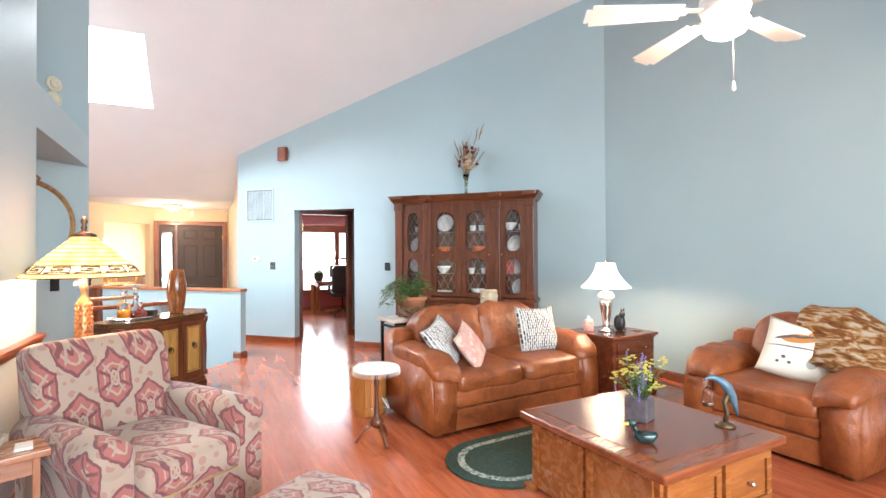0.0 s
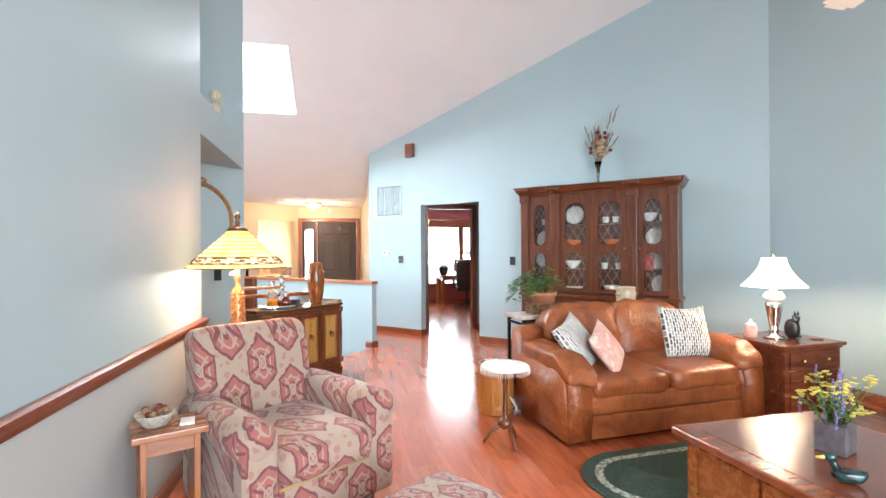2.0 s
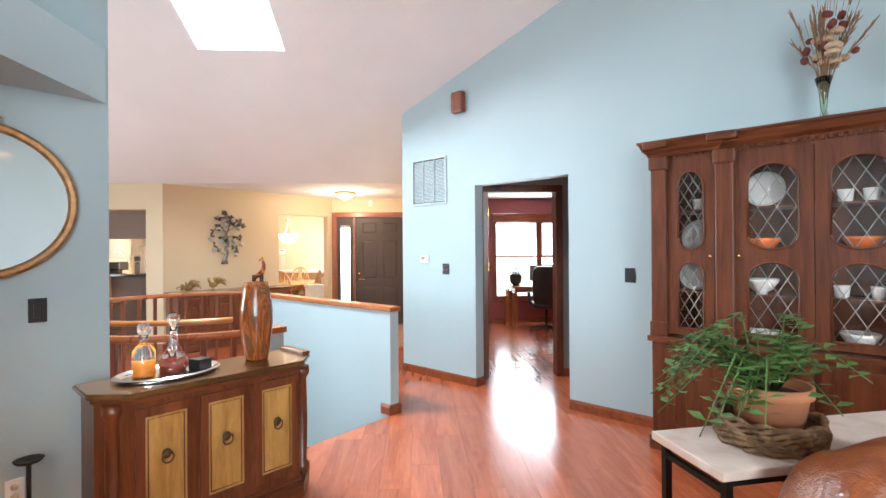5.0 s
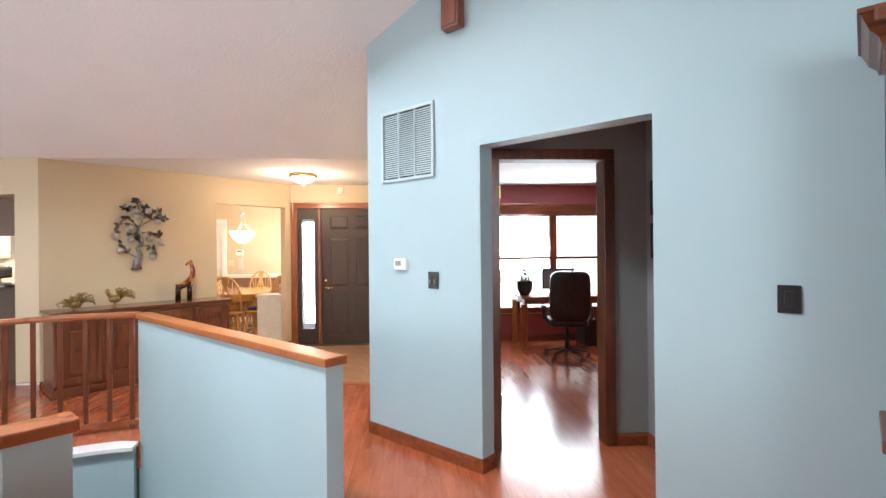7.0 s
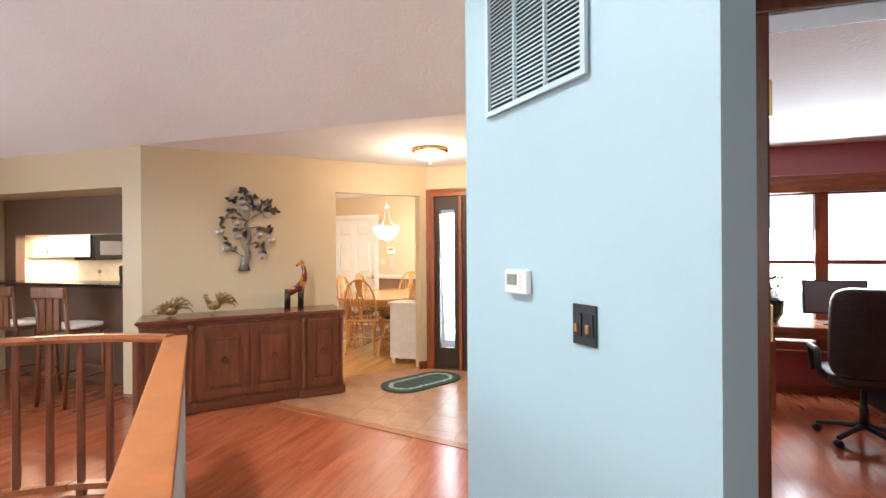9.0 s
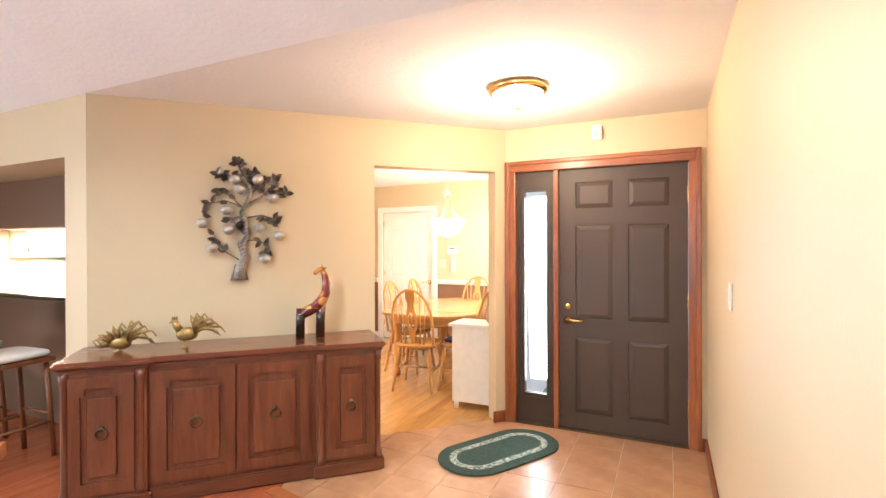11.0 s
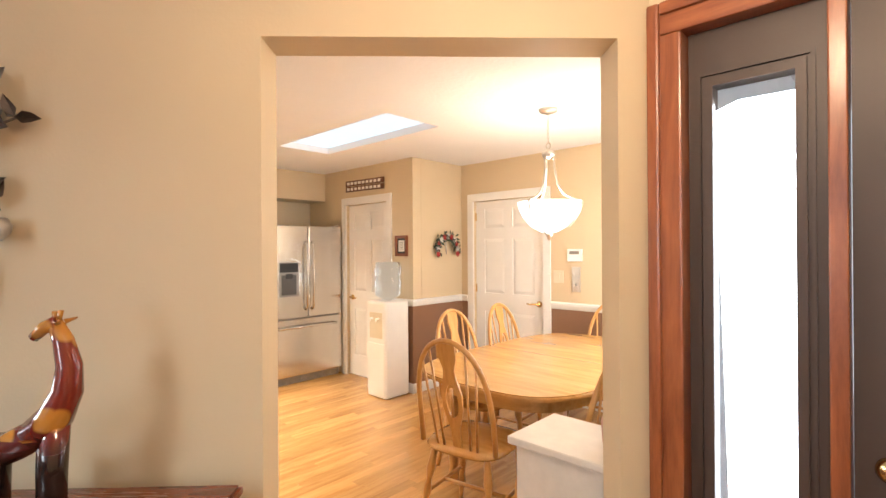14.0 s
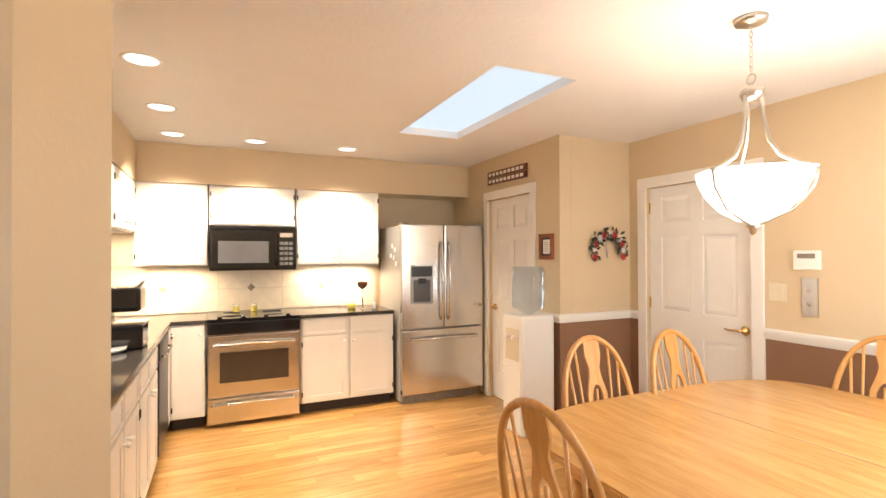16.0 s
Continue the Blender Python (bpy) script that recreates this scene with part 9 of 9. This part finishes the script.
# ---------------------------------------------------------------- dining set
def oak_table(m):
    ob = thing("dining_table", m, "large golden oak dining table with rounded ends", "dining table")

    def sup(hx, hy, e, n=56):
        return [(hx * math.copysign(abs(math.cos(a)) ** e, math.cos(a)), hy * math.copysign(abs(math.sin(a)) ** e, math.sin(a))) for a in [2 * math.pi * k / n for k in range(n)]]

    part("top", prism(sup(0.60, 0.94, 0.55), 0.722, 0.75, bevel=0.008), M_OAKT, ob)
    part("apron", prism(sup(0.50, 0.83, 0.55), 0.63, 0.722), M_OAKT, ob)
    part("leaf_seam", B(-0.585, -0.0015, 0.7495, 0.585, 0.0015, 0.7507), M_WALNUT, ob)
    for x in (-0.38, 0.38):
        for y in (-0.62, 0.62):
            part("leg", lathe([(0.03, 0), (0.038, 0.03), (0.026, 0.08), (0.045, 0.25), (0.055, 0.40), (0.035, 0.47), (0.05, 0.50), (0.05, 0.64)], 16, at=(x, y, 0)), M_OAKF, ob)
    return ob


TABLE = (-2.13, 13.83)
oak_table(pose(*TABLE, 0.002))


def windsor(m):
    """Local +y is the way it faces."""
    ob = thing("windsor_chair", m, "golden oak bow back Windsor chair with a pierced splat", "chair", "chairs round the table")
    st_ = cushion(0.44, 0.43, 0.045, 0.55, 0.6, 30, 8, at=(0, 0.0, 0.445))
    part("seat", st_, M_OAKT, ob)
    n = 22

    def bow(f):
        a = math.pi * f
        return Vector((0.205 * math.cos(a) * (1 + 0.06 * math.sin(a)), -0.17 - 0.11 * math.sin(a) ** 0.8, 0.46 + 0.535 * math.sin(a) ** 0.62))

    part("bow", tube([bow(k / n) for k in range(n + 1)], 0.0135, 8), M_OAKF, ob, "bent oak bow")
    for k in (-3, -2, 2, 3):
        x = k * 0.046
        f = math.acos(max(-1, min(1, x * 1.10 / 0.217))) / math.pi
        part("spindle", tube([(x * 0.8, -0.175, 0.46), bow(f)], 0.0065, 6), M_OAKF, ob)
    sp_ = [(-0.022, 0.0), (0.022, 0.0), (0.026, 0.10), (0.055, 0.20), (0.058, 0.28), (0.035, 0.36), (0.030, 0.40), (0.048, 0.46), (0.046, 0.53), (-0.046, 0.53), (-0.048, 0.46), (-0.030, 0.40), (-0.035, 0.36), (-0.058, 0.28), (-0.055, 0.20), (-0.026, 0.10)]
    hol = [(0.034 * math.cos(a), 0.24 + 0.085 * math.sin(a)) for a in [2 * math.pi * k / 16 for k in range(16)]]
    bm = holed(sp_, [hol], 0.010)
    part("splat", moved(bm, Matrix.Translation((0, -0.175, 0.462)) @ pose(0, 0, 0, 11.5)), M_OAKF, ob, "pierced vase shaped splat")
    b2 = tube([(0.0, -0.215, 0.62), (0.0, -0.23, 0.76)], 0.008, 6)
    part("splat_bar", b2, M_OAKF, ob)
    for x, y, dx, dy in ((-0.16, 0.15, -0.05, 0.05), (0.16, 0.15, 0.05, 0.05), (-0.15, -0.15, -0.05, -0.07), (0.15, -0.15, 0.05, -0.07)):
        bm = bmesh.new()
        pts = [(x + dx * f, y + dy * f, 0.43 * (1 - f)) for f in [k / 8 for k in range(9)]]
        tube(pts, 0.019, 8, bm)
        for i, v in enumerate(bm.verts):
            ring = i // 8
            c = Vector(pts[min(ring, 8)])
            v.co = c + (v.co - c) * (0.75, 0.95, 1.25, 0.7, 1.2, 0.75, 1.0, 0.8, 0.6)[min(ring, 8)]
        part("leg", bm, M_OAKF, ob)
    for x in (-0.185, 0.185):
        part("side_stretcher", tube([(x, 0.17, 0.20), (x, -0.19, 0.20)], 0.010, 6), M_OAKF, ob)
    part("cross_stretcher", tube([(-0.185, -0.01, 0.20), (0.185, -0.01, 0.20)], 0.010, 6), M_OAKF, ob)
    return ob


ch = windsor(pose(-2.07, 12.90, 0.002, 0, 0, 10) @ Matrix.Scale(1.05, 4))
CHAIRS = [(-2.50, 13.50, -90), (-2.47, 14.05, -86), (-2.14, 14.56, 180), (-1.60, 13.06, 88)]
for x, y, a in CHAIRS:
    copy_thing(ch, pose(x, y, 0.002, 0, 0, a))
single("seat_pad", cushion(0.38, 0.38, 0.04, 0.6, 0.4, 24, 8, at=(0, 0, 0.02)), plain("navy_cloth", (0.015, 0.02, 0.06, 1), 0.9), pose(-1.60, 13.06, 0.493, 0, 0, 88), "navy blue cushion on the dining chair seat", "cushion")
ob = thing("white_cabinet", pose(-1.27, 12.56, 0.002), "low whitewashed cabinet beside the kitchen opening", "cabinet")
part("body", B(-0.20, -0.14, 0.07, 0.20, 0.16, 0.75, 0.004), M_WASHED, ob)
part("top", B(-0.225, -0.165, 0.75, 0.225, 0.18, 0.78, 0.006), M_WASHED, ob)
for x in (-0.17, 0.17):
    for y in (-0.11, 0.13):
        part("foot", lathe([(0.018, 0), (0.024, 0.07)], 10, at=(x, y, 0)), M_WASHED, ob)
part("door", B(-0.18, 0.16, 0.10, 0.18, 0.175, 0.74, 0.003), M_WASHED, ob)
single("floral_jar", lathe([(0.04, 0), (0.055, 0.02), (0.06, 0.09), (0.045, 0.14), (0.05, 0.15), (0.04, 0.15), (0, 0.14)], 20), M_FLORAL, pose(-1.13, 12.56, 0.783), "small floral china jar on the white cabinet", "jar")


def pendant(m):
    ob = thing("pendant_light", m, "lit bowl pendant in brushed nickel with swept arms", "pendant light")
    part("canopy", lathe([(0, 0.0), (0.065, -0.002), (0.06, -0.02), (0.02, -0.035), (0, -0.036)][::-1], 24), M_NICKEL, ob)
    bm = bmesh.new()
    for k in range(9):
        c = -0.045 - 0.02 * k
        tube([(0.007 * math.cos(a) if k % 2 else 0, 0 if k % 2 else 0.007 * math.cos(a), c + 0.013 * math.sin(a)) for a in [2 * math.pi * j / 10 for j in range(11)]], 0.002, 4, bm)
    part("chain", bm, M_NICKEL, ob)
    part("loop", tube([(0.018 * math.cos(a), 0, -0.245 + 0.02 * math.sin(a)) for a in [2 * math.pi * j / 16 for j in range(17)]], 0.004, 6), M_NICKEL, ob)
    part("hub", lathe([(0.0, -0.335), (0.035, -0.33), (0.045, -0.31), (0.045, -0.29), (0.02, -0.275), (0, -0.265)], 24), M_NICKEL, ob)
    for k in range(3):
        a = radians(120 * k + 25)
        c, s = math.cos(a), math.sin(a)
        part("arm", tube([(0.035 * c, 0.035 * s, -0.31), (0.04 * c, 0.04 * s, -0.40), (0.06 * c, 0.06 * s, -0.50), (0.10 * c, 0.10 * s, -0.565), (0.17 * c, 0.17 * s, -0.605), (0.222 * c, 0.222 * s, -0.62)], 0.008, 8), M_NICKEL, ob)
        part("rib", tube([(0.222 * c, 0.222 * s, -0.62), (0.207 * c, 0.207 * s, -0.69), (0.14 * c, 0.14 * s, -0.78), (0.02 * c, 0.02 * s, -0.835)], 0.005, 6), M_NICKEL, ob)
    part("bowl", lathe([(0.0, -0.825), (0.055, -0.818), (0.122, -0.78), (0.176, -0.72), (0.205, -0.66), (0.213, -0.62), (0.207, -0.62), (0.167, -0.72), (0.05, -0.808), (0, -0.815)], 40), M_GLOBE, ob, "glowing frosted glass bowl").visible_shadow = False
    part("finial", lathe([(0, -0.875), (0.010, -0.87), (0.014, -0.85), (0.028, -0.838), (0.02, -0.825), (0, -0.824)], 16), M_NICKEL, ob)
    return ob


pendant(pose(-2.16, 13.82, FLAT) @ Matrix.Diagonal((1, 1, 1.04, 1)))
for lx, ly in ((-3.69, 11.43), (-4.55, 11.43), (-5.33, 11.43), (-5.34, 12.06), (-5.33, 12.86)):
    ob = thing("downlight", pose(lx, ly, FLAT), "lit round recessed ceiling light", "recessed light", "kitchen downlights")
    part("trim_ring", lathe([(0.075, -0.002), (0.088, -0.008), (0.095, -0.004), (0.095, -0.0005)], 28), M_WHITE, ob)
    part("lens", lathe([(0, -0.003), (0.076, -0.003), (0.076, -0.001)], 28), M_GLOBE, ob, "glowing lens").visible_shadow = False
# things on the counters
ob = thing("coffee_maker", pose(-4.30, 11.22, 0.922, 0, 0, 180) @ Matrix.Scale(1.1, 4), "black pod coffee maker on the counter", "coffee maker")
part("base", B(-0.11, -0.14, 0, 0.11, 0.13, 0.13, 0.010), M_GLOSSBLACK, ob)
part("drip_tray", B(-0.09, -0.15, 0.13, 0.09, 0.0, 0.142, 0.003), M_NICKEL, ob, "silvery drip tray")
part("tower", B(-0.10, 0.02, 0.13, 0.10, 0.13, 0.22, 0.012), M_GLOSSBLACK, ob)
part("head", B(-0.11, -0.13, 0.20, 0.11, 0.135, 0.33, 0.025, 3), M_GLOSSBLACK, ob)
part("handle", tube([(-0.07, -0.10, 0.33), (-0.06, -0.12, 0.355), (0.06, -0.12, 0.355), (0.07, -0.10, 0.33)], 0.010, 6), M_NICKEL, ob)
for y, lb in ((11.92, 0.0), (12.08, 0.0)):
    ob = thing("spice_jar", pose(-5.92, y, 0.927), "small jar with yellow contents behind the cooktop", "jar", "yellow jars")
    part("jar", lathe([(0.028, 0), (0.03, 0.005), (0.03, 0.05), (0.025, 0.055), (0, 0.055)], 16), M_YELLOW, ob)
    part("lid", lathe([(0.028, 0.055), (0.028, 0.07), (0, 0.071)], 16), M_CHINA, ob)
ob = thing("wine_goblet", pose(-5.70, 13.10, 0.922), "brown glass goblet beside the fridge", "goblet")
part("stem", lathe([(0.035, 0), (0.035, 0.004), (0.006, 0.012), (0.006, 0.19), (0.012, 0.20)], 18), M_GLASS, ob)
part("cup", lathe([(0.008, 0.195), (0.045, 0.225), (0.055, 0.255), (0.052, 0.275), (0.045, 0.275), (0, 0.215)], 20), plain("brown_glass", (0.09, 0.03, 0.015, 1), 0.12), ob)
single("yellow_candle", lathe([(0.04, 0), (0.042, 0.05), (0.036, 0.055), (0, 0.05)], 18), M_YELLOW, pose(-5.74, 13.0, 0.922), "short yellow candle on the counter", "candle")
single("salt_shaker", lathe([(0.018, 0), (0.02, 0.05), (0.014, 0.07), (0, 0.075)], 14), M_CHINA, pose(-5.62, 13.2, 0.922), "white salt shaker on the counter", "shaker")
single("dish_cloth", cushion(0.16, 0.11, 0.012, 0.5, 0.3, 20, 6, 0.004, 1, (0, 0, 0.006)), M_LINEN, pose(-3.9, 11.2, 0.921, 0, 0, 20), "folded white cloth on the counter", "cloth")
single("plate_stack", lathe([(0.06, 0), (0.10, 0.012), (0.10, 0.03), (0.09, 0.026), (0, 0.02)], 24), M_CHINA, pose(-4.15, 11.2, 0.922), "white plates on the counter", "plates")


# ---------------------------------------------------------------- floor pieces
def clip(poly, a, b, keep_left):
    """The part of a polygon on one side of the line a-b."""
    out = []

    def side(p):
        d = (b[0] - a[0]) * (p[1] - a[1]) - (b[1] - a[1]) * (p[0] - a[0])
        return d if keep_left else -d

    for k in range(len(poly)):
        p, q = poly[k], poly[(k + 1) % len(poly)]
        sp_, sq = side(p), side(q)
        if sp_ >= 0:
            out.append(p)
        if (sp_ > 0) != (sq > 0) and abs(sp_ - sq) > 1e-12:
            f = sp_ / (sp_ - sq)
            out.append((p[0] + (q[0] - p[0]) * f, p[1] + (q[1] - p[1]) * f))
    out = [p for k, p in enumerate(out) if math.hypot(p[0] - out[k - 1][0], p[1] - out[k - 1][1]) > 2e-4]
    return out if len(out) > 2 and area_of(out) > 1e-5 else []


def area_of(p):
    return abs(sum(p[k][0] * p[(k + 1) % len(p)][1] - p[(k + 1) % len(p)][0] * p[k][1] for k in range(len(p)))) / 2


def ccw(p):
    s = sum(p[k][0] * p[(k + 1) % len(p)][1] - p[(k + 1) % len(p)][0] * p[k][1] for k in range(len(p)))
    return p if s > 0 else p[::-1]


def minus(pieces, hole):
    """Pieces less a convex hole."""
    hole, done = ccw(hole), []
    for rest in pieces:
        for k in range(len(hole)):
            a, b = hole[k], hole[(k + 1) % len(hole)]
            out = clip(rest, a, b, False)
            if out:
                done.append(out)
            rest = clip(rest, a, b, True)
            if not rest:
                break
    return done


def inside(poly, convex):
    convex = ccw(convex)
    for k in range(len(convex)):
        poly = clip(poly, convex[k], convex[(k + 1) % len(convex)], True)
        if not poly:
            return []
    return poly


def piece(loops, top, bottom, ease, bm=None):
    """Low solids over loops with an eased upper edge."""
    bm = bm or bmesh.new()
    for lp in loops:
        lp = ccw(lp)
        n = len(lp)
        cx, cy = sum(p[0] for p in lp) / n, sum(p[1] for p in lp) / n
        ins = []
        for x, y in lp:
            d = math.hypot(x - cx, y - cy) or 1
            ins.append((x - (x - cx) / d * ease * 1.4, y - (y - cy) / d * ease * 1.4))
        lo, mid = [bm.verts.new((x, y, bottom)) for x, y in lp], [bm.verts.new((x, y, top - ease)) for x, y in lp]
        hi = [bm.verts.new((x, y, top)) for x, y in ins]
        bm.faces.new(hi)
        for k in range(n):
            q = (k + 1) % n
            bm.faces.new((lo[k], lo[q], mid[q], mid[k])), bm.faces.new((mid[k], mid[q], hi[q], hi[k]))
    return bm


MID, EAST, NORTH = (-1.2, 7.5), dxy(-4.70, 5.390), dxy(-7.26, 5.390)
WELL_CUTS = ([NORTH] + ARC + [MID], [MID, ARC[-1], NEAR[0]], [MID] + NEAR[:-1] + [EAST], [NEAR[-2], NEAR[-1], EAST], [MID, EAST, NORTH])
WELL_MOUTH = [dxy(-4.66, 4.44), dxy(-4.70, 5.390), dxy(-5.3, 5.390), dxy(-5.3, 4.44)]
TILED = [(-1.83, 10.65), (0.62, 10.13), (0.62, 12.44), (-0.90, 12.44), (-2.14, 11.20)]
KITCH = [(-6.5, 10.76), (-2.56, 10.76), (-0.9, 12.42), (-0.9, 13.2), (-6.5, 13.2)]


def lay_boards(name, floor_ob, material, x0, x1, y0, y1, w, length, holes, near, tone_seed, label):
    """Boards along y; those in the near stretch are parts, the rest is joined."""
    rnd = random.Random(tone_seed)
    whole = mesh_of(name, piece([[(0.0003, 0.0003), (w - 0.0003, 0.0003), (w - 0.0003, length - 0.0003), (0.0003, length - 0.0003)]], 0.0, -0.011, 0.0007), material)
    rest, count = bmesh.new(), 0
    n = int((x1 - x0) / w) + 1
    for i in range(n):
        y = y0 - rnd.uniform(0, length)
        while y < y1:
            x = x0 + i * w
            q = [(x + 0.0003, y + 0.0003), (x + w - 0.0003, y + 0.0003), (x + w - 0.0003, y + length - 0.0003), (x + 0.0003, y + length - 0.0003)]
            full = [inside(q, [(x0, y0), (x1, y0), (x1, y1), (x0, y1)])]
            if not full[0]:
                y += length
                continue
            for h in holes:
                full = minus(full, h)
            cx, cy = x + w / 2, y + length / 2
            y += length
            if not full:
                continue
            uncut = len(full) == 1 and abs(area_of(full[0]) - area_of(q)) < 1e-6
            if near(cx, cy) and count < 300:
                if uncut:
                    o = new(name, whole)
                    o.location = (x, q[0][1] - 0.0003, 0)
                else:
                    o = new(name, mesh_of(name, moved(piece(full, 0.0, -0.011, 0.0002), Matrix.Translation((-x, -q[0][1], 0))), material))
                    o.location = (x, q[0][1], 0)
                o.parent = floor_ob
                count += 1
            else:
                piece(full, 0.0, -0.011, 0.0002, rest)
    o = new(name + "_rest", mesh_of(name + "_rest", rest, material))
    o.parent = floor_ob
    tagged(o, label, kind="stuff")


lay_boards("plank", bpy.data.objects["floor"], M_LAM, -6.05, 4.68, -2.5, 12.42, 0.192, 1.29, WELL_CUTS + (WELL_MOUTH, TILED, KITCH),
           lambda x, y: -1.0 < x < 3.6 and 2.0 < y < 11.2, 4, "red-brown laminate planks")
lay_boards("oak_strip", bpy.data.objects["floor_kitchen"], M_OAK, -6.05, -0.95, 10.78, 15.1, 0.083, 0.95, ([(-2.64, 10.70), (-0.90, 12.44), (-0.5, 10.70)], [(-6.2, 10.7), (-6.2, 10.78), (-2.5, 10.78), (-2.5, 10.7)]),
           lambda x, y: -5.4 < x < -1.4 and 11.6 < y < 14.0, 6, "light oak floor strips")
# hall tiles inside a wooden border
ht = setting("floor_hall", piece([TILED], -0.004, -0.0115, 0.001), M_GROUT, "tan tiled floor inside the front door", "floor")
T, G = 0.328, 0.003
for i in range(9):
    for j in range(9):
        x, y = -2.3 + i * (T + G), 10.1 + j * (T + G)
        lp = inside([(x, y), (x + T, y), (x + T, y + T), (x, y + T)], TILED)
        if lp and area_of(lp) > 0.002:
            o = new("tile", mesh_of("tile", moved(piece([lp], 0.0, -0.005, 0.0015), Matrix.Translation((-x, -y, 0))), M_HALLTILE))
            o.parent, o.location = ht, (x, y, 0)
a, b = Vector((-1.87, 10.655, 0)), Vector((0.60, 10.13, 0))
dd = (b - a).normalized()
nn = Vector((-dd.y, dd.x, 0))
strip = [a - nn * 0.085, b - nn * 0.085, b, a]
single("threshold_strip", piece([[(p.x, p.y) for p in strip]], 0.007, -0.003, 0.002), M_CAPW, pose(0, 0, 0), "honey wooden border strip between tile and laminate", "threshold", kind="structure")
